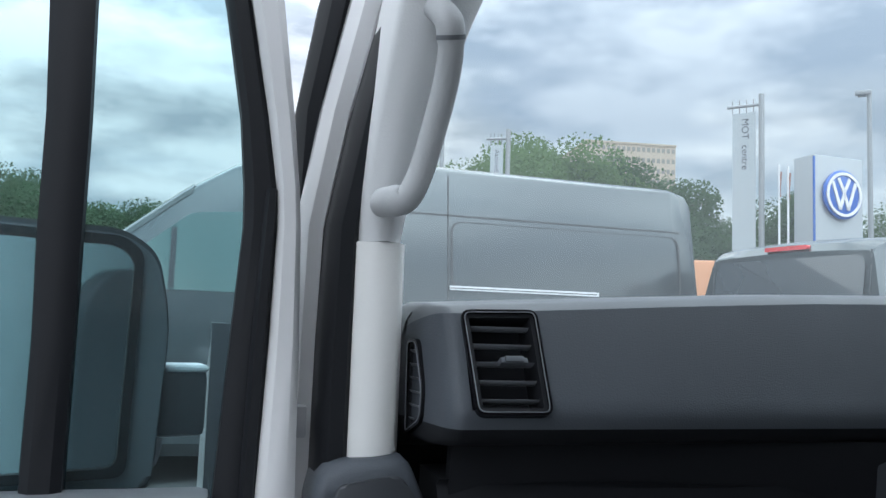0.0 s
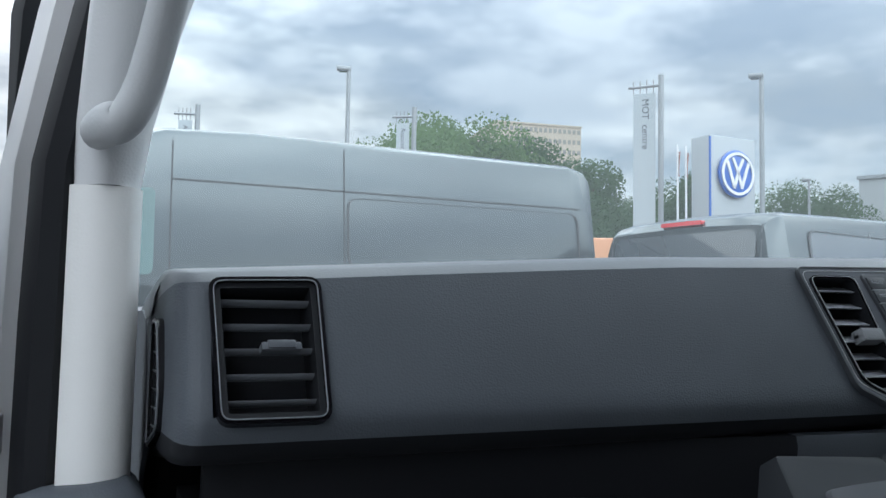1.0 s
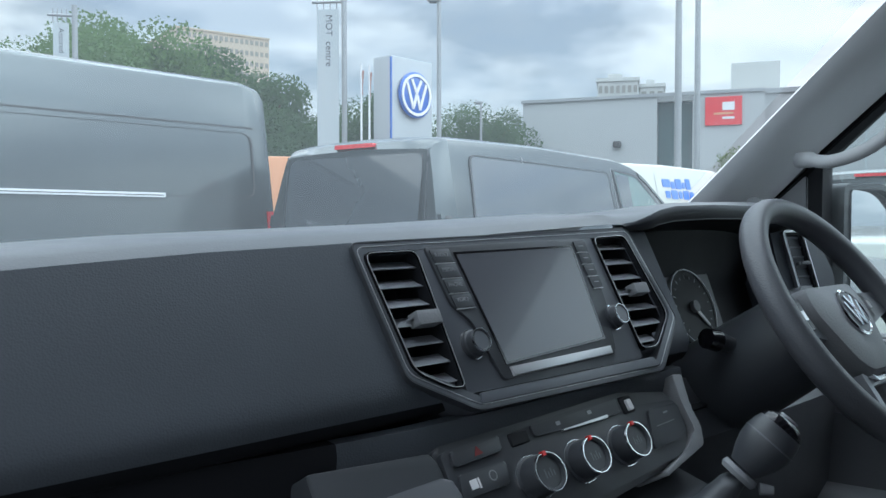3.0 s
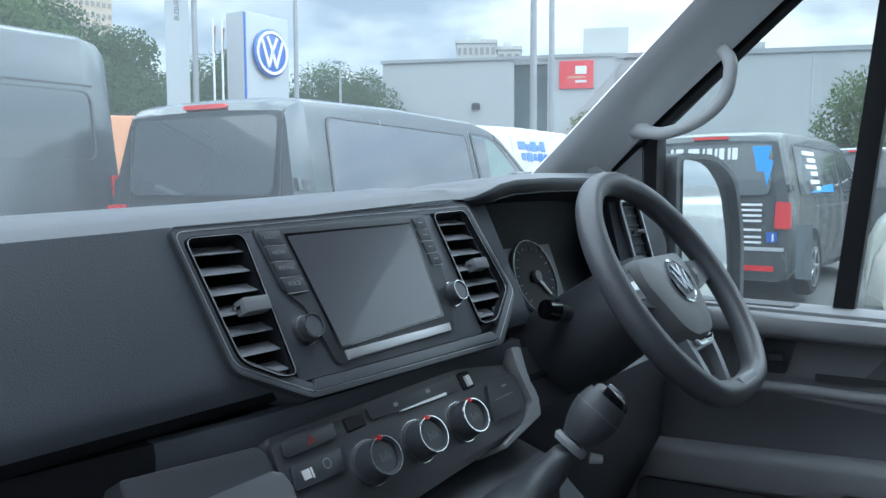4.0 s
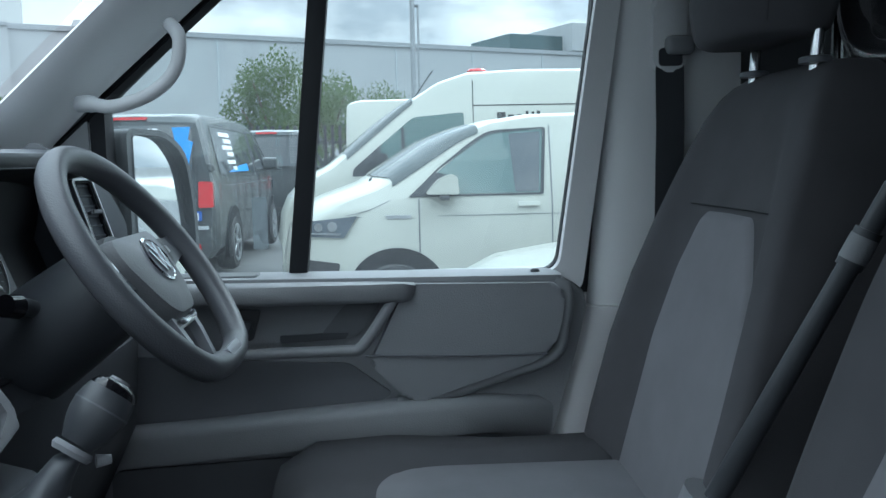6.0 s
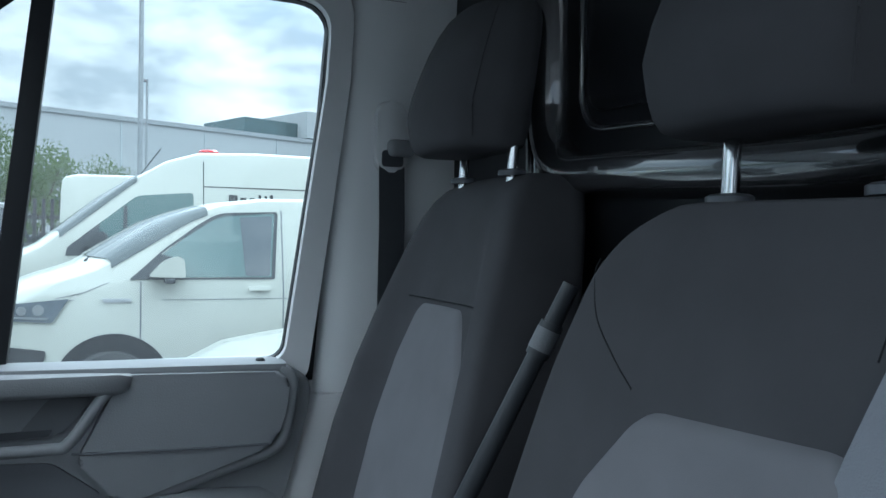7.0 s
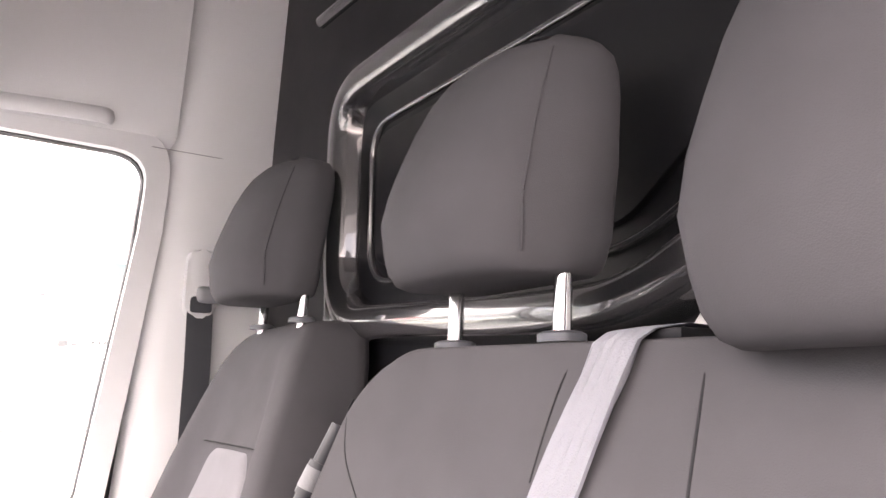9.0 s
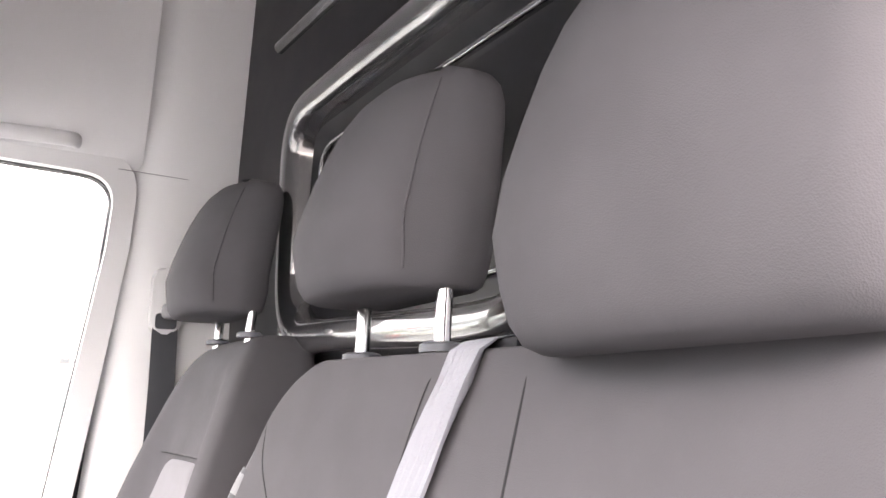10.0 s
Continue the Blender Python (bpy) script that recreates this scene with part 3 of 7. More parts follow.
def high_van(label, paint, m, rail=True, panels=True, bow=0.0):
    s = c_shape(bow)
    van = thing("panel_van", label, "van", m)
    part("body", s.body(), paint, van, smooth=32)
    part("windscreen", s.windscreen(4.40, 5.18), M_VANSCREEN, van)
    for sd in (-1, 1):
        part("front_door_window", s.side_panel(rounded([(3.80, 1.46), (5.06, 1.46), (4.85, 1.68), (4.40, 2.05), (3.80, 2.10)], 0.05), sd), M_CLEARWIN, van)
        part("window_divider", s.side_panel(rect(4.50, 1.47, 4.54, 1.93, 0.004), sd, 0.012), M_BLACK, van)
        part("front_corner_trim", s.side_panel([(4.8, 1.38), (5.12, 1.38), (5.10, 1.47), (4.78, 1.74)], sd, 0.009), M_BLACK, van)
        if panels:
            # two door joints; the long level line is the crease's shade as colour
            part("body_joints_and_crease", merge(line_on_side(s, [(2.38, 0.6), (2.38, 2.50)], sd), line_on_side(s, [(3.69, 0.5), (3.69, 2.46)], sd),
                                      line_on_side(s, [(0.2, 2.165), (3.69, 2.175)], sd, 0.014)), M_BUMPER, van)
            # dark ring draws the shaded border of the pressed side recess
            part("side_recess_edge", s.side_panel_ring(rounded([(0.21, 1.565), (2.36, 1.565), (2.36, 2.125), (0.21, 2.12)], 0.10), 0.018, sd), M_BUMPER, van)
        if rail:
            rail_bar = part("door_rail", s.side_panel(rect(1.03, 1.552, 2.37, 1.588, 0.008), sd, 0.016, 0.03), M_SATIN, van)
            part("rail_slot", s.side_panel(rect(1.05, 1.565, 2.36, 1.572, 0.002), sd, 0.018, 0.01), M_BUMPER, rail_bar)
        part("side_moulding", s.side_panel(rect(0.3, 0.68, 4.6, 0.86, 0.03), sd, 0.02, 0.03), M_BUMPER, van)
        mirror_pod(van, s, 4.8, 1.55, sd, M_BLACK)
        part("tail_lamp", s.side_panel(rect(0.02, 0.95, 0.10, 1.45, 0.01), sd, 0.012, 0.03), M_TAIL, van)
        part("headlamp", s.side_panel(rounded([(5.35, 0.92), (5.78, 0.90), (5.74, 1.08), (5.40, 1.12)], 0.03), sd, 0.03, 0.06), M_LAMPGLASS, van)
        part("grille", s.side_panel(rounded([(5.55, 0.45), (5.9, 0.45), (5.88, 0.8), (5.6, 0.8)], 0.03), sd, 0.03, 0.06), M_BUMPER, van)
    add_wheels(van, s, 4.95, 1.3)
    return van, s


def side_ring(self, poly, width, side, off=0.004):
    c = Vector((sum(p[0] for p in poly) / len(poly), sum(p[1] for p in poly) / len(poly)))
    inner = []
    for p in poly:
        d = c - Vector(p)
        inner.append(tuple(Vector(p) + d.normalized() * width))
    bm = bmesh.new()
    o = [bm.verts.new((side * (self.side(y, z) + off), y, z)) for y, z in poly]
    i_ = [bm.verts.new((side * (self.side(y, z) + off), y, z)) for y, z in inner]
    for k in range(len(poly)):
        j = (k + 1) % len(poly)
        bm.faces.new((o[k], o[j], i_[j], i_[k]))
    return bm


Shape.side_panel_ring = side_ring

# grey high-roof van across the bay
lwb, lwb_shape = high_van("tall grey panel van parked side-on across the bay", M_GREY, pose(3.40, 6.64, 0.16, 0, 0, 90))
# grey van seen from its rear corner
t5, t5_shape = transporter("grey van with dark privacy glass seen from behind", M_GREY, pose(3.26, 4.52, 0.25, 0, 0, -81.5) @ Matrix.Diagonal((1, 1.07, 1, 1)), door_glass=M_CLEARWIN)
# white hire van beyond it
hire, hire_shape = transporter("white hire van with a blue shape on its side", M_VANWHITE, pose(8.85, 6.95, 0.25, 0, 0, -90) @ Matrix.Scale(1.12, 4), side_window=False)
for a, w, b, c in ((1.36, 0.20, 1.62, 1.73), (1.58, 0.10, 1.60, 1.70), (1.70, 0.16, 1.60, 1.74), (1.88, 0.07, 1.61, 1.70), (1.97, 0.13, 1.60, 1.75), (1.40, 0.12, 1.47, 1.57), (1.55, 0.16, 1.46, 1.58), (1.74, 0.09, 1.47, 1.57), (1.86, 0.15, 1.46, 1.58), (2.04, 0.10, 1.42, 1.57)):
    part("side_graphic", hire_shape.side_panel(rounded([(a, b), (a + w, b), (a + w, c), (a, c)], 0.025), 1, 0.008), M_HIREBLUE, hire)
# dark van with blue bolt on the tailgate
dark, dark_shape = transporter("dark grey van with white and blue lettering shapes on the tailgate", M_DKGREY, pose(8.9, 2.618, 0.189, 0, 0, -90))
part("bolt_graphic", dark_shape.rear_panel([(0.48, 1.745), (0.685, 1.745), (0.66, 1.60), (0.715, 1.575), (0.66, 1.30), (0.625, 1.46), (0.545, 1.465)], 0.012), M_BLUE, dark)
part("name_bars", merge(*[dark_shape.rear_panel(rect(x, 1.60, x + w, 1.735, 0.015), 0.012) for x, w in ((-0.46, 0.03), (-0.40, 0.09), (-0.25, 0.13), (-0.08, 0.025), (-0.03, 0.06), (0.06, 0.03), (0.11, 0.06), (0.21, 0.03), (0.26, 0.06))]), M_LABEL, dark)
part("text_bars", merge(*[dark_shape.rear_panel(rect(0.62 - w, z, 0.62, z + 0.025, 0.004), 0.010) for z, w in ((1.08, 0.3), (1.02, 0.26), (0.96, 0.34), (0.90, 0.28), (0.80, 0.3), (0.72, 0.4), (0.66, 0.2))]), M_LABEL, dark)
part("blue_badge", dark_shape.rear_panel(rect(0.68, 0.68, 0.79, 0.79, 0.01), 0.012), M_SIGNBLUE, dark)
part("badge_mark", dark_shape.rear_panel(rect(0.737, 0.69, 0.757, 0.77, 0.004), 0.016), M_LABEL, dark)
part("bumper_strip", dark_shape.rear_panel(rect(-0.88, 0.585, 0.88, 0.625, 0.015), 0.085, 0.02), M_SATIN, dark, "bright strip on the bumper")
part("side_text_bars", merge(*[dark_shape.side_panel(rect(1.45 - w, z, 1.45, z + 0.05, 0.01), 1, 0.014) for z, w in ((1.66, 0.6), (1.58, 0.4), (1.50, 0.55), (1.42, 0.35), (1.32, 0.45), (1.24, 0.2))]), M_LABEL, dark)
part("side_graphic", dark_shape.side_panel(rounded([(0.9, 1.22), (2.2, 1.22), (2.2, 1.32), (1.7, 1.30)], 0.02), 1, 0.013), M_BLUE, dark)
far_van, _ = transporter("dark grey van parked further along the row", M_DKGREY, pose(15.6, 2.15, 0.24, 0, 0, -90))
# white vans to the right
t6, t6_shape = transporter("white van parked alongside with a clear cab window", M_VANWHITE, pose(7.30, -4.47, -0.03), side_window=False, rear_window=False, door_glass=M_CLEARWIN, bow=0.26)
part("wiper", tube([(-0.55, 4.30, 1.365), (-0.15, 4.22, 1.45), (0.1, 4.15, 1.50)], 0.014, 6), M_BLACK, t6)
service, service_shape = high_van("white high-roof van with a beacon on its roof", M_VANWHITE, pose(10.07, -5.0, -0.05), rail=False, bow=0.14)
part("beacon", lathe([(0.12, 2.60), (0.12, 2.615), (0.10, 2.635), (0.03, 2.64)], 20), M_TAIL, service, "red roof beacon", m=pose(-0.5, 3.6, 0))
part("aerial", tube([(-0.72, 4.4, 2.25), (-0.74, 4.15, 2.6)], 0.008, 6), M_BLACK, service)
part("name_bars", merge(*[service_shape.side_panel(rect(y, 2.0, y + w, 2.0 + h, 0.008), -1, 0.01) for y, w, h in ((3.31, 0.10, 0.09), (3.21, 0.07, 0.06), (3.115, 0.06, 0.06), (3.04, 0.03, 0.10), (2.97, 0.03, 0.09), (2.90, 0.04, 0.10))]), M_BUMPER, service)
part("green_panel", service_shape.side_panel(rect(2.4, 1.1, 3.6, 1.86, 0.02), -1, 0.01), M_LEAF3, service)
box_van, _ = high_van("white high-roof van with plain sides at the end of the row", M_VANWHITE, pose(14.6, 0.5, -0.02, 0, 0, 180), rail=False, panels=False)


def small_car():
    s = Shape(3.98, 1.72, H_TOP, 0.92, 1.2, 0.1, 0.8)
    car = thing("hatchback", "small white hatchback parked close by", "car", pose(4.35, -4.68, -0.02))
    part("body", s.body(), M_VANWHITE, car, smooth=32)
    part("windscreen", s.windscreen(2.15, 2.86), M_CLEARWIN, car)
    part("scuttle", s.windscreen(2.86, 3.05, 0.016), M_BLACK, car)
    for sd in (-1, 1):
        part("side_window", s.side_panel(rounded([(0.8, 0.98), (2.75, 0.98), (2.2, 1.30), (1.0, 1.32)], 0.05), sd), M_TINT, car)
        mirror_pod(car, s, 2.5, 1.0, sd, M_VANWHITE)
        part("headlamp", s.side_panel(rounded([(3.4, 0.66), (3.82, 0.62), (3.78, 0.76), (3.45, 0.82)], 0.03), sd, 0.008), M_LAMPGLASS, car)
    add_wheels(car, s, 3.2, 0.7, 0.30)


small_car()


# ---- signs, posts, trees, buildings ----
EYE = Vector((-0.75, -0.54, 1.45))


def at_bearing(deg, dist, z=0.0):
    return (EYE.x + dist * math.sin(radians(deg)), EYE.y + dist * math.cos(radians(deg)), z)


def banner(deg, dist, top, width, low, words, letter):
    x, y, _ = at_bearing(deg, dist, 0)
    m = Matrix.Translation((x, y, 0.14)) @ Matrix.Rotation(radians(-deg - 12), 4, "Z")
    flag = thing("banner_post", "grey hanging banner on a steel post with dark lettering", "banner", m, "banners along the road")
    part("post", tube([(0, 0, 0), (0, 0, top)], 0.065, 14), M_POLE, flag)
    part("arm", tube([(0.02, 0, top - 0.25), (-width - 0.2, 0, top - 0.25)], 0.035, 10), M_POLE, flag)
    part("cloth", box(-width - 0.08, -0.13, -0.012, 0.012, low, top - 0.42, 0.004, 1), M_BANNER, flag)
    for k in range(4):
        part("hanger", tube([(-0.18 - k * (width - 0.1) / 3, 0, top - 0.10), (-0.18 - k * (width - 0.1) / 3, 0, top - 0.44)], 0.012, 6), M_POLE, flag)
    text(words, letter, M_INK, flag, pose(-0.13 - width * 0.42, -0.016, top - 0.55, 90, 0, 0) @ pose(0, 0, 0, 0, 0, -90), align="LEFT")
    return flag


banner(37.75, 20.0, 6.93, 0.58, 1.5, "MOT  centre", 0.23)
banner(20.60, 21.5, 6.55, 0.40, 3.3, "Assured", 0.18)
banner(5.75, 22.0, 6.40, 0.40, 3.3, "Assured", 0.18)


def totem():
    x, y, _ = at_bearing(40.95, 19.8)
    m = Matrix.Translation((x, y, 0.14)) @ Matrix.Rotation(radians(3), 4, "Z")
    t = thing("totem_sign", "tall silver dealer totem with a round blue and white emblem", "sign", m)
    part("body", box(0.0, 1.42, 0.0, 0.62, 0.0, 5.40, 0.02, 2), M_SIGNSILVER, t)
    part("blue_strip", box(-0.012, 0.022, -0.012, 0.03, 0.0, 5.36), M_SIGNBLUE, t)
    c = (0.76, -0.002, 4.52)
    mm = pose(*c, 90, 0, 0) @ Matrix.Scale(1.08, 4)
    badge = part("emblem", lathe([(0.50, 0.0), (0.52, 0.03), (0.52, 0.07), (0.47, 0.09)], 48), M_SIGNBLUE, t, m=mm)
    part("emblem_ring", ring(circle(0, 0, 0.47, 48), circle(0, 0, 0.41, 48), 0.09, 0.115), M_LABEL, badge)
    zig = [(-0.30, 0.24), (-0.11, -0.30), (0.0, 0.02), (0.11, -0.30), (0.30, 0.24)]
    for a, b in zip(zig, zig[1:]):
        d = (Vector(b) - Vector(a)).normalized()
        n = Vector((-d.y, d.x)) * 0.036
        a2, b2 = Vector(a) - d * 0.02, Vector(b) + d * 0.02
        part("emblem_stroke", prism([tuple(a2 + n), tuple(a2 - n), tuple(b2 - n), tuple(b2 + n)], 0.085, 0.112), M_LABEL, badge)
    zig = [(-0.15, 0.34), (0.0, 0.04), (0.15, 0.34)]
    for a, b in zip(zig, zig[1:]):
        d = (Vector(b) - Vector(a)).normalized()
        n = Vector((-d.y, d.x)) * 0.036
        part("emblem_stroke", prism([tuple(Vector(a) + n), tuple(Vector(a) - n), tuple(Vector(b) - n), tuple(Vector(b) + n)], 0.085, 0.110), M_LABEL, badge)


totem()


def lamp_post(deg, dist, top, arm=0.34, turn=0.0, r=0.07):
    x, y, _ = at_bearing(deg, dist)
    p = thing("lamp_post", "slim grey steel lamp post with a small lantern", "lamp post", Matrix.Translation((x, y, 0.1)) @ Matrix.Rotation(radians(-deg + turn), 4, "Z"), "lamp posts of the yard")
    part("column", tube([(0, 0, 0), (0, 0, top * 0.5), (0, 0, top)], [r * 1.2, r, r * 0.8], 12), M_POLE, p)
    part("lantern", box(-arm, 0.06, -0.09, 0.09, top - 0.02, top + 0.11, 0.04, 2), M_POLE, p)
    part("lens", box(-arm + 0.06, -0.06, -0.08, 0.08, top - 0.05, top - 0.02, 0.01, 1), M_LAMPGLASS, p)


lamp_post(44.2, 24, 7.85)
lamp_post(15.9, 23, 7.95)
lamp_post(7.6, 42, 7.9)
lamp_post(47.0, 45, 8.0)
lamp_post(60.3, 26, 13.0, r=0.10)
lamp_post(61.5, 30, 14.0, r=0.10)
lamp_post(90.9, 38, 14.2, r=0.11)
lamp_post(91.3, 42, 9.0)
for deg, h in ((38.85, 6.0), (39.4, 5.95)):
    x, y, _ = at_bearing(deg, 24)
    fl = thing("flag_pole", "white flag pole with a furled faded flag", "flag pole", pose(x, y, 0.14), "flag poles")
    part("pole", tube([(0, 0, 0), (0, 0, h)], 0.03, 10), M_LABEL, fl)
    part("flag", loft([[(0.05 + 0.05 * math.sin(k * 1.3 + j), 0.05 * math.cos(k + j), h - 0.2 - 0.10 * k) for j in (0, 1.6, 3.1, 4.7)] for k in range(8)]), M_FLAG, fl)


def tree_parts(seed, leaf, count=2600, leafsize=0.30):
    rng = random.Random(seed)
    t = thing("tree", "leafy broad tree in full summer leaf", "tree", None, "trees round the yard")
    trunk = [tube([(0, 0, 0), (0.02, 0.03, 0.25), (0.0, 0.0, 0.55)], [0.035, 0.028, 0.018], 8)]
    limbs = []
    for k in range(7):
        a, h = rng.uniform(0, 6.28), rng.uniform(0.22, 0.5)
        e = (0.28 * math.cos(a), 0.28 * math.sin(a), h + rng.uniform(0.18, 0.35))
        limbs.append((e, rng.uniform(0.12, 0.2)))
        trunk.append(tube([(0, 0, h), (e[0] * 0.5, e[1] * 0.5, h + 0.1), e], [0.015, 0.010, 0.004], 6))
    part("trunk", merge(*trunk), M_BARK, t)
    limbs += [((rng.uniform(-0.15, 0.15), rng.uniform(-0.15, 0.15), rng.uniform(0.55, 0.9)), rng.uniform(0.14, 0.22)) for _ in range(9)]
    verts, faces = [], []
    for _ in range(count):
        (cx, cy, cz), r = rng.choice(limbs)
        d = Vector((rng.gauss(0, 1), rng.gauss(0, 1), rng.gauss(0, 0.8))).normalized() * r * rng.uniform(0.55, 1.08)
        p = Vector((cx, cy, cz)) + d
        u = Vector((rng.gauss(0, 1), rng.gauss(0, 1), rng.gauss(0, 1))).normalized()
        v = u.orthogonal().normalized()
        s = leafsize * 0.1 * rng.uniform(0.6, 1.3)
        b = len(verts)
        verts += [p - u * s, p + v * s * 0.6, p + u * s, p - v * s * 0.6]
        faces.append((b, b + 1, b + 2, b + 3))
    me = bpy.data.meshes.new("crown")
    me.from_pydata([tuple(v) for v in verts], [], faces)
    me.materials.append(leaf)
    crown = new("crown", me)
    crown.parent = t
    return t


def put_tree(base, deg, dist, height, spread=1.0, turn=0.0):
    x, y, _ = at_bearing(deg, dist)
    s = height * spread
    return copy_thing(base, Matrix.Translation((x, y, -0.1)) @ Matrix.Rotation(turn, 4, "Z") @ Matrix.Diagonal((s, s, height, 1)))


TREES = [tree_parts(11, M_LEAF, 40000, 0.088), tree_parts(23, M_LEAF2, 40000, 0.088), tree_parts(37, M_LEAF3, 7000, 0.13)]
for i, (kind, deg, dist, h, sp) in enumerate((
        (0, 17.0, 34, 7.4, 1.1), (0, 20.5, 33, 8.1, 1.1), (0, 24.0, 36, 9.3, 1.1), (1, 27.6, 38, 9.5, 1.0), (1, 30.4, 39, 8.7, 1.1), (1, 32.4, 36, 7.0, 1.15), (0, 13.5, 42, 8.0, 1.1),
        (1, 37.3, 46, 7.2, 0.8), (1, 39.6, 40, 8.2, 0.9), (1, 46.2, 50, 9.2, 0.9), (1, 48.4, 55, 8.6, 1.0), (0, 50.6, 62, 7.8, 1.1), (0, 52.5, 75, 8.0, 1.2), (1, 35.2, 70, 6.6, 1.3),
        (1, -14.0, 30, 6.4, 1.0), (1, -10.5, 28, 5.6, 1.1), (0, -7.5, 33, 5.2, 1.0), (1, -4.5, 30, 5.4, 1.1), (1, -1.5, 32, 6.0, 1.0), (0, 2.0, 35, 6.6, 1.0), (1, -19, 30, 7.0, 1.2), (1, -24, 28, 6.8, 1.2), (1, -30, 28, 6.5, 1.2),
        (2, 64.2, 30, 4.2, 0.8), (2, 62.6, 34, 3.4, 0.9), (2, 81.6, 24, 4.7, 0.75), (2, 84.6, 25, 4.2, 0.8), (2, 88.6, 26, 4.0, 0.7), (2, 57.2, 30, 2.6, 0.9))):
    put_tree(TREES[kind], deg, dist, h, sp, i * 1.37)
for base in TREES:
    s = 7.0
    base.matrix_basis = Matrix.Translation((-60 + 10 * TREES.index(base), -70, 0)) @ Matrix.Diagonal((s, s, s, 1))


def warehouse():
    a, b = Vector((41.3, 34.9, 0)), Vector((61.8, -9.2, 0))
    ex = (b - a).normalized()
    ey = Vector((-ex.y, ex.x, 0))
    if ey.x < 0:
        ey = -ey
    m = axes(a, ex, ey, (0, 0, 1))

    def along(deg):
        d = Vector((math.sin(radians(deg)), math.cos(radians(deg)), 0))
        e = Vector((-0.547, -0.497, 0))
        w = a - e
        return (d.x * w.y - d.y * w.x) / (d.y * ex.x - d.x * ex.y) if abs(d.y * ex.x - d.x * ex.y) > 1e-6 else 0.0

    h = thing("warehouse", "long grey metal-clad warehouse with a dark glazed entrance bay", "building", m)
    g0, g1, c1 = along(58.8), along(61.1), along(65.6)
    part("front_block", box(0, g0, 0.0, 20, 0, 9.6), M_CLAD, h)
    part("entrance_glazing", box(g0, g1, 0.6, 20, 0, 9.2), M_CLADDARK, h)
    part("entrance_head", box(g0, g1, 0.2, 20, 9.2, 9.6), M_CLAD, h)
    part("sign_block", box(g1, c1, -0.02, 20, 0, 9.6), M_CLAD, h)
    part("hall", box(c1, 100, 0.5, 30, 0, 9.6), M_CLAD, h)
    part("roof_edge", box(c1, 100, 0.38, 0.52, 9.42, 9.72), M_POLE, h)
    part("front_roof_edge", box(-0.1, c1, -0.12, 0.02, 9.5, 9.70), M_POLE, h)
    x = c1 + 5.5
    while x < 98:
        part("cladding_joint", box(x - 0.03, x + 0.03, 0.45, 0.52, 0, 9.42), M_BANNER, h)
        x += 6.2
    part("base_band", box(c1 + 6, 100, 0.40, 0.52, 3.0, 4.1), M_CLADDARK, h)
    part("light_fitting", box(along(84.2) - 0.25, along(84.2) + 0.25, 0.2, 0.5, 6.9, 7.3, 0.05, 1), M_BUMPER, h)
    part("light_fitting", box(along(56.2) - 0.25, along(56.2) + 0.25, -0.3, 0.0, 6.4, 6.8, 0.05, 1), M_BUMPER, h)
    s0, s1 = along(61.9), along(64.2)
    sign = part("red_sign", box(s0, s1, -0.15, -0.03, 7.55, 9.28, 0.02, 1), M_SIGNRED, h, "red square sign board")
    part("sign_emblem", box(s0 + 1.0, s0 + 1.7, -0.17, -0.155, 8.45, 8.95), M_LABEL, sign)
    part("sign_bar", box(s0 + 0.5, s1 - 0.5, -0.17, -0.155, 8.2, 8.32), M_ORANGE, sign)
    part("sign_bar", box(s0 + 1.0, s0 + 1.7, -0.17, -0.155, 7.92, 8.06), M_LABEL, sign)
    w0, w1 = along(62.3) + 1.0, along(65.5) + 1.0
    part("roof_plant", box(w0, w1, 4, 9, 9.6, 12.0), M_CONC, h)
    part("roof_plant", box(w1 + 3, w1 + 9, 6, 14, 9.9, 11.0), M_CLAD, h)
    gb = along(98.6)
    part("roof_cabin", box(gb, gb + 7, 2, 8, 9.85, 11.1), M_CLADDARK, h)
    part("roof_cabin", box(gb + 5, gb + 12, 0.7, 8, 9.85, 12.0), M_CLAD, h)


warehouse()


def tower(deg0, deg1, dist, top, storeys, cols, skin, label, turn, depth):
    x0, y0, _ = at_bearing(deg0, dist)
    x1, y1, _ = at_bearing(deg1, dist * turn)
    a, b = Vector((x0, y0, 0)), Vector((x1, y1, 0))
    ex = (b - a).normalized()
    ey = Vector((-ex.y, ex.x, 0))
    w = (b - a).length
    t = thing("tower_block", label, "building", axes(a, ex, ey, (0, 0, 1)))
    part("wall", box(0, w, 0, depth, 0, top), skin, t)
    part("roof_parapet", box(-0.2, w + 0.2, -0.2, depth + 0.2, top, top + 0.5), skin, t)
    part("roof_house", box(w * 0.25, w * 0.6, depth * 0.3, depth * 0.7, top + 0.5, top + 1.6), skin, t)
    pane = mesh_of("window", box(0, w / cols * 0.62, -0.08, 0.05, 0, top / storeys * 0.42), M_WINDOW)
    for s in range(storeys):
        if s < storeys - 6:
            continue
        for c in range(cols):
            o = new("window", pane)
            o.matrix_basis = Matrix.Translation((w / cols * (c + 0.19), 0, top / storeys * (s + 0.33)))
            o.parent = t
    return t


tower(26.3, 32.35, 230, 53.8, 18, 18, M_BRICK, "beige stone office tower with rows of windows", 1.04, 30)
tower(54.9, 57.6, 120, 21.9, 9, 7, M_CONC, "white concrete block of flats above the roofs", 1.0, 10)
tower(57.7, 59.3, 123, 21.4, 9, 3, M_CONC, "white concrete block of flats above the roofs", 1.0, 10)

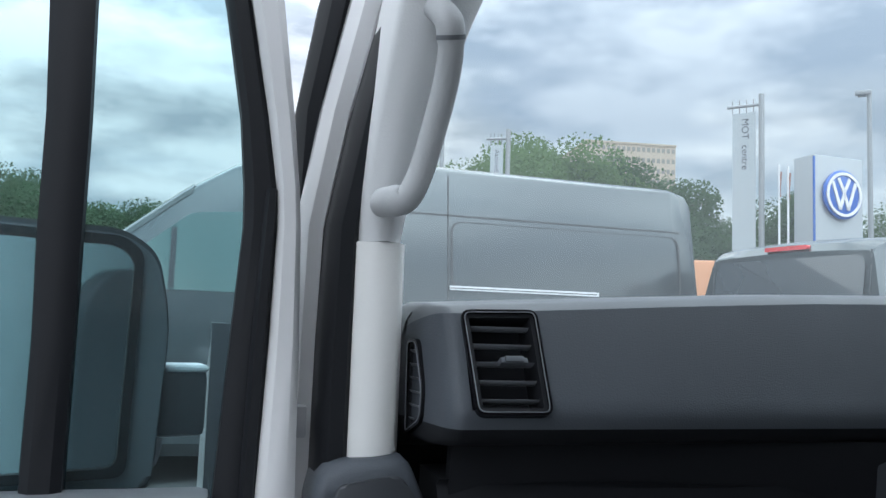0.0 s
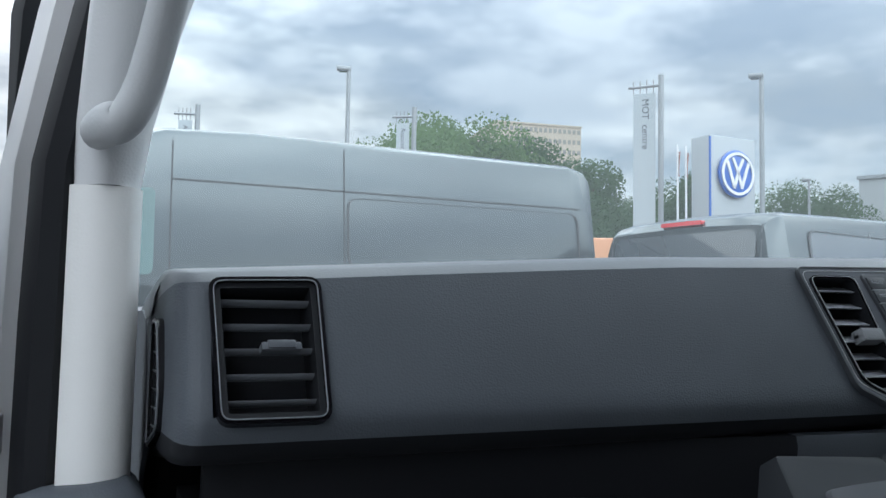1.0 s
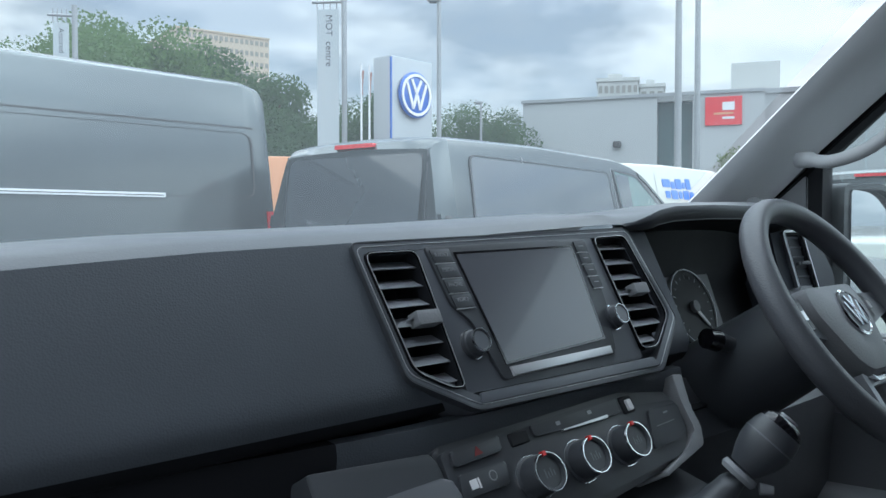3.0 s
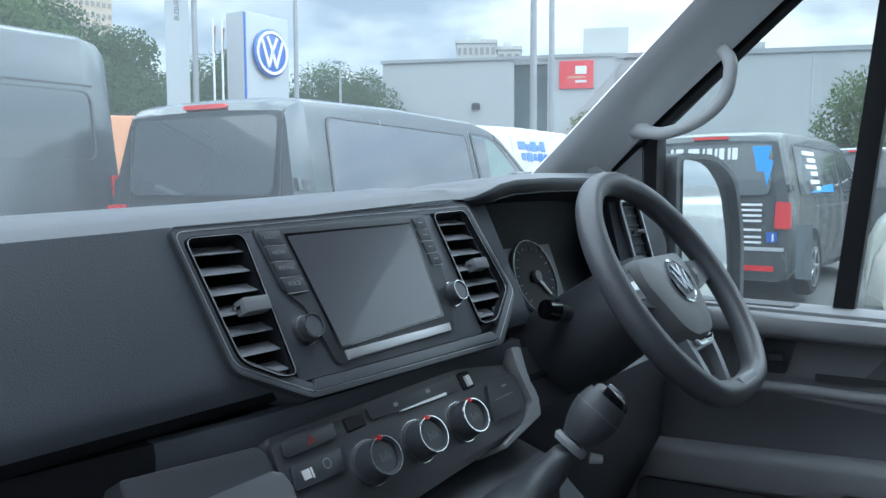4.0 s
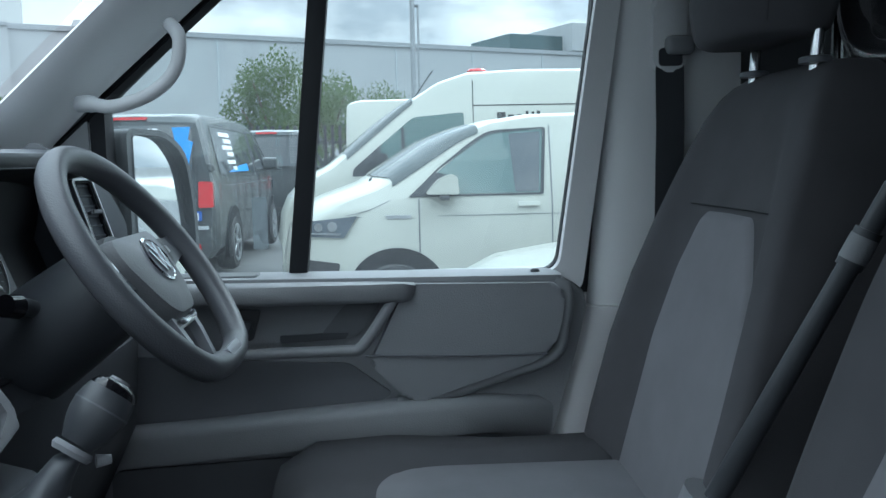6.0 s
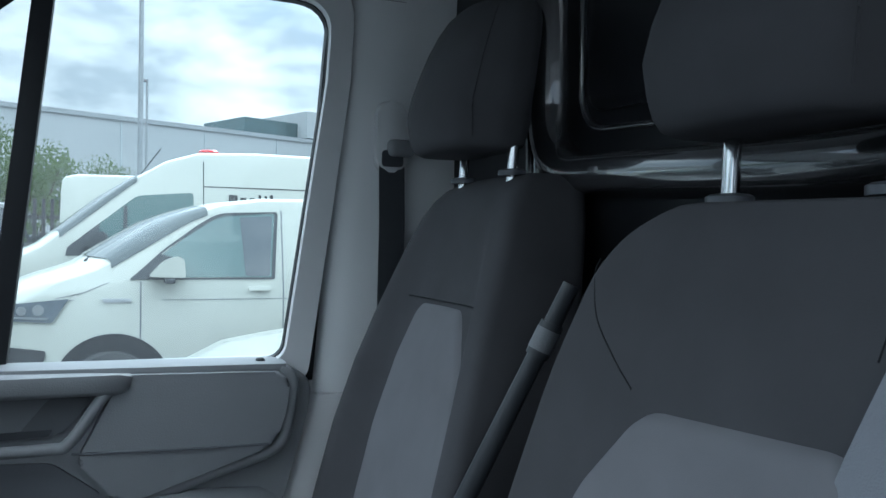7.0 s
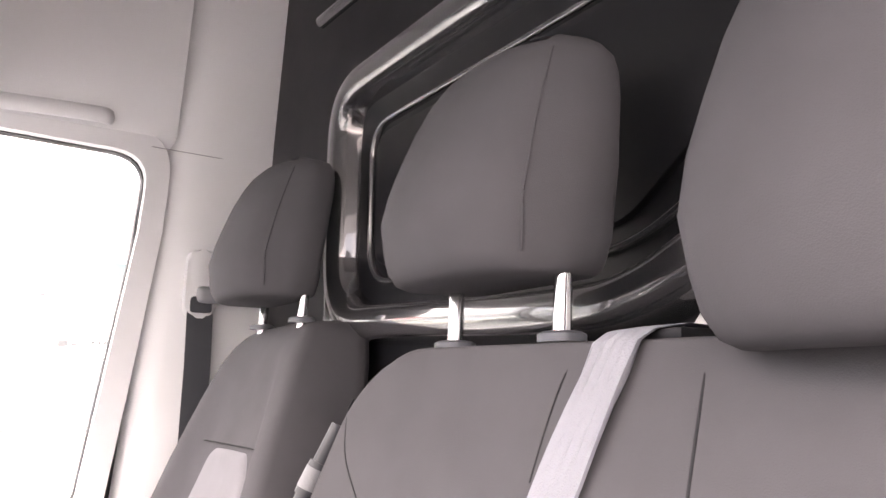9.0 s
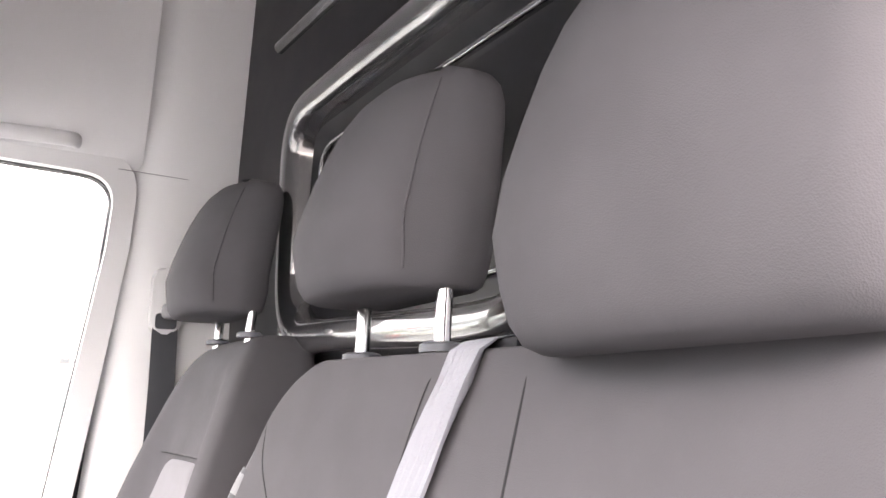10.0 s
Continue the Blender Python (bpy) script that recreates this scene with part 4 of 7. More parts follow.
lorry = thing("lorry", "peach orange box lorry seen between two vans", "lorry", Matrix.Translation(at_bearing(33.7, 13.5, 0.14)) @ Matrix.Rotation(radians(-34), 4, "Z"))
part("cargo_box", box(-0.9, 0.5, 0, 4.5, 0.8, 2.45, 0.05, 2), M_ORANGE, lorry)
part("chassis", box(-0.85, 0.45, 0.2, 5.5, 0.45, 0.8, 0.03, 1), M_BUMPER, lorry)
for wy in (0.8, 4.2):
    for wx in (-0.8, 0.4):
        part("wheel", lathe([(0.1, -0.12), (0.42, -0.12), (0.45, -0.08), (0.45, 0.08), (0.42, 0.12), (0.1, 0.12)], 24), M_TYRE, lorry, m=pose(wx, wy, 0.45, 0, 90, 0))

fence = thing("fence", "dark steel palisade fence behind the vans", "fence", pose(17.5, -3.5, 0.0))
for k in range(60):
    part("pale", box(-0.02, 0.02, k * 0.16, k * 0.16 + 0.07, 0.0, 2.3), M_BUMPER, fence)
for z in (0.5, 1.9):
    part("rail", box(0.02, 0.06, 0, 9.6, z, z + 0.06), M_BUMPER, fence)


# ---- the cab: dashboard ----
FACE = axes((0, 0.014, 1.478), (1, 0, 0), (0, 0.447, 0.894), (0, -0.894, 0.447))


def fv(z):
    """Height in the world to height along the sloping dash face."""
    return (z - 1.478) / 0.894


CROWN = [(-0.76, 1.460), (-0.673, 1.465), (-0.50, 1.476), (-0.32, 1.487), (-0.06, 1.496), (0.19, 1.508), (0.327, 1.509), (0.38, 1.516), (0.44, 1.522), (0.50, 1.527), (0.588, 1.530), (0.80, 1.530)]
# brow over the instruments: height of its edge along x
BROW = [(0.19, 1.495), (0.222, 1.496), (0.246, 1.505), (0.274, 1.513), (0.31, 1.518), (0.398, 1.521), (0.54, 1.5215), (0.60, 1.518), (0.64, 1.512), (0.68, 1.507), (0.80, 1.505)]
# rounded left end: x, how far the front draws back, how far the top drops
DASH_END = [(-0.7235, 0.150, 0.034), (-0.7215, 0.115, 0.018), (-0.7190, 0.080, 0.009), (-0.7165, 0.046, 0.004), (-0.7140, 0.022, 0.001), (-0.7105, 0.009, 0.0), (-0.7055, 0.002, 0.0), (-0.700, 0.0, 0.0)]


def dash_profile(x):
    """Cross-section (y, z) of the dashboard at x."""
    c = lerp_list(CROWN, x)
    k = max(0.0, min(1.0, (x - 0.205) / 0.05)) * max(0.0, min(1.0, (0.73 - x) / 0.06))
    h = k * k * (3 - 2 * k)
    face = 0.014 + (c - 0.013 - 1.478) * 0.5
    e = lerp_list(BROW, x)
    plain = [(0.060, c - 0.001), (0.034, c - 0.002), (face + 0.008, c - 0.006), (face, c - 0.013)]
    brow = [(0.060, max(c - 0.001, e)), (0.030, max((c + e) / 2, e + 0.0005)), (0.008, e + 0.0002), (0.0, e - 0.0015)]
    return [(0.62, 1.36), (0.62, 1.43), (0.45, c - 0.040), (0.26, c - 0.013), (0.12, c)] + [(p[0] + (q[0] - p[0]) * h, p[1] + (q[1] - p[1]) * h) for p, q in zip(plain, brow)]


def make_dashboard():
    d = thing("dashboard", "dark charcoal moulded dashboard with a grained soft face", "dashboard")
    ends = {x: (dy, dz) for x, dy, dz in DASH_END}
    top = []
    for x in [e[0] for e in DASH_END] + [-0.68, -0.66] + [-0.62 + 0.03 * k for k in range(28)] + [0.205 + 0.01 * k for k in range(12)] + [0.34 + 0.03 * k for k in range(12)] + [0.69, 0.70, 0.71, 0.72, 0.74]:
        dy, dz = ends.get(x, (0.0, 0.0))
        top.append([(x, y + dy * (1.0, 1.0, 0.6, 0.3)[min(3, 8 - n)] if n > 4 else y, z - dz) for n, (y, z) in enumerate(dash_profile(x))])
    bm = loft(top, closed=False)
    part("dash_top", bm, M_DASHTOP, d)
    # sloping face with its rolled lower edge, on the passenger side
    rows = []
    xs = [e[0] for e in DASH_END] + [-0.694, -0.6215, -0.55, -0.5, -0.4, -0.3, -0.2, -0.160, -0.1, 0.0, 0.1, 0.2, 0.221, 0.235, 0.27]
    for x in xs:
        p = dash_profile(min(x, 0.19))
        dy, dz = ends.get(x, (0.0, 0.0))
        y0, z0 = p[-1]
        prof = [(y0 + 0.0005, z0 + 0.001), (0.0005, 1.451), (-0.0350, 1.379), (-0.0393, 1.3685), (-0.0405, 1.361), (-0.0385, 1.352), (-0.032, 1.343), (-0.020, 1.337), (0.0, 1.333), (0.06, 1.330), (0.16, 1.31), (0.19, 1.20), (0.19, 0.95)]
        lean = 0.14 if x == -0.160 else 0.2 if x == 0.221 else 0.0
        rows.append([(x + lean * (1.430 - z) if z > 1.33 else x, y + dy, z - dz * max(0.0, min(1.0, (z - 1.34) / 0.11))) for y, z in prof])
    # the shade below the lip is put into the underside's near-black colour
    part("dash_underside", loft([r[5:] for r in rows], closed=False), M_SHADED, d, "dashboard underside, near black for its shade")
    bm = loft([r[:6] for r in rows], closed=False)
    hole = [f for f in bm.faces if -0.694 < f.calc_center_median().x < -0.6215 and 1.37 < f.calc_center_median().z < 1.45]
    hole += [f for f in bm.faces if -0.150 < f.calc_center_median().x < 0.215 and 1.37 < f.calc_center_median().z < 1.475 and f not in hole]
    bmesh.ops.delete(bm, geom=hole, context="FACES")
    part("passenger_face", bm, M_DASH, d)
    # left end
    part("end_cap", prism(rounded([(0.62, 1.34), (0.62, 1.42), (0.22, 1.430), (0.150, 1.420), (0.110, 1.356), (0.112, 1.325), (0.16, 1.30), (0.2, 1.2)], 0.012), -0.7240, -0.7200), M_DASH, d,
         m=axes((0, 0, 0), (0, 1, 0), (0, 0, 1), (1, 0, 0)))
    # dark front of the brow with a thin bead, and the throat behind it
    front, bead, rows = [], [], []
    for x in [0.222, 0.234, 0.246, 0.26, 0.274, 0.29, 0.31, 0.35, 0.398, 0.45, 0.50, 0.54, 0.57, 0.60, 0.63, 0.66, 0.69]:
        y0, z0 = dash_profile(x)[-1]
        drop = 0.0165 * min(1.0, 0.25 + (x - 0.222) / 0.05)
        front.append([(x, y0 + 0.0005, z0 + 0.001), (x, y0 - 0.002, z0 - 0.002), (x, y0 - 0.001, z0 - 0.5 * drop), (x, y0 + 0.003, z0 - drop), (x, y0 + 0.012, z0 - drop - 0.002)])
        bead.append((x, y0 + 0.0035, z0 - drop))
        rows.append([(x, y0 + 0.010, z0 - drop - 0.001), (x, y0 + 0.02, z0 - drop - 0.004), (x, 0.075, z0 - drop - 0.016), (x, 0.095, 1.40), (x, 0.06, 1.30), (x, -0.01, 1.27), (x, 0.05, 1.18)])
    part("brow_front", loft(front, closed=False), M_BLACK, d, "dark front of the instrument brow", smooth=60)
    part("brow_bead", tube(bead[3:], 0.0009, 8), M_DASHTOP, d)
    # the throat's near-black colour stands in for the shade under the brow
    part("instrument_throat", loft(rows, closed=False), M_SEAL, d)
    return d


make_dashboard()


def vent(parent_label, outline, slats, z_in=-0.03, tab=0.5, m=FACE, name="air_vent", tilt=0.35, chrome=True, surround=None, bold=False):
    """An air vent: a framed opening with turned slats, in face coordinates."""
    v = thing(name, parent_label, "air vent", m)
    outer = rounded(outline, 0.010)
    cx, cy = sum(p[0] for p in outline) / len(outline), sum(p[1] for p in outline) / len(outline)

    def shrink(poly, w):
        out = []
        k = len(poly)
        for i, p in enumerate(poly):
            a, b = Vector(poly[i - 1]), Vector(poly[(i + 1) % k])
            t = (b - a).normalized()
            n = Vector((-t.y, t.x))
            if n.dot(Vector((cx, cy)) - Vector(p)) < 0:
                n = -n
            out.append(tuple(Vector(p) + n * w))
        return out
    mid, inner = (shrink(outer, 0.0016), shrink(outer, 0.0026)) if bold else (shrink(outer, 0.0035), shrink(outer, 0.0075))
    part("frame", ring(outer, mid, -0.004, 0.0035), surround or M_GLOSS, v)
    part("bright_rim", ring(shrink(outer, 0.0008 if bold else 0.0026), shrink(outer, 0.0013 if bold else 0.0033), 0.0, 0.0040 if bold else 0.0045), M_SATIN if chrome else M_SLAT, v)
    # depth of the vent is coloured near black for its shade
    part("inner_frame", ring(mid, inner, z_in, 0.0015), M_SEAL, v)
    part("backing", prism(mid, z_in - 0.002, z_in), M_SHADED, v)
    ys = [p[1] for p in inner]
    lo, hi = min(ys), max(ys)
    for k in range(slats):
        y = lo + (hi - lo) * (k + 0.6) / slats
        cross = []
        n = len(inner)
        for i in range(n):
            (xa, ya), (xb, yb) = inner[i], inner[(i + 1) % n]
            if (ya - y) * (yb - y) <= 0 and ya != yb:
                cross.append(xa + (xb - xa) * (y - ya) / (yb - ya))
        if len(cross) < 2:
            continue
        x0, x1 = min(cross), max(cross)
        chord, thick = (0.0080, 0.0015) if bold else (0.0062, 0.0011)
        prof = [(chord * math.cos(q) * 1.0, thick * math.sin(q) + thick * 0.9 * (1 - math.cos(q) ** 2)) for q in (2 * math.pi * n_ / 14 for n_ in range(14))]
        bm = loft([[(xx, a_, b_) for a_, b_ in prof] for xx in (x0, x1)])
        part("slat", bm, M_SLAT, v, smooth=70, m=Matrix.Translation((0, y, -0.0075 if bold else z_in * 0.36)) @ Matrix.Rotation(radians(90) - tilt, 4, "X"))
    if tab:
        y = lo + (hi - lo) * 0.5
        part("slider", box(cx - 0.006, cx + 0.020, y - 0.0028, y + 0.0028, z_in * 0.2, 0.004, 0.0012, 2), M_SLAT if bold else M_PANEL, v)
        part("slider_grip", box(cx - 0.006, cx + 0.020, y - 0.0066, y + 0.0060, -0.004, 0.0090, 0.002, 2), M_LOWER, v) if bold else part("slider_grip", box(cx - 0.002, cx + 0.016, y - 0.0020, y + 0.0038, -0.002, 0.0055, 0.0012, 2), M_PANEL, v)
    return v


vent("black side air vent with slim horizontal slats", [(-0.6955, fv(1.4535)), (-0.620, fv(1.4560)), (-0.6205, fv(1.3635)), (-0.692, fv(1.3635))], 5, tilt=-0.05, chrome=False)

corner_x = Vector((0.085, -0.996, 0.0)).normalized()
corner_z = corner_x.cross(Vector((0, 0.2, 0.98))).normalized()
corner_y = corner_z.cross(corner_x)
vent("slim side demister vent in the corner of the dashboard", [(-0.026, 0.040), (0.002, 0.042), (0.026, -0.004), (0.025, -0.034), (-0.018, -0.052)], 6, z_in=-0.010, tab=0, m=axes((-0.7165, 0.052, 1.385), corner_x, corner_y, corner_z) @ Matrix.Translation((0, 0, 0.003)), tilt=0.3, chrome=False)

# centre panel
PANEL = [(-0.172, 0.0), (-0.157, fv(1.375)), (-0.092, fv(1.3440)), (0.186, fv(1.3425)), (0.252, fv(1.388)), (0.228, fv(1.489))]


def make_centre():
    c = thing("centre_console_panel", "black infotainment panel with a touchscreen and chrome outline", "control panel", FACE)
    outer = rounded(PANEL, 0.008)

    def grow(poly, w):
        cx, cy = 0.04, fv(1.42)
        return [(x + w * (1 if x > cx else -1) * 0.9, y + w * (1 if y > cy else -1)) for x, y in poly]
    part("panel_border", ring(outer, grow(outer, -0.0085), -0.03, 0.004), M_PANEL, c)
    part("panel_back", prism(outer, -0.05, -0.042), M_BLACK, c)
    part("panel", prism(rounded([(-0.107, fv(1.474)), (-0.099, fv(1.3565)), (0.160, fv(1.3565)), (0.152, fv(1.484))], 0.003), -0.02, 0.0035, 0.001), M_PANEL, c)
    part("panel_rim", ring(grow(outer, 0.0012), outer, -0.004, 0.0046), M_BLACK, c)
    part("chrome_line", ring(grow(outer, -0.0030), grow(outer, -0.0035), 0.003, 0.0046), M_SATIN, c)
    part("bevel_strip", prism([(-0.090, fv(1.3475)), (-0.086, fv(1.3555)), (0.174, fv(1.3555)), (0.182, fv(1.3465))], 0.002, 0.0062, 0.0008), M_PANEL, c)
    scr = [(-0.062, fv(1.466)), (-0.045, fv(1.374)), (0.102, fv(1.381)), (0.107, fv(1.469))]
    part("screen_bezel", prism(rounded([(-0.096, fv(1.474)), (-0.087, fv(1.425)), (-0.070, fv(1.41)), (-0.055, fv(1.361)), (0.114, fv(1.365)), (0.130, fv(1.41)), (0.132, fv(1.43)), (0.136, fv(1.478))], 0.005), 0.0, 0.0062, 0.0015), M_BLACK, c)
    part("screen", prism(rounded(scr, 0.003), 0.005, 0.0070), M_SCREEN, c, "switched-off grey touchscreen")
    part("screen_edge", ring([(x + (0.0022 if x > 0 else -0.0022), y + (0.002 if y > fv(1.42) else -0.002)) for x, y in scr], scr, 0.005, 0.0072), M_GLOSS, c)
    part("chrome_strip", prism([(-0.044, fv(1.3700)), (-0.0435, fv(1.3625)), (0.106, fv(1.3655)), (0.1065, fv(1.3725))], 0.005, 0.0085, 0.0008), M_SATIN, c)
    for i, w in enumerate(("RADIO", "MEDIA", "PHONE", "VOICE")):
        y = fv(1.467) - 0.0142 * i
        x = -0.0925 + 0.0024 * i
        b = part("button", prism(rounded([(x, y + 0.004), (x + 0.0235, y + 0.0045), (x + 0.0250, y - 0.008), (x + 0.0015, y - 0.0085)], 0.0015), 0.0058, 0.0075, 0.0008), M_BLACK, c)
        text(w, 0.0050, M_FAINT, b, pose(x + 0.0120, y - 0.0015, 0.0076), depth=0.0002)
        part("button_line", box(x + 0.002, x + 0.0245, y - 0.0096, y - 0.0091, 0.0058, 0.0078), M_SATIN, c)
    for i in range(4):
        y = fv(1.471) - 0.0135 * i
        x = 0.1135 + 0.001 * i
        b = part("button", prism(rounded([(x, y + 0.004), (x + 0.0175, y + 0.0045), (x + 0.018, y - 0.007), (x + 0.0008, y - 0.0075)], 0.0015), 0.0058, 0.0075, 0.0008), M_BLACK, c)
        part("button_mark", box(x + 0.006, x + 0.014, y - 0.002, y - 0.001, 0.0074, 0.0077), M_FAINT, b)
        part("button_line", box(x, x + 0.018, y - 0.0087, y - 0.0083, 0.0058, 0.0078), M_SATIN, c)
    for x, z in ((-0.078, 1.392), (0.133, 1.398)):
        kn = part("knob", lathe([(0.0122, 0.004), (0.0122, 0.009), (0.0106, 0.010), (0.0102, 0.0165), (0.0092, 0.0180), (0.0085, 0.0178), (0.0080, 0.017)], 36), M_BLACK, c, m=Matrix.Translation((x, fv(z), 0)))
        part("knob_ring", ring(circle(0, 0, 0.0103, 36), circle(0, 0, 0.0098, 36), 0.0162, 0.0182), M_CHROME, kn)
        part("knob_collar", ring(circle(0, 0, 0.0133, 36), circle(0, 0, 0.0126, 36), 0.004, 0.0055), M_CHROME, kn)
        part("knob_face", prism(circle(0, 0, 0.0080, 24), 0.0165, 0.0172), M_PANEL, kn)
    return c


make_centre()
vent("black centre air vent with wide slats", [(-0.1645, fv(1.4705)), (-0.106, fv(1.4715)), (-0.101, fv(1.361)), (-0.117, fv(1.362)), (-0.150, fv(1.3785))], 7, z_in=-0.036, m=FACE @ Matrix.Translation((0, 0, 0.003)), tilt=-0.75, bold=True)
vent("black centre air vent with wide slats", [(0.152, fv(1.4795)), (0.2145, fv(1.4815)), (0.235, fv(1.394)), (0.190, fv(1.3640)), (0.160, fv(1.3640))], 7, z_in=-0.036, m=FACE @ Matrix.Translation((0, 0, 0.003)), tilt=-0.75, bold=True)


# heater panel below
LOW = axes((0.03, -0.071, 1.285), (0.9986, 0.01, 0.052), (-0.045, 0.5, 0.865), (0.0, -0.866, 0.5))


def make_heater():
    h = thing("heater_panel", "black heater control panel with three round chrome-ringed dials", "control panel", LOW)
    part("surround", prism(rounded([(-0.168, 0.050), (-0.175, -0.045), (-0.14, -0.048), (0.155, -0.038), (0.180, -0.012), (0.180, 0.030), (0.09, 0.046), (-0.06, 0.048)], 0.012), -0.05, -0.004, 0.006), M_BLACK, h)
    part("plate", prism(rounded([(-0.163, 0.044), (-0.168, -0.040), (0.148, -0.033), (0.170, -0.016), (0.173, 0.020), (0.108, 0.027), (0.072, 0.044)], 0.006), -0.004, 0.002, 0.0015), M_BLACK, h)
    for i, x in enumerate((-0.0755, -0.0110, 0.0555)):
        dl = part("dial", lathe([(0.024, 0.002), (0.024, 0.005), (0.0215, 0.006), (0.0205, 0.021), (0.0195, 0.023), (0.017, 0.0225), (0.0165, 0.0205), (0.002, 0.0205)], 40), M_BLACK, h, m=Matrix.Translation((x, -0.0005 - 0.0015 * i, 0)) @ Matrix.Diagonal((0.88, 0.80, 1, 1)))
        part("dial_ring", ring(circle(0, 0, 0.0203, 40), circle(0, 0, 0.0195, 40), 0.021, 0.0238), M_CHROME, dl)
        part("dial_collar", ring(circle(0, 0, 0.0246, 40), circle(0, 0, 0.0241, 40), 0.002, 0.0042), M_CHROME, dl)
        part("dial_mark", box(-0.0022, 0.0022, 0.0165, 0.0215, 0.0205, 0.0246), M_RED, dl)
        part("dial_symbol", merge(*[box(-0.006 + 0.004 * q, -0.004 + 0.004 * q, -0.005, 0.004 - 0.003 * (q % 2), 0.0206, 0.0209) for q in range(4)]), M_PANEL, dl)
    bar = part("switch_bar", prism(rounded([(-0.056, 0.042), (-0.055, 0.0315), (0.0735, 0.0255), (0.076, 0.0405)], 0.003), -0.002, 0.0045, 0.0015), M_BLACK, h)
    for x in (-0.02, 0.028):
        part("bar_symbol", box(x - 0.003, x + 0.003, 0.034, 0.0375, 0.0045, 0.0048), M_FAINT, bar)
    part("chrome_edge", prism([(-0.0177, 0.0292), (-0.0177, 0.0280), (0.0503, 0.0252), (0.0503, 0.0282)], 0.003, 0.0060), M_SATIN, h)
    part("socket", box(-0.086, -0.060, 0.0285, 0.0415, -0.003, 0.0035, 0.002, 1), M_SEAL, h)
    part("socket", box(0.080, 0.102, 0.022, 0.040, -0.003, 0.0035, 0.002, 1), M_SEAL, h)
    part("white_tag", box(0.0875, 0.0955, 0.0245, 0.0355, 0.002, 0.0065, 0.0008, 1), M_LABEL, h, "small white tag")
    hz = part("hazard_switch", prism(rounded([(-0.155, 0.042), (-0.1565, 0.0298), (-0.0995, 0.0300), (-0.0975, 0.0425)], 0.003), 0.0, 0.005, 0.0015), M_BLACK, h)
    part("hazard_triangle", prism([(-0.1320, 0.0325), (-0.1215, 0.0328), (-0.1268, 0.0402)], 0.005, 0.0054), M_DULLRED, hz)
    st = part("blank_switch", prism(rounded([(-0.155, 0.0230), (-0.1600, 0.0045), (-0.1060, 0.0030), (-0.1010, 0.0212)], 0.003), 0.0, 0.005, 0.0015), M_BLACK, h)
    part("switch_symbol", merge(box(-0.148, -0.140, 0.009, 0.0165, 0.005, 0.0054), box(-0.139, -0.137, 0.008, 0.0165, 0.005, 0.0054)), M_LABEL, st)
    part("switch_symbol", ring(circle(-0.121, 0.014, 0.0045, 16), circle(-0.121, 0.014, 0.0034, 16), 0.005, 0.0054), M_LOWER, st)
    blank = part("blank_switch", prism(rounded([(0.117, 0.0190), (0.099, -0.0180), (0.148, -0.0190), (0.166, -0.0150), (0.170, 0.0160)], 0.004), 0.001, 0.005, 0.0015), M_BLACK, h)
    part("blank_line", box(0.118, 0.152, 0.0005, 0.0015, 0.005, 0.0056), M_LOWER, blank)
    part("blank_mark", box(0.139, 0.147, 0.010, 0.012, 0.005, 0.0054), M_FAINT, blank)


make_heater()


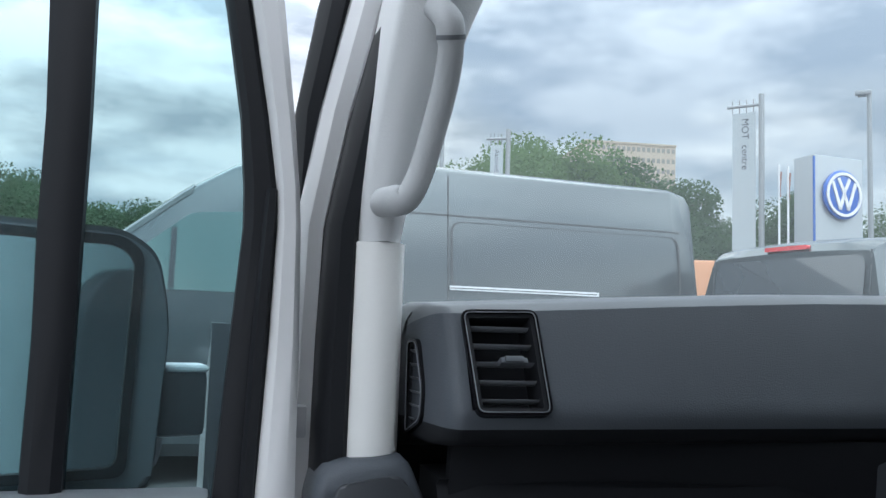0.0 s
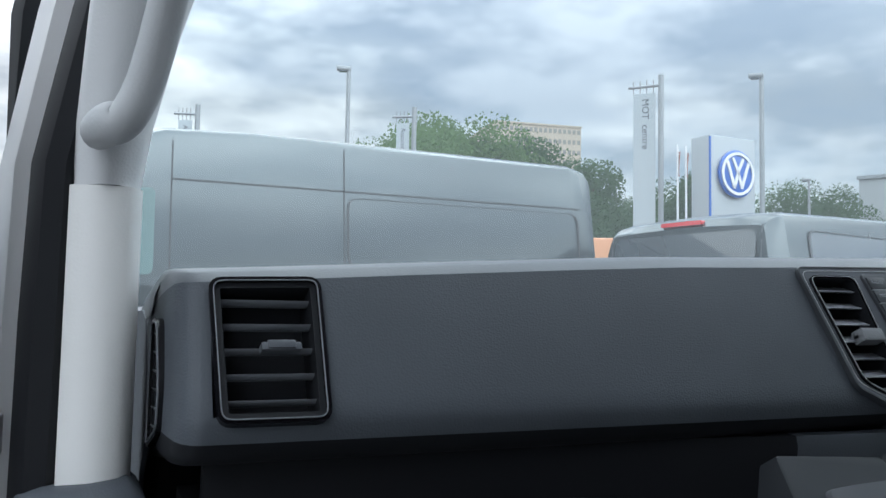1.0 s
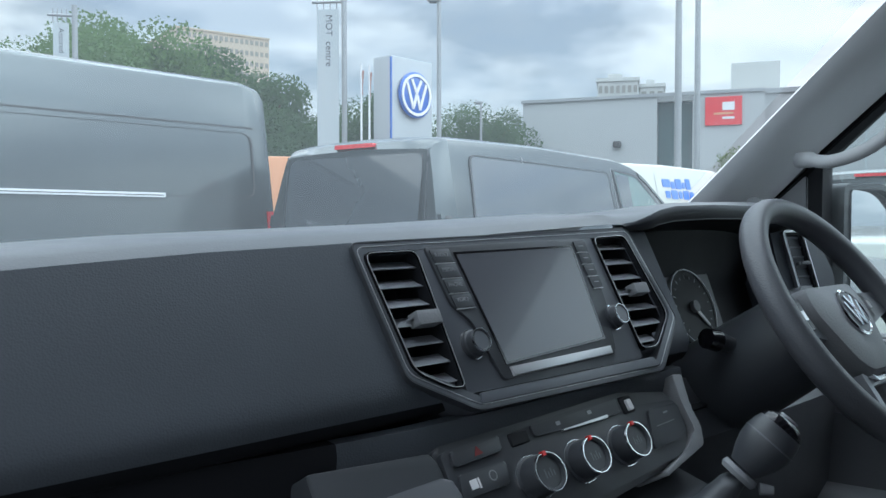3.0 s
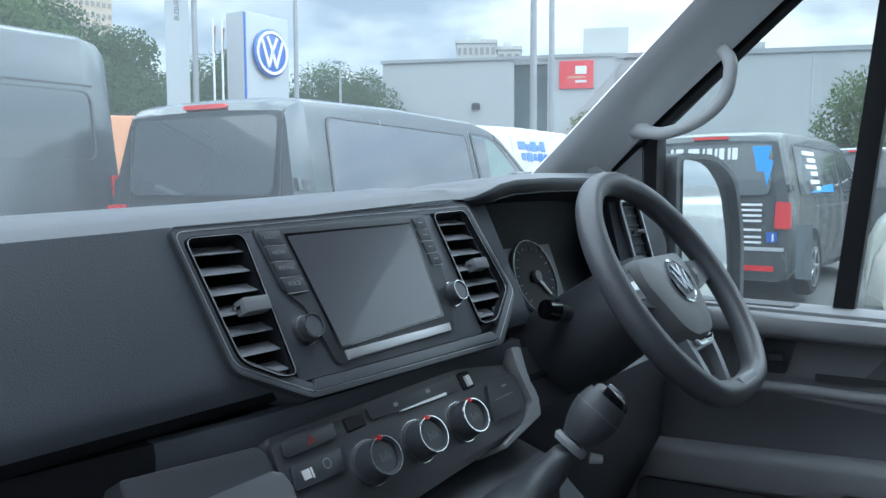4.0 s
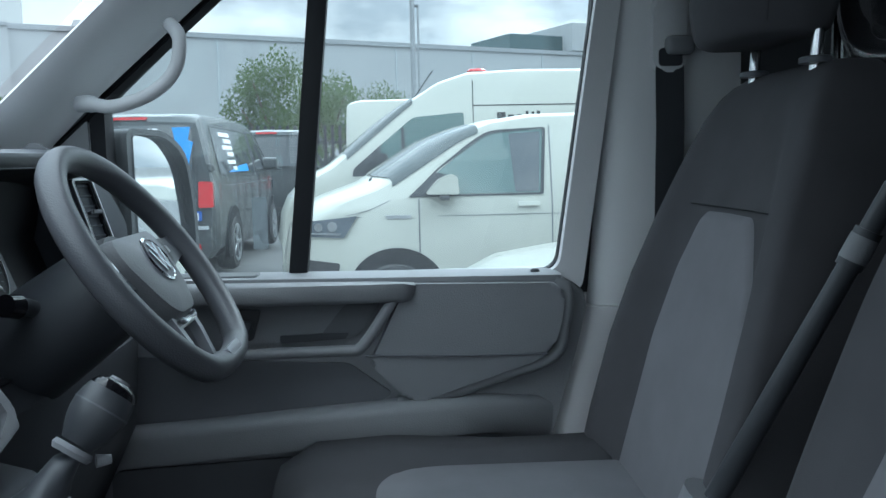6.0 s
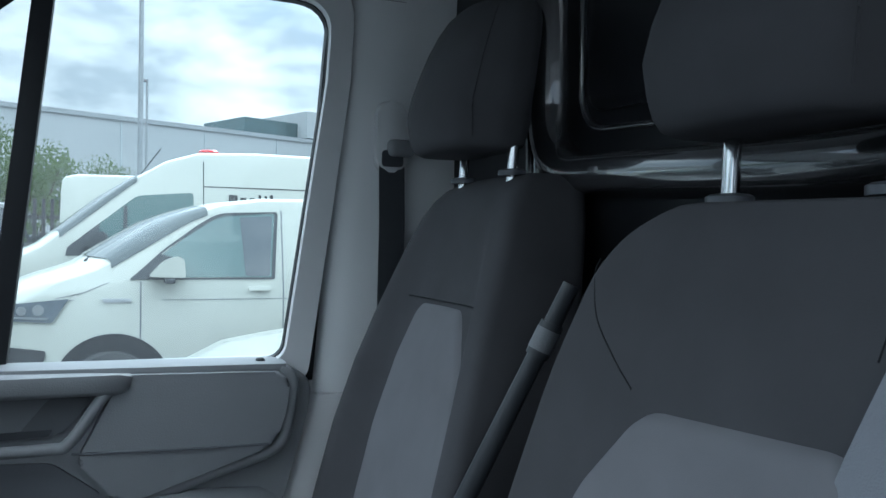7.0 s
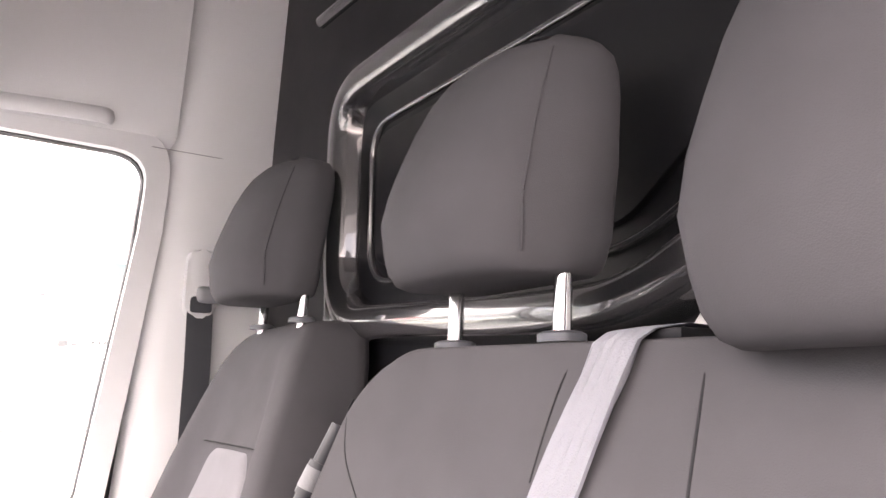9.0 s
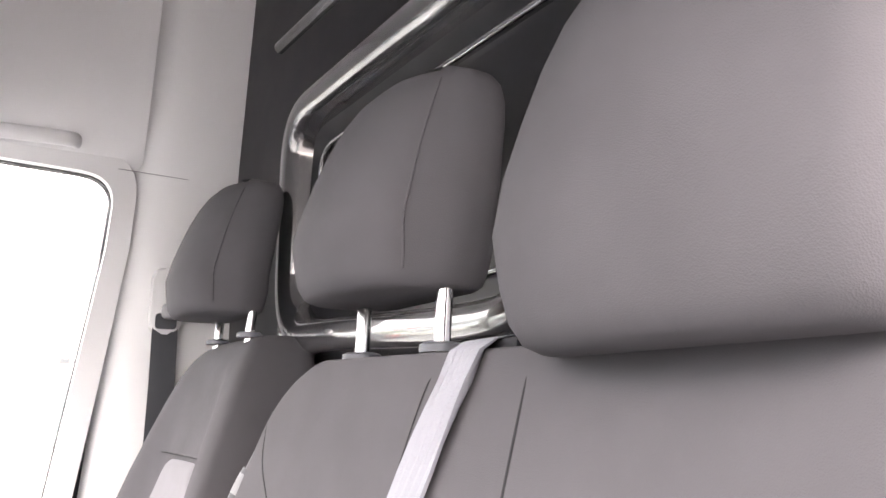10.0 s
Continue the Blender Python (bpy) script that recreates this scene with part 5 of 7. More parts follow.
def make_lower():
    lo = thing("lower_dashboard", "grey lower dashboard shell with the glovebox shelf", "dashboard")
    # lid colour carries the shade under the dashboard
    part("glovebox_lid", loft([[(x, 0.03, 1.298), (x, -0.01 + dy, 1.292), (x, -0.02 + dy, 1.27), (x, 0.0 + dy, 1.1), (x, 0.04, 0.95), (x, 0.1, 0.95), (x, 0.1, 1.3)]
                                for x, dy in ((-0.70, 0.05), (-0.6, 0.02), (-0.45, 0.0), (-0.25, 0.0), (-0.185, 0.0))]), M_SHADED, lo, "glovebox lid, near black for the shade under the dashboard")
    part("shelf_insert", prism(rounded([(-0.283, 0.059), (-0.170, 0.0465), (-0.166, 0.032), (-0.17, -0.09), (-0.283, -0.09)], 0.004, 2), -0.07, 0.0, 0.0015), M_BLACK, lo, "dark shelf front", m=LOW)
    part("shelf_block", prism(rounded([(-0.25, 0.026), (-0.214, 0.026), (-0.168, 0.0255), (-0.160, 0.0145), (-0.172, -0.08), (-0.25, -0.08)], 0.006, 3), -0.01, 0.006, 0.003), M_DOORDARK, lo, "grey moulded block", m=LOW)
    def fascia(stations):
        return loft([[(x, -0.030 + e, 1.3375), (x, -0.041 + e, 1.3365), (x, -0.043 + e, 1.328), (x, -0.040 + e, 1.30), (x, -0.03 + e, 1.24), (x, -0.02 + e, 1.24)] for x, e in stations])
    # left stretch of the fascia is blackened for shade, the right keeps dash colour
    part("fascia", fascia([(-0.69, 0.07), (-0.6, 0.06), (-0.5, 0.048), (-0.4, 0.035), (-0.3, 0.02), (-0.22, 0.008)]), M_SHADED, lo, "fascia over the glovebox, near black for its shade", smooth=60)
    part("fascia", fascia([(-0.22, 0.008), (-0.16, 0.0), (0.0, 0.0), (0.25, 0.0)]), M_DASH, lo, "dark fascia under the centre panel", smooth=60)
    part("left_ledge", loft([[(x, 0.10, z - 0.004), (x, 0.036, z), (x, 0.024, z - 0.003), (x, 0.018, z - 0.010), (x, 0.017, z - 0.022), (x, 0.03, 1.15), (x, 0.05, 1.0), (x, 0.1, 1.0)] for x, z in ((-0.817, 1.280), (-0.813, 1.300), (-0.805, 1.311), (-0.790, 1.316), (-0.76, 1.318), (-0.738, 1.321), (-0.729, 1.313), (-0.712, 1.275))]), M_DASH, lo, "dark grey ledge below the windscreen pillar", smooth=60)
    part("ledge_face", prism(rounded([(-0.800, 1.297), (-0.740, 1.306), (-0.716, 1.268), (-0.716, 1.05), (-0.800, 1.05)], 0.012), 0.0, 0.006, 0.003), M_BLACK, lo, "dark inset of the ledge", m=axes((0, 0.019, 0), (1, 0, 0), (0, 0, 1), (0, -1, 0)))
    part("console", loft([[(x0, y, z), (x1, y, z), (x1 + 0.03, y + 0.02, 0.8), (x0 - 0.03, y + 0.02, 0.8)] for x0, x1, y, z in ((-0.16, 0.22, -0.05, 1.235), (-0.15, 0.21, -0.10, 1.225), (-0.13, 0.19, -0.16, 1.19), (-0.11, 0.18, -0.22, 1.15))]), M_BLACK, lo)
    part("console_cheek", prism(rounded([(0.187, 0.045), (0.206, 0.042), (0.192, 0.008), (0.194, -0.014), (0.183, -0.034), (0.10, -0.046), (0.10, -0.041), (0.142, -0.033), (0.181, -0.018), (0.180, 0.014)], 0.004, 2), -0.06, 0.005, 0.002), M_DOOR, lo, "grey cheek beside the heater panel", m=LOW)
    part("knee_panel", loft([[(x, 0.02, 1.30), (x, -0.03, 1.24), (x, -0.02, 1.1), (x, 0.1, 0.85), (x, 0.2, 0.85), (x, 0.2, 1.3)] for x in (0.245, 0.4, 0.6, 0.74)]), M_BLACK, lo)


make_lower()


def make_gear():
    g = thing("gear_lever", "black gear lever with a stitched gaiter and leather knob", "gear lever", pose(0, 0, 0))
    foot, neck, tip = Vector((0.055, -0.115, 1.185)), Vector((0.108, -0.176, 1.274)), Vector((0.142, -0.2135, 1.331))
    up = (tip - neck).normalized()
    rows = []
    for k in range(15):
        f = k / 14
        c = foot.lerp(neck, f)
        r = 0.062 * (1 - f) ** 1.5 + 0.0145 + 0.0035 * math.sin(k * 2.1) * (1 - f)
        rows.append([(c.x + r * math.cos(a) * (1 + 0.05 * math.sin(3 * a + k)), c.y + 0.85 * r * math.sin(a), c.z + 0.006 * math.sin(2 * a + 1.3 * k) * (1 - f)) for a in (2 * math.pi * j / 24 for j in range(24))])
    part("gaiter", loft(rows), M_BLACK, g, smooth=80)
    collar = part("collar", tube([neck, neck + up * 0.004, neck + up * 0.008], [0.0155, 0.0175, 0.0160], 22), M_DOORPAD, g, "grey collar ring")
    side = up.cross(Vector((0.55, 0.35, 0.0))).normalized()
    part("collar_clip", tube([neck + up * 0.004 - side * 0.018 + Vector((0, -0.004, 0)), neck + up * 0.010 - side * 0.026 + Vector((0, -0.006, 0))], [0.0055, 0.004], 12), M_LOWER, collar, "grey release tab")
    body = [neck + up * (0.010 + 0.052 * k / 10) for k in range(11)]
    part("knob", tube(body, [0.0135, 0.0160, 0.0185, 0.0205, 0.0220, 0.0230, 0.0233, 0.0230, 0.0222, 0.0205, 0.0170], 28), M_BLACK, g)
    part("knob_seam", tube([neck + up * 0.0415, neck + up * 0.0430], 0.02375, 28), M_PANEL, g)
    part("knob_cap", tube([neck + up * h for h in (0.056, 0.060, 0.064, 0.067, 0.0685)], [0.0205, 0.0195, 0.0165, 0.011, 0.004], 28), M_GLOSS, g)
    part("cap_mark", tube([neck + up * 0.0672, neck + up * 0.0694], 0.0085, 18), M_FAINT, g)


make_gear()

# steering wheel
WHEEL = axes((0.4415, -0.145, 1.392), (1, 0, 0), (0, 0.578, 0.816), (0, -0.816, 0.578))


def make_wheel():
    w = thing("steering_wheel", "black leather steering wheel with three spokes and a round emblem", "steering wheel", WHEEL)
    pts, rad = [], []
    for k in range(72):
        a = 2 * math.pi * k / 72
        r = 0.1545
        y = r * math.sin(a) - 0.007
        if y < -0.142:
            y = -0.142 - (abs(y) - 0.142) * 0.5
        pts.append((r * math.cos(a), y, 0.0))
    part("rim", tube(pts, 0.0152, 16, 1.1, (0, 0, 1), True), M_LEATHER, w)
    hub = rounded([(-0.075, 0.052), (0.075, 0.052), (0.082, 0.018), (0.052, -0.050), (0.030, -0.068), (-0.030, -0.068), (-0.052, -0.050), (-0.082, 0.018)], 0.022)
    rows = [[(x * s, y * s, z) for x, y in hub] for s, z in ((0.86, -0.030), (0.97, -0.018), (1.0, 0.0), (0.985, 0.012), (0.92, 0.022), (0.7, 0.028), (0.3, 0.030))]
    dish = Matrix.Translation((0.004, -0.012, -0.022))
    part("airbag_cover", loft(rows), M_AIRBAG, w, "grey airbag cover", m=dish)
    em = part("emblem", lathe([(0.027, 0.026), (0.0275, 0.031), (0.025, 0.0325), (0.0235, 0.031), (0.0232, 0.0305)], 40), M_CHROME, w, m=dish @ Matrix.Translation((0, 0.006, -0.003)) @ Matrix.Scale(1.12, 4))
    part("emblem_field", lathe([(0.0233, 0.029), (0.0233, 0.0315), (0.01, 0.0318)], 32), M_PANEL, em)
    for a, b in (((-0.016, 0.012), (-0.006, -0.016)), ((-0.006, -0.016), (0.0, 0.002)), ((0.0, 0.002), (0.006, -0.016)), ((0.006, -0.016), (0.016, 0.012)), ((-0.008, 0.019), (0.0, 0.004)), ((0.0, 0.004), (0.008, 0.019))):
        d = (Vector(b) - Vector(a)).normalized()
        n = Vector((-d.y, d.x)) * 0.0018
        part("emblem_stroke", prism([tuple(Vector(a) + n), tuple(Vector(a) - n), tuple(Vector(b) - n), tuple(Vector(b) + n)], 0.031, 0.0335), M_CHROME, em)
    for s in (-1, 1):
        sp = part("side_spoke", loft([[(s * x, y0, z), (s * x, y1, z), (s * x, y1, z - 0.018), (s * x, y0, z - 0.018)] for x, y0, y1, z in ((0.06, -0.015, 0.045, 0.012), (0.09, -0.008, 0.038, 0.012), (0.125, 0.0, 0.034, 0.016), (0.150, 0.006, 0.034, 0.024))]), M_PANEL, w, m=dish)
        part("switch_pad", loft([[(s * x, y0, z), (s * x, y1, z), (s * x, y1, z - 0.006), (s * x, y0, z - 0.006)] for x, y0, y1, z in ((0.088, 0.0, 0.034, 0.016), (0.128, 0.004, 0.028, 0.012))]), M_BLACK, sp)
        part("switch_trim", loft([[(s * x, y0, z), (s * x, y1, z), (s * x, y1, z - 0.004), (s * x, y0, z - 0.004)] for x, y0, y1, z in ((0.096, 0.012, 0.024, 0.0185), (0.112, 0.013, 0.022, 0.0160))]), M_SATIN, sp)
        part("lower_spoke", loft([[(s * (x - 0.0058), y, z), (s * (x + 0.0058), y - 0.001, z), (s * (x + 0.0058), y, z - 0.012), (s * (x - 0.0058), y, z - 0.012)] for x, y, z in ((0.036, -0.060, 0.012), (0.032, -0.09, 0.010), (0.025, -0.125, 0.005), (0.022, -0.140, 0.020))]), M_SPOKE, w, "satin grey spoke", m=dish)
    part("chrome_smile", prism(rounded([(-0.030, -0.0655), (-0.022, -0.0745), (0.022, -0.0745), (0.030, -0.0655), (0.020, -0.0705), (-0.020, -0.0705)], 0.002), 0.008, 0.0185, 0.001), M_CHROME, w, "thin chrome crescent", m=dish)
    part("spoke_bridge", box(-0.030, 0.030, -0.078, -0.068, -0.004, 0.012, 0.004, 2), M_SPOKE, w, m=dish)
    part("rim_insert", prism(rounded([(-0.030, -0.138), (0.030, -0.138), (0.026, -0.150), (-0.026, -0.150)], 0.004), 0.006, 0.0165, 0.003), M_SPOKE, w, "grey insert at the foot of the rim")
    part("column_shroud", loft([[(r * math.cos(a), r * 0.9 * math.sin(a), z) for a in (2 * math.pi * j / 24 for j in range(24))] for r, z in ((0.055, -0.02), (0.065, -0.05), (0.07, -0.12), (0.075, -0.22))]), M_BLACK, w)
    for s in (-1, 1):
        st = part("column_stalk", tube([(s * 0.035, 0.014, -0.115), (s * 0.070, 0.032, -0.116), (s * 0.088, 0.037, -0.116)], [0.010, 0.010, 0.012], 12), M_BLACK, w)
        part("stalk_end", tube([(s * 0.086, 0.036, -0.116), (s * 0.104, 0.042, -0.117)], [0.0135, 0.0125], 14), M_GLOSS, st)


make_wheel()


def make_cluster():
    m = axes((0.405, 0.075, 1.382), (1, 0, 0), (0, 0.35, 0.937), (0, -0.937, 0.35))
    c = thing("instrument_cluster", "round speedometer and rev counter with chrome rings", "instruments", m)
    part("face", prism(rounded([(-0.15, -0.07), (0.15, -0.07), (0.15, 0.07), (-0.15, 0.07)], 0.03), -0.01, 0.0), M_BLACK, c)
    for x in (-0.075, 0.075):
        d = part("gauge", lathe([(0.064, 0.0), (0.064, 0.004), (0.058, 0.003)], 40), M_SEAL, c, m=Matrix.Translation((x, -0.004, 0)) @ Matrix.Diagonal((0.84, 0.84, 1, 1)))
        part("gauge_ring", ring(circle(0, 0, 0.0655, 48), circle(0, 0, 0.0646, 48), 0.0, 0.006), M_SATIN, d)
        part("needle", prism([(-0.002, -0.003), (0.03, -0.036), (0.033, -0.034), (0.002, 0.003)], 0.005, 0.007), M_LABEL, d)
        part("hub_cap", lathe([(0.010, 0.004), (0.010, 0.010), (0.006, 0.011)], 20), M_LOWER, d)
        ticks = []
        for k in range(17):
            a = radians(225 - 270 * k / 16)
            b = box(0.050, 0.054 if k % 2 else 0.057, -0.0006, 0.0006, 0.004, 0.0045)
            bmesh.ops.rotate(b, verts=b.verts, matrix=Matrix.Rotation(a, 3, "Z"))
            ticks.append(b)
        part("gauge_ticks", merge(*ticks), M_FAINT, d)


make_cluster()

# driver's outer vent, upright beside the wheel
ov_ex = Vector((0.90, -0.36, 0.0)).normalized()
ov_ey = (Vector((-0.30, 0.30, 0.91)) - ov_ex * Vector((-0.30, 0.30, 0.91)).dot(ov_ex)).normalized()
OUTER = axes((0.705, 0.015, 1.435), ov_ex, ov_ey, ov_ex.cross(ov_ey))
vent("black side air vent beside the steering wheel", [(-0.030, 0.052), (0.012, 0.052), (0.034, -0.050), (-0.008, -0.054)], 6, z_in=-0.02, m=OUTER, tilt=0.45, surround=M_RIM)
pod = thing("outer_vent_pod", "dark plastic pod round the outer air vent", "dashboard trim", OUTER)
part("pod_body", prism(rounded([(-0.05, 0.075), (0.03, 0.075), (0.075, -0.02), (0.06, -0.09), (-0.03, -0.09)], 0.015), -0.16, -0.004, 0.006), M_DASH, pod)


# ---- the cab: shell ----
def cab_shell():
    shell = thing("cab_shell", "white van cab with grey pillar trim and a black bulkhead", "van cab", kind="structure")
    part("cab_floor", box(-0.9, 0.9, -1.06, 0.6, 0.62, 0.68, 0.01, 1), M_BLACK, shell)
    part("firewall", box(-0.9, 0.9, 0.60, 0.66, 0.5, 1.43), M_BLACK, shell)
    part("bonnet", loft([[(x, 0.66, 1.40), (x, 1.0, 1.33), (x, 1.35, 1.15), (x, 1.45, 0.8), (x, 1.4, 0.4), (x, 0.66, 0.4)] for x in (-0.9, -0.5, 0.5, 0.9)]), M_WHITE, shell)
    part("left_sill", box(-0.95, -0.82, -1.06, 0.3, 0.45, 0.72, 0.02, 2), M_WHITE, shell)
    part("left_rear_pillar", box(-0.95, -0.80, -1.20, -1.02, 0.5, 2.3, 0.03, 2), M_WHITE, shell)
    part("left_roof_rail", loft([[(-0.93, y, z), (-0.78, y, z + 0.02), (-0.78, y, z + 0.34), (-0.93, y, z + 0.34)] for y, z in ((-1.1, 2.0), (-0.6, 2.0), (-0.36, 1.98))]), M_WHITE, shell)
    part("windscreen_header", loft([[(x, -0.22 + 0.10 * x * x, 1.985), (x, -0.28 + 0.10 * x * x, 1.965), (x, -0.46, 1.98), (x, -0.46, 2.06), (x, -0.24, 2.05)] for x in (-0.82, -0.5, 0, 0.5, 0.82)]), M_LINER, shell)
    part("right_side_panel", box(0.90, 0.98, -1.2, 0.6, 0.5, 1.26), M_WHITE, shell)
    return shell


cab_shell()
roof = part("ceiling", loft([[(x, -0.44, 2.03 + 0.02 * (1 - x * x)), (x, -0.55, 2.22), (x, -0.75, 2.36), (x, -1.1, 2.40), (x, -1.1, 2.46), (x, -0.7, 2.42), (x, -0.44, 2.12)] for x in (-0.9, -0.45, 0.0, 0.45, 0.9)]), M_LINER)
tagged(roof, "grey fabric headliner of the cab roof", "ceiling", kind="structure")


def make_bulkhead():
    b = thing("bulkhead", "glossy black moulded bulkhead with a raised frame behind the seats", "bulkhead")
    part("panel", box(-0.92, 0.92, -1.10, -1.035, 0.66, 2.44, 0.01, 1), M_BULK, b)

    def bar(path, half, y, out, material, name):
        """A flat-faced moulded bar round a closed path in the bulkhead's plane."""
        pts = [Vector((x, y, z)) for x, z in path]
        n, rows_ = len(pts), []
        for q in range(n):
            d = (pts[(q + 1) % n] - pts[q - 1]).normalized()
            o = Vector((d.z, 0, -d.x))
            rows_.append([pts[q] + o * half * a + Vector((0, out * e, 0)) for a, e in ((-1.25, -0.3), (-1.0, 0.45), (-0.78, 0.85), (-0.45, 1.0), (0.45, 1.0), (0.78, 0.85), (1.0, 0.45), (1.25, -0.3))])
        rows_.append(rows_[0])
        return part(name, loft(rows_, closed=False), material, b, smooth=70)
    frame_path = rounded([(0.475, 1.612), (-0.02, 1.586), (-0.165, 1.586), (-0.335, 1.660), (-0.44, 1.76), (-0.44, 1.90), (-0.36, 1.980), (0.475, 1.982)], [0.10, 0.12, 0.08, 0.06, 0.06, 0.08, 0.08, 0.085], 8)
    bar(frame_path, 0.027, -1.035, 0.040, M_BULKBAR, "raised_frame")
    bead = rounded([(0.395, 1.668), (-0.02, 1.642), (-0.15, 1.642), (-0.285, 1.705), (-0.37, 1.79), (-0.37, 1.86), (-0.31, 1.905), (0.395, 1.907)], [0.06, 0.08, 0.05, 0.05, 0.05, 0.06, 0.05, 0.055], 8)
    bar(bead, 0.0045, -1.035, 0.009, M_BULKBAR, "inner_bead")
    part("inner_panel", prism(rounded([(0.375, 1.690), (-0.14, 1.664), (-0.34, 1.80), (-0.34, 1.85), (-0.29, 1.885), (0.375, 1.887)], 0.03), 0.0, 0.010, 0.006), M_BULK, b, m=axes((0, -1.036, 0), (1, 0, 0), (0, 0, 1), (0, -1, 0)) @ Matrix.Diagonal((1, 1, -1, 1)))
    for x in (0.523, 0.548):
        part("vertical_rib", tube([(x, -1.035, 1.30), (x, -1.031, 1.5), (x, -1.031, 1.88), (x + 0.008, -1.033, 1.93)], 0.0075, 10), M_BULKBAR, b)
    part("upper_rib", tube([(0.62, -1.031, 2.17), (0.2, -1.031, 2.15), (-0.6, -1.031, 2.15)], 0.012, 10), M_BULKBAR, b)
    part("lower_cover", prism(rounded([(-0.205, 1.47), (-0.205, 1.535), (-0.255, 1.590), (-0.35, 1.625), (-0.78, 1.625), (-0.78, 1.47)], 0.02), 0.0, 0.02, 0.008), M_PILLAR, b, "pale grey cover beside the frame", m=axes((0, -1.012, 0), (1, 0, 0), (0, 0, 1), (0, -1, 0)))
    return b


make_bulkhead()


def right_pillar():
    p = thing("windscreen_pillar", "light grey plastic windscreen pillar trim with a grab handle", "pillar trim", None, "windscreen pillars")
    rows = []
    for z in (1.40, 1.46, 1.50, 1.54, 1.62, 1.70, 1.78, 1.86, 1.94, 2.02):
        y1 = 0.214 - (z - 1.539) * 1.084
        y2 = 0.065 - (z - 1.598) * 1.152
        w = max(0.0, (1.56 - z)) * 1.6
        rows.append([(0.746, y1 + 0.010, z), (0.735, y1, z), (0.752, y1 - 0.03, z), (0.80, (y1 + y2) / 2 - 0.005 - w * 0.2, z), (0.835, y2 + 0.02 - w * 0.3, z), (0.848, y2 - w * 0.35, z), (0.865, y2 + 0.01 - w * 0.3, z), (0.88, y2 + 0.06, z), (0.80, y1 + 0.028, z)])
    part("trim", loft(rows), M_PILLAR, p, smooth=75)
    handle = smooth_path([(0.815, 0.062, 1.603), (0.797, 0.040, 1.602), (0.786, 0.002, 1.596), (0.784, -0.045, 1.608), (0.784, -0.081, 1.630), (0.784, -0.101, 1.656), (0.784, -0.107, 1.683), (0.788, -0.105, 1.706), (0.806, -0.088, 1.726)], 6)
    part("grab_handle", tube(handle, [0.0135] * 8 + [0.0108] * 33 + [0.0115] * (len(handle) - 41), 16, 0.85, (1, 0, 0)), M_HANDLE, p, "grey grab handle", smooth=70)
    part("door_seal", loft([[(0.858, y, z), (0.872, y - 0.012, z), (0.878, y + 0.006, z), (0.868, y + 0.012, z)] for z in (1.50, 1.6, 1.7, 1.8, 1.9, 1.98) for y in (0.055 - (z - 1.598) * 1.152,)]), M_SEAL, p)
    part("corner_grille", prism(rounded([(0.10, 1.478), (0.25, 1.478), (0.13, 1.545), (0.10, 1.53)], 0.01), 0, 0.006), M_LOWER, p, "grey speaker grille", m=axes((0.748, 0.0, 0.0), (0.25, 0.968, 0), (0, 0, 1), (0.968, -0.25, 0)))


right_pillar()


def nearer(k):
    """Scales about a point beside the passenger seat."""
    hub = Vector((-0.91, -0.697, 1.442))
    return Matrix.Translation(hub) @ Matrix.Scale(k, 4) @ Matrix.Translation(-hub)


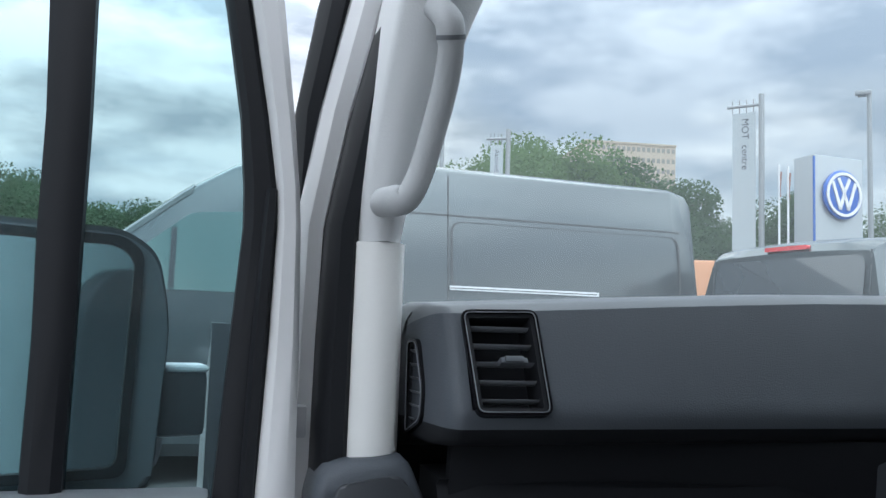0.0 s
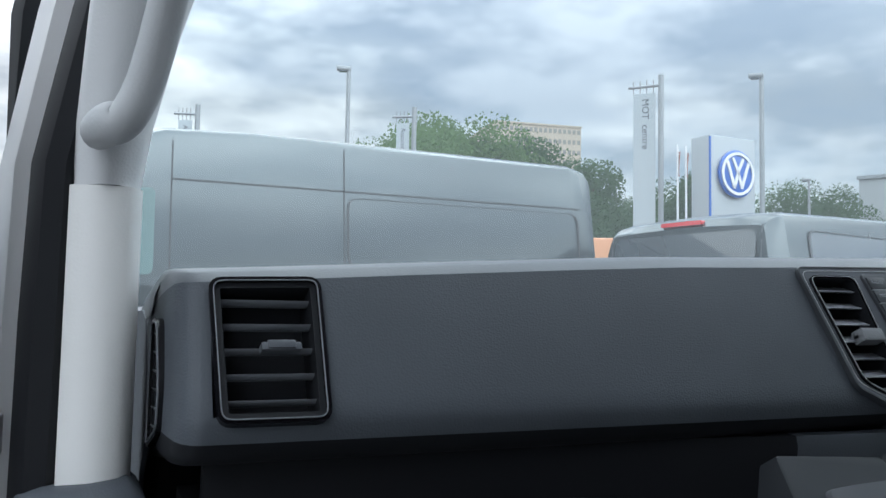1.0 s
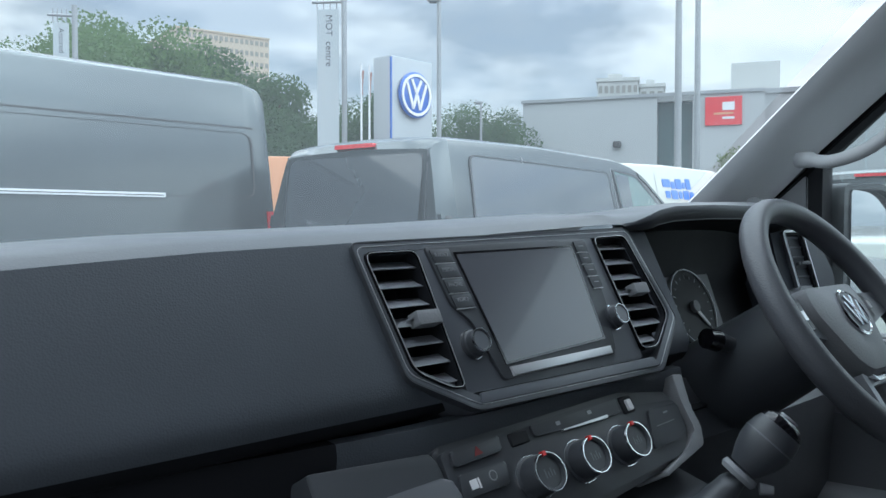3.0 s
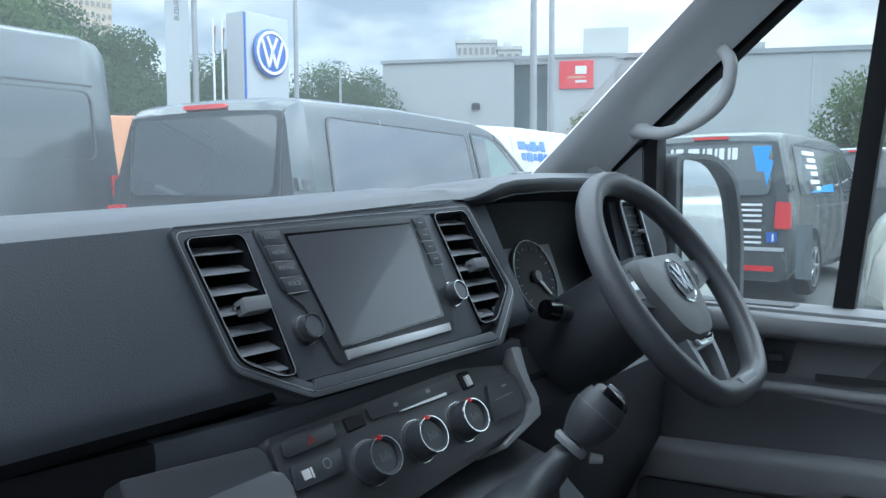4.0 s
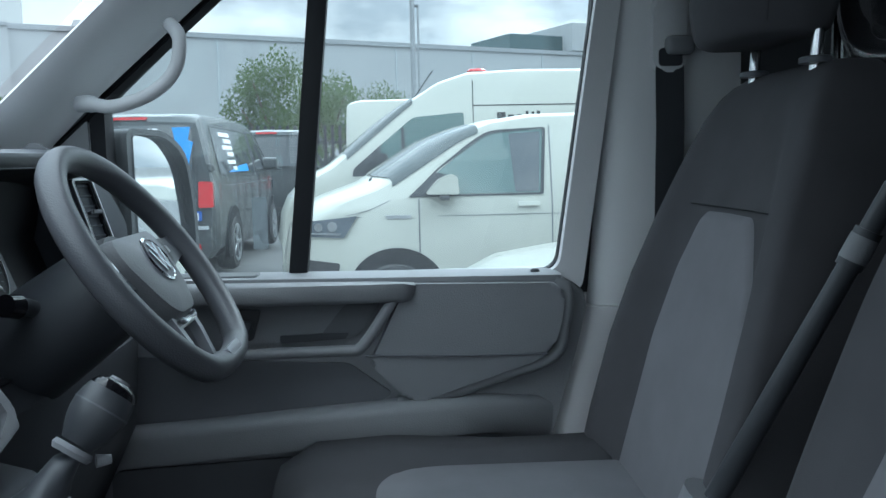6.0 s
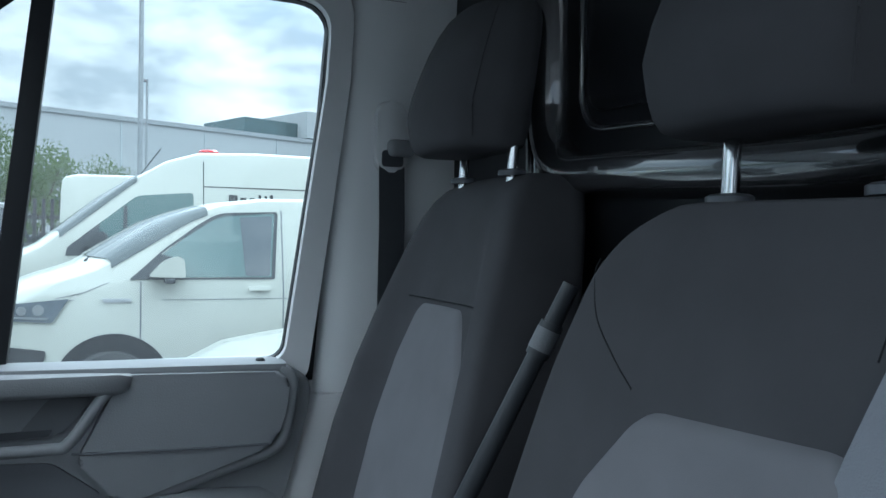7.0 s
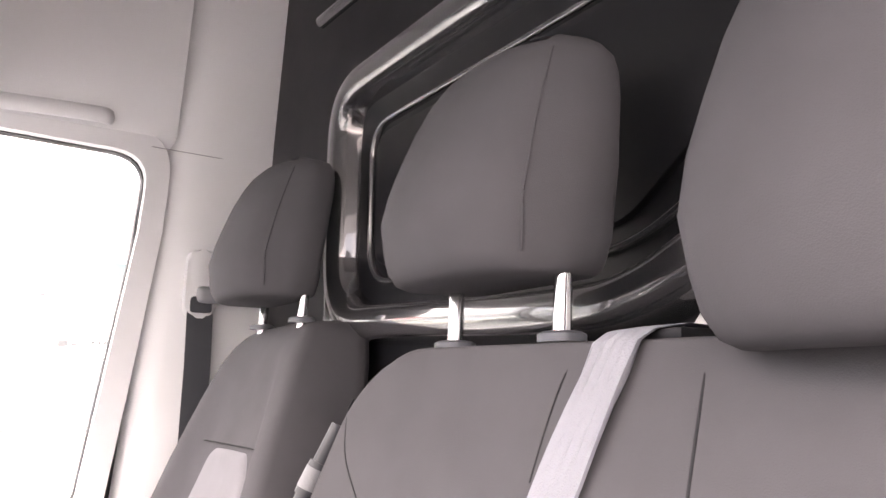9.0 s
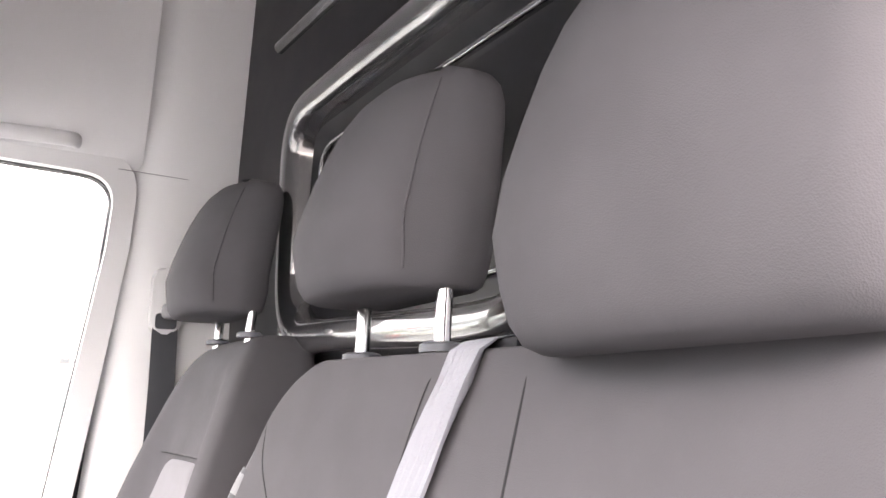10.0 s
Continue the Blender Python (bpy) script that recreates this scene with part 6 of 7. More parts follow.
def left_pillar():
    p = thing("windscreen_pillar", "light grey plastic windscreen pillar trim with a curved grab handle", "pillar trim", None, "windscreen pillars")
    low = [[(-0.783, 0.072, z), (-0.782, 0.050, z), (-0.764, 0.041, z), (-0.744, 0.041, z), (-0.735, 0.058, z), (-0.74, 0.17, z), (-0.782, 0.17, z)] for z in (0.95, 1.2, 1.35, 1.45, 1.516)]
    part("lower_trim", loft(low), M_LOWPILLAR, p, "pale lower pillar trim", smooth=75)
    rows = [[(a, ya + 0.017, z), (a + 0.004, ya, z), ((a + b) / 2, (ya + yb) / 2 - 0.018, z), (b - 0.006, yb - 0.006, z), (b, yb + 0.022, z), (b - 0.01, yb + 0.10, z), (a, ya + 0.12, z)]
            for a, b, ya, yb, z in [(a_ + 0.008, b_ + 0.008, ya_ + 0.036, yb_ + 0.036, z_) for a_, b_, ya_, yb_, z_ in ((-0.790, -0.744, 0.018, 0.018, 1.5165), (-0.788, -0.738, 0.0, 0.012, 1.56), (-0.783, -0.722, -0.025, -0.002, 1.63), (-0.774, -0.692, -0.058, -0.028, 1.73), (-0.762, -0.655, -0.12, -0.09, 1.85), (-0.75, -0.62, -0.22, -0.18, 2.02))]]
    part("upper_trim", loft(rows), M_PILLAR, p, smooth=75)
    handle = smooth_path([(-0.764, 0.030, 1.552), (-0.759, 0.002, 1.550), (-0.750, -0.008, 1.552), (-0.739, -0.012, 1.578), (-0.730, -0.020, 1.620), (-0.725, -0.030, 1.653), (-0.725, -0.042, 1.680), (-0.729, -0.047, 1.703), (-0.735, -0.028, 1.722)], 6)
    grip = part("grab_handle", tube(handle, [0.0145] * 8 + [0.0140, 0.0132, 0.0125] + [0.0118] * 27 + [0.0130] * (len(handle) - 38), 16, 0.9, (0, 1, 0)), M_HANDLE, p, "grey grab handle", smooth=70)
    part("handle_cap_joint", tube(handle[38:40], 0.01315, 16, 0.91, (0, 1, 0)), M_DOORDARK, grip)

    def strip(name, rows_, y, depth, material, k=1.0):
        part(name, loft([[(a, y + d, z), (a * 0.7 + b * 0.3, y - 0.012 + d, z), (a * 0.3 + b * 0.7, y - 0.012 + d, z), (b, y + d, z), (b, y + depth + d, z), (a, y + depth + d, z)] for a, b, z, d in rows_]), material, p, m=nearer(k))
    strip("door_seal", [(-0.819, -0.785, 0.9, 0.0), (-0.816, -0.784, 1.284, 0.0), (-0.815, -0.783, 1.425, 0.0), (-0.812, -0.782, 1.527, 0.0), (-0.792, -0.761, 1.635, 0.0), (-0.766, -0.735, 1.748, 0.0), (-0.722, -0.690, 1.93, 0.0)], 0.03, 0.04, M_SEAL, 1.05)
    strip("body_jamb", [(-0.835, -0.806, 0.9, 0.0), (-0.835, -0.804, 1.27, 0.0), (-0.836, -0.803, 1.421, 0.0), (-0.834, -0.800, 1.533, 0.0), (-0.815, -0.778, 1.65, 0.0), (-0.789, -0.749, 1.772, 0.0), (-0.75, -0.71, 1.95, 0.0)], 0.10, 0.05, M_WHITE, 1.03)
    strip("outer_seal", [(-0.833, -0.826, 0.9, 0.0), (-0.832, -0.824, 1.42, 0.0), (-0.834, -0.822, 1.536, 0.0), (-0.836, -0.806, 1.655, 0.0), (-0.817, -0.782, 1.778, 0.0), (-0.78, -0.745, 1.97, 0.0)], 0.135, 0.03, M_SEAL, 1.03)
    for z in (1.16, 1.344):
        part("hinge_plate", box(-0.834, -0.818, 0.080, 0.10, z - 0.015, z + 0.015, 0.003, 2), M_SATIN, p)


left_pillar()


def rear_right_pillar():
    p = thing("door_pillar", "light grey trimmed pillar behind the driver's door", "pillar trim")

    def edge(z):
        return -0.776 - (z - 1.238) * 0.083
    rows = []
    for z in (0.7, 0.95, 1.24, 1.5, 1.75, 1.93, 2.0, 2.12, 2.3, 2.42):
        e = edge(min(z, 1.95))
        lean = max(0.0, z - 1.95) * 0.16
        rows.append([(0.90 - lean, e + 0.003, z), (0.882 - lean, e - 0.008, z), (0.868 - lean, e - 0.05, z), (0.862 - lean, -0.95, z), (0.868 - lean, -1.07, z), (0.93, -1.07, z), (0.93, e, z)])
    part("trim", loft(rows), M_PILLAR, p, smooth=75)
    rows = []
    for y in (-0.845, -0.7, -0.5, -0.3, -0.2):
        rows.append([(0.888, y, 1.962), (0.866, y, 1.985), (0.845, y, 2.06), (0.80, y, 2.25), (0.78, y, 2.42), (0.90, y, 2.42), (0.92, y, 1.97)])
    part("roof_side_trim", loft(rows), M_PILLAR, p)
    part("painted_jamb", loft([[(0.872, y + 0.01, z), (0.858, y - 0.008, z), (0.852, y - 0.05, z), (0.855, -0.86, z), (0.93, -0.86, z), (0.93, y, z)] for y, z in ((-0.60, 0.7), (-0.655, 0.9), (-0.690, 1.0), (-0.735, 1.10), (-0.762, 1.18), (-0.775, 1.24))]), M_WHITE, p, "white painted door jamb")
    part("door_gap_seal", loft([[(0.902, e_ + 0.036, z), (0.902, e_ - 0.03, z), (0.925, e_ - 0.03, z), (0.925, e_ + 0.036, z)] for z in (1.15, 1.24, 1.5, 1.75, 1.93, 2.0) for e_ in (edge(min(z, 1.95)),)]), M_SEAL, p)
    part("trim_joint", tube([(0.863, -0.80, 1.958), (0.861, -0.95, 1.955), (0.865, -1.06, 1.955)], 0.0008, 6), M_DOOR, p)
    part("roof_grab_handle", tube(smooth_path([(0.862, -0.722, 2.0), (0.842, -0.70, 1.996), (0.835, -0.62, 1.992), (0.835, -0.45, 1.985), (0.85, -0.40, 1.99)], 5), 0.010, 10, 1.5, (0, 0, 1)), M_PILLAR, p, "grey roof grab handle")
    g = part("belt_guide", prism(rounded([(-0.03, -0.06), (0.03, -0.06), (0.028, 0.07), (-0.028, 0.07)], 0.025), 0.0, 0.02, 0.006), M_PILLAR, p, m=axes((0.866, -0.905, 1.70), (0, -1, 0), (0, 0, 1), (-1, 0, 0)))
    part("belt_slot", prism(rounded([(-0.02, -0.05), (0.02, -0.05), (0.02, -0.02), (-0.02, -0.02)], 0.008), 0.019, 0.024), M_BLACK, g)
    belt = thing("driver_seat_belt", "dark grey seat belt hanging from the pillar guide", "seat belt")
    part("webbing", loft([[(x, y - 0.024, z), (x, y + 0.024, z), (x + 0.003, y + 0.024, z), (x + 0.003, y - 0.024, z)] for x, y, z in ((0.848, -0.905, 1.675), (0.842, -0.905, 1.55), (0.835, -0.90, 1.3), (0.83, -0.88, 0.95))]), M_BLACK, belt)
    part("guide_cover", box(0.83, 0.864, -0.945, -0.895, 1.668, 1.70, 0.012, 3), M_DOOR, belt)


rear_right_pillar()

# ---- the cab: driver's door ----
DOOR = axes((0.87, 0, 0), (0, -1, 0), (0, 0, 1), (-1, 0, 0))
WIN = [(-0.045, 1.312), (0.718, 1.302), (0.755, 1.56), (0.790, 1.80), (0.800, 1.945), (0.335, 1.958), (-0.050, 1.608)]


def driver_door():
    d = thing("door_1", "dark grey trimmed driver's door with a pocket and a clear window", "door", DOOR, kind="structure")
    part("outer_skin", prism([(-0.30, 0.6), (0.76, 0.6), (0.76, 1.30), (-0.30, 1.30)], -0.10, -0.02), M_WHITE, d)
    inner = rounded(WIN, [0.01, 0.03, 0.0, 0.0, 0.075, 0.05, 0.0], 6)
    outer = rounded([(-0.20, 1.27), (0.758, 1.262), (0.800, 1.56), (0.832, 1.80), (0.842, 1.992), (0.30, 2.0), (-0.20, 1.56)], [0.01, 0.03, 0.0, 0.0, 0.09, 0.05, 0.0], 6)
    part("window_frame", ring(outer, inner, -0.05, 0.0), M_PILLAR, d, "light grey window frame")
    cx, cy = 0.45, 1.62
    seal_o = [(x + (x - cx) * 0.010, y + (y - cy) * 0.014) for x, y in inner]
    seal_i = [(x - (x - cx) * 0.004, y - (y - cy) * 0.006) for x, y in inner]
    part("window_seal", ring(seal_o, seal_i, -0.045, -0.022), M_SEAL, d)
    pane = part("pane", prism(inner, -0.036, -0.032), M_SIDEGLASS, d)
    part("corner_seal", prism([(-0.066, 1.302), (-0.043, 1.302), (-0.046, 1.606), (0.345, 1.962), (0.330, 1.985), (-0.070, 1.622)], -0.046, 0.004, 0.003), M_SEAL, d)
    part("corner_panel", prism(rounded([(-0.22, 1.29), (-0.067, 1.29), (-0.071, 1.60), (-0.10, 1.60), (-0.22, 1.50)], 0.008, 2), -0.03, 0.006, 0.003), M_DOOR, d, "grey mirror corner panel")
    pane.visible_shadow = False
    part("window_label", prism(rounded([(0.186, 1.444), (0.212, 1.444), (0.212, 1.353), (0.186, 1.353)], 0.003), -0.0315, -0.0305), M_GREYLABEL, d, "grey sticker on the glass")
    part("window_divider", prism([(0.247, 1.305), (0.279, 1.305), (0.333, 1.80), (0.347, 1.93), (0.315, 1.93), (0.301, 1.80)], -0.038, -0.012, 0.002), M_SEAL, d)
    # trim panel
    part("trim_panel", prism(rounded([(-0.16, 1.302), (0.712, 1.300), (0.764, 1.272), (0.748, 1.19), (0.69, 0.99), (0.60, 0.70), (-0.16, 0.70)], [0.01, 0.02, 0.03, 0.05, 0.05, 0.05, 0.01]), -0.02, 0.028, 0.012, 3), M_DOOR, d)
    part("sill_ledge", prism([(-0.05, 1.298), (0.712, 1.290), (0.712, 1.306), (-0.05, 1.316)], -0.03, 0.055, 0.006, 2), M_DOOR, d)
    part("upper_pad", prism(rounded([(0.452, 1.299), (0.700, 1.294), (0.716, 1.276), (0.709, 1.221), (0.690, 1.170), (0.474, 1.100), (0.447, 1.101), (0.386, 1.166)], [0.006, 0.012, 0.012, 0.03, 0.03, 0.02, 0.02, 0.01]), 0.02, 0.070, 0.014, 4), M_DOORPAD, d)
    # dark bead draws the shaded crease across the pad
    part("pad_crease", tube([(0.380, 1.181, 0.0705), (0.530, 1.177, 0.0745), (0.684, 1.174, 0.0705)], 0.0022, 6), M_DOORDARK, d)
    part("pad_rim", tube(smooth_path([(0.700, 1.293, 0.048), (0.722, 1.276, 0.05), (0.716, 1.221, 0.05), (0.697, 1.165, 0.05), (0.60, 1.132, 0.05), (0.474, 1.093, 0.05), (0.43, 1.094, 0.05)], 4), 0.0115, 10), M_DOOR, d)
    part("arm_roll", loft([[(x, 1.309 - 0.002 * k, 0.03), (x, 1.309 - 0.002 * k, 0.075), (x, 1.302, 0.084), (x, 1.278, 0.086), (x - 0.005, 1.270, 0.078), (x - 0.005, 1.270, 0.03)] for k, x in enumerate((0.02, 0.15, 0.30, 0.40, 0.447))] + [[(0.462, 1.300, 0.03), (0.464, 1.300, 0.066), (0.466, 1.297, 0.072), (0.462, 1.280, 0.074), (0.457, 1.272, 0.068), (0.457, 1.272, 0.03)]]), M_DOOR, d, smooth=60)
    part("pull_recess", prism(rounded([(0.10, 1.268), (0.413, 1.265), (0.365, 1.203), (0.10, 1.195)], 0.012), 0.024, 0.032), M_DOORPAD, d)
    # recess shade laid on as colour: black floor strip, dark corner patch
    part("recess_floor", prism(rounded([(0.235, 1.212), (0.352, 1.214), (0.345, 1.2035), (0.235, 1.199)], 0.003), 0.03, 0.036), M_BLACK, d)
    part("painted_recess_shade", prism(rounded([(0.345, 1.262), (0.408, 1.263), (0.366, 1.207), (0.300, 1.206)], 0.008), 0.031, 0.035), M_DOORDARK, d)
    part("recess_edge", tube(smooth_path([(0.43, 1.276, 0.070), (0.418, 1.258, 0.070), (0.375, 1.197, 0.068), (0.34, 1.190, 0.066), (0.2, 1.188, 0.064), (0.06, 1.184, 0.062)], 5), 0.0095, 10), M_DOOR, d)
    part("latch_plate", prism(rounded([(0.155, 1.260), (0.205, 1.258), (0.190, 1.205), (0.150, 1.205)], 0.006), 0.03, 0.036, 0.002), M_BLACK, d)
    part("latch_lever", box(0.165, 0.19, 1.225, 1.24, 0.034, 0.046, 0.003, 1), M_PANEL, d)
    # flat dark patch in place of the shade inside the pocket
    part("pocket_shade", prism(rounded([(-0.06, 1.186), (0.350, 1.160), (0.424, 1.104), (0.395, 1.091), (-0.06, 1.062)], 0.012), 0.024, 0.0345), M_DOORDARK, d)
    part("pocket_edge", loft([[(x, z, 0.02), (x, z + 0.006, 0.075 - c), (x, z - 0.004, 0.085 - c), (x, z - 0.012, 0.088 - c), (x, z - 0.055, 0.085 - c), (x, z - 0.075, 0.02)] for x, z, c in ((-0.06, 1.062, 0.0), (0.10, 1.071, 0.0), (0.30, 1.086, 0.0), (0.43, 1.094, 0.0), (0.52, 1.097, 0.006), (0.60, 1.095, 0.022), (0.66, 1.088, 0.042), (0.70, 1.080, 0.058))]), M_DOOR, d, smooth=60)
    # same again for the shade of the bottom pocket
    part("pocket_shade", prism(rounded([(-0.06, 0.985), (0.40, 1.005), (0.52, 0.95), (0.5, 0.80), (-0.06, 0.80)], 0.02), 0.024, 0.034), M_DOORDARK, d)
    part("speaker_slot", box(0.02, 0.20, 1.308, 1.316, -0.01, 0.04, 0.003, 1), M_BLACK, d)
    part("lock_button", box(0.665, 0.68, 1.30, 1.312, 0.012, 0.026, 0.003, 1), M_BLACK, d)
    return d


driver_door()


def driver_mirror():
    m = axes((1.06, 0.0, 1.42), (0.963, -0.27, 0), (0, 0, 1), (-0.27, -0.963, 0))
    k = thing("driver_mirror", "black door mirror with an upright glass", "mirror", m)
    shape = rounded([(-0.145, -0.21), (0.083, -0.21), (0.080, 0.0), (0.052, 0.108), (-0.02, 0.148), (-0.145, 0.148)], [0.03, 0.03, 0.05, 0.06, 0.05, 0.02], 6)
    glass = rounded([(-0.108, -0.175), (0.044, -0.175), (0.038, -0.03), (0.010, 0.085), (-0.045, 0.132), (-0.108, 0.138)], [0.01, 0.02, 0.05, 0.06, 0.04, 0.01], 6)
    part("housing", merge(prism(shape, -0.11, -0.006, 0.0), ring(shape, [(x * 0.90 - 0.004, y * 0.93) for x, y in shape], -0.006, 0.014)), M_BLACK, k)
    part("glass", prism(glass, -0.006, 0.002), M_MIRROR, k, "mirror glass reflecting the yard")
    part("lower_glass", prism(rounded([(-0.108, -0.205), (0.044, -0.205), (0.044, -0.182), (-0.108, -0.182)], 0.006), -0.006, 0.003), M_MIRROR, k)
    part("arm", tube([(-0.13, -0.10, -0.06), (-0.17, -0.11, -0.05), (-0.22, -0.12, -0.02)], 0.035, 12), M_BLACK, k)


driver_mirror()


# ---- the open passenger door ----
def passenger_door():
    d = thing("door_2", "open white passenger door with black window seals", "door", nearer(0.718), kind="structure")

    def strip(name, rows_, y, depth, material, label=""):
        part(name, loft([[(a, y, z), (a * 0.75 + b * 0.25, y - 0.010, z), (a * 0.25 + b * 0.75, y - 0.010, z), (b, y, z), (b, y + depth, z), (a, y + depth, z)] for a, b, z in rows_]), material, d, label)
    strip("door_edge", [(-0.855, -0.80, 0.6), (-0.848, -0.799, 1.22), (-0.840, -0.803, 1.414), (-0.837, -0.808, 1.558), (-0.840, -0.812, 1.61), (-0.855, -0.823, 1.703), (-0.884, -0.843, 1.849), (-0.93, -0.885, 2.05)], 0.34, 0.05, M_WHITE, "white painted shut face")
    strip("window_seal", [(-0.90, -0.846, 0.6), (-0.898, -0.846, 1.218), (-0.887, -0.837, 1.413), (-0.878, -0.834, 1.558), (-0.880, -0.836, 1.61), (-0.889, -0.853, 1.704), (-0.915, -0.882, 1.851), (-0.96, -0.93, 2.05)], 0.36, 0.04, M_SEAL)
    strip("corner_trim", [(-0.868, -0.846, 1.2), (-0.863, -0.842, 1.4), (-0.855, -0.838, 1.58), (-0.853, -0.839, 1.605)], 0.345, 0.01, M_SEAL)
    strip("window_divider", [(-1.119, -1.071, 1.10), (-1.119, -1.072, 1.222), (-1.117, -1.071, 1.406), (-1.121, -1.071, 1.542), (-1.121, -1.071, 1.683), (-1.127, -1.074, 1.825), (-1.13, -1.076, 2.05)], 0.37, 0.03, M_SEAL)
    part("top_frame", box(-1.75, -0.92, 0.37, 0.41, 2.04, 2.12, 0.01, 1), M_SEAL, d)
    part("rear_frame", box(-1.78, -1.70, 0.37, 0.41, 1.22, 2.10, 0.01, 1), M_SEAL, d)
    pane = part("pane", box(-1.72, -0.87, 0.386, 0.390, 1.20, 2.06), glass_mat("door_glass", (0.78, 0.90, 0.92), 0.012, 0.008), d)
    pane.visible_shadow = False
    part("sill_trim", box(-1.75, -0.90, 0.33, 0.40, 1.10, 1.225, 0.015, 2), M_DOORDARK, d)
    part("lower_panel", box(-1.75, -0.86, 0.34, 0.42, 0.6, 1.10, 0.015, 2), M_DOOR, d)
    k = thing("passenger_mirror", "black door mirror seen through the door glass", "mirror", nearer(0.605) @ axes((-1.10, 0.66, 1.37), (0.98, 0.18, 0), (0, 0, 1), (0.18, -0.98, 0)))
    outline = rounded([(-0.16, -0.21), (0.115, -0.21), (0.130, 0.06), (0.105, 0.17), (0.05, 0.205), (-0.16, 0.21)], [0.03, 0.02, 0.05, 0.05, 0.05, 0.03], 5)
    part("housing", prism(outline, -0.14, 0.0, 0.03, 4), M_BLACK, k)
    part("shell_side", prism([(x * 0.96, y * 0.95) for x, y in outline], 0.0, 0.02, 0.012, 3), M_DOORDARK, k)
    part("glass_rim", ring([(x * 1.0, y) for x, y in rounded([(-0.15, -0.185), (0.072, -0.180), (0.080, 0.165), (0.05, 0.19), (-0.15, 0.195)], 0.02)], rounded([(-0.14, -0.17), (0.058, -0.165), (0.066, 0.155), (0.04, 0.175), (-0.14, 0.18)], 0.02), 0.018, 0.032), M_SEAL, k)
    part("glass", prism(rounded([(-0.14, -0.17), (0.058, -0.165), (0.066, 0.155), (0.04, 0.175), (-0.14, 0.18)], 0.02), 0.018, 0.023), M_MIRROR, k)
    part("arm", box(0.10, 0.20, -0.13, -0.02, -0.10, -0.02, 0.015, 2), M_BLACK, k)
    part("arm_cap", box(0.13, 0.20, -0.024, -0.012, -0.10, -0.02, 0.004, 1), M_LABEL, k)


passenger_door()

# ---- glazing of the cab ----
rows = []
for k in range(9):
    f = k / 8
    z = 1.455 + (1.975 - 1.455) * f
    yy = 0.36 - (z - 1.455) * 1.115
    rows.append([(x * (0.80 - 0.07 * f), yy + 0.16 * (1 - x * x), z) for x in (-1, -0.8, -0.6, -0.4, -0.2, 0, 0.2, 0.4, 0.6, 0.8, 1)])
ws = part("windscreen", loft(rows, closed=False), M_GLASS)
ws.visible_shadow = False
tagged(ws, "clear curved windscreen with a faint film of dust and glare haze", "windscreen", kind="structure")


# ---- seats ----
def cushion(outline, y_of, depth, puff, name, material, parent, label="", rings=5, shrink=0.16):
    """A padded panel: an outline in (x, z), bulging forward of the plane y_of(x, z)."""
    cx, cz = sum(p[0] for p in outline) / len(outline), sum(p[1] for p in outline) / len(outline)
    rows_ = [[(x, y_of(x, z) - depth, z) for x, z in outline], [(x, y_of(x, z) - 0.02, z) for x, z in outline]]
    for k in range(rings + 1):
        f = k / rings
        s = 1 - shrink * f ** 1.6 if k < rings else 0.5
        push = puff * math.sin(min(1.0, f * 1.1) * math.pi / 2)
        rows_.append([(cx + (x - cx) * s, y_of(cx + (x - cx) * s, cz + (z - cz) * s) - 0.02 + 0.02 * min(1.0, f * 2) + push, cz + (z - cz) * s) for x, z in outline])
    return part(name, loft(rows_), material, parent, label, smooth=60)


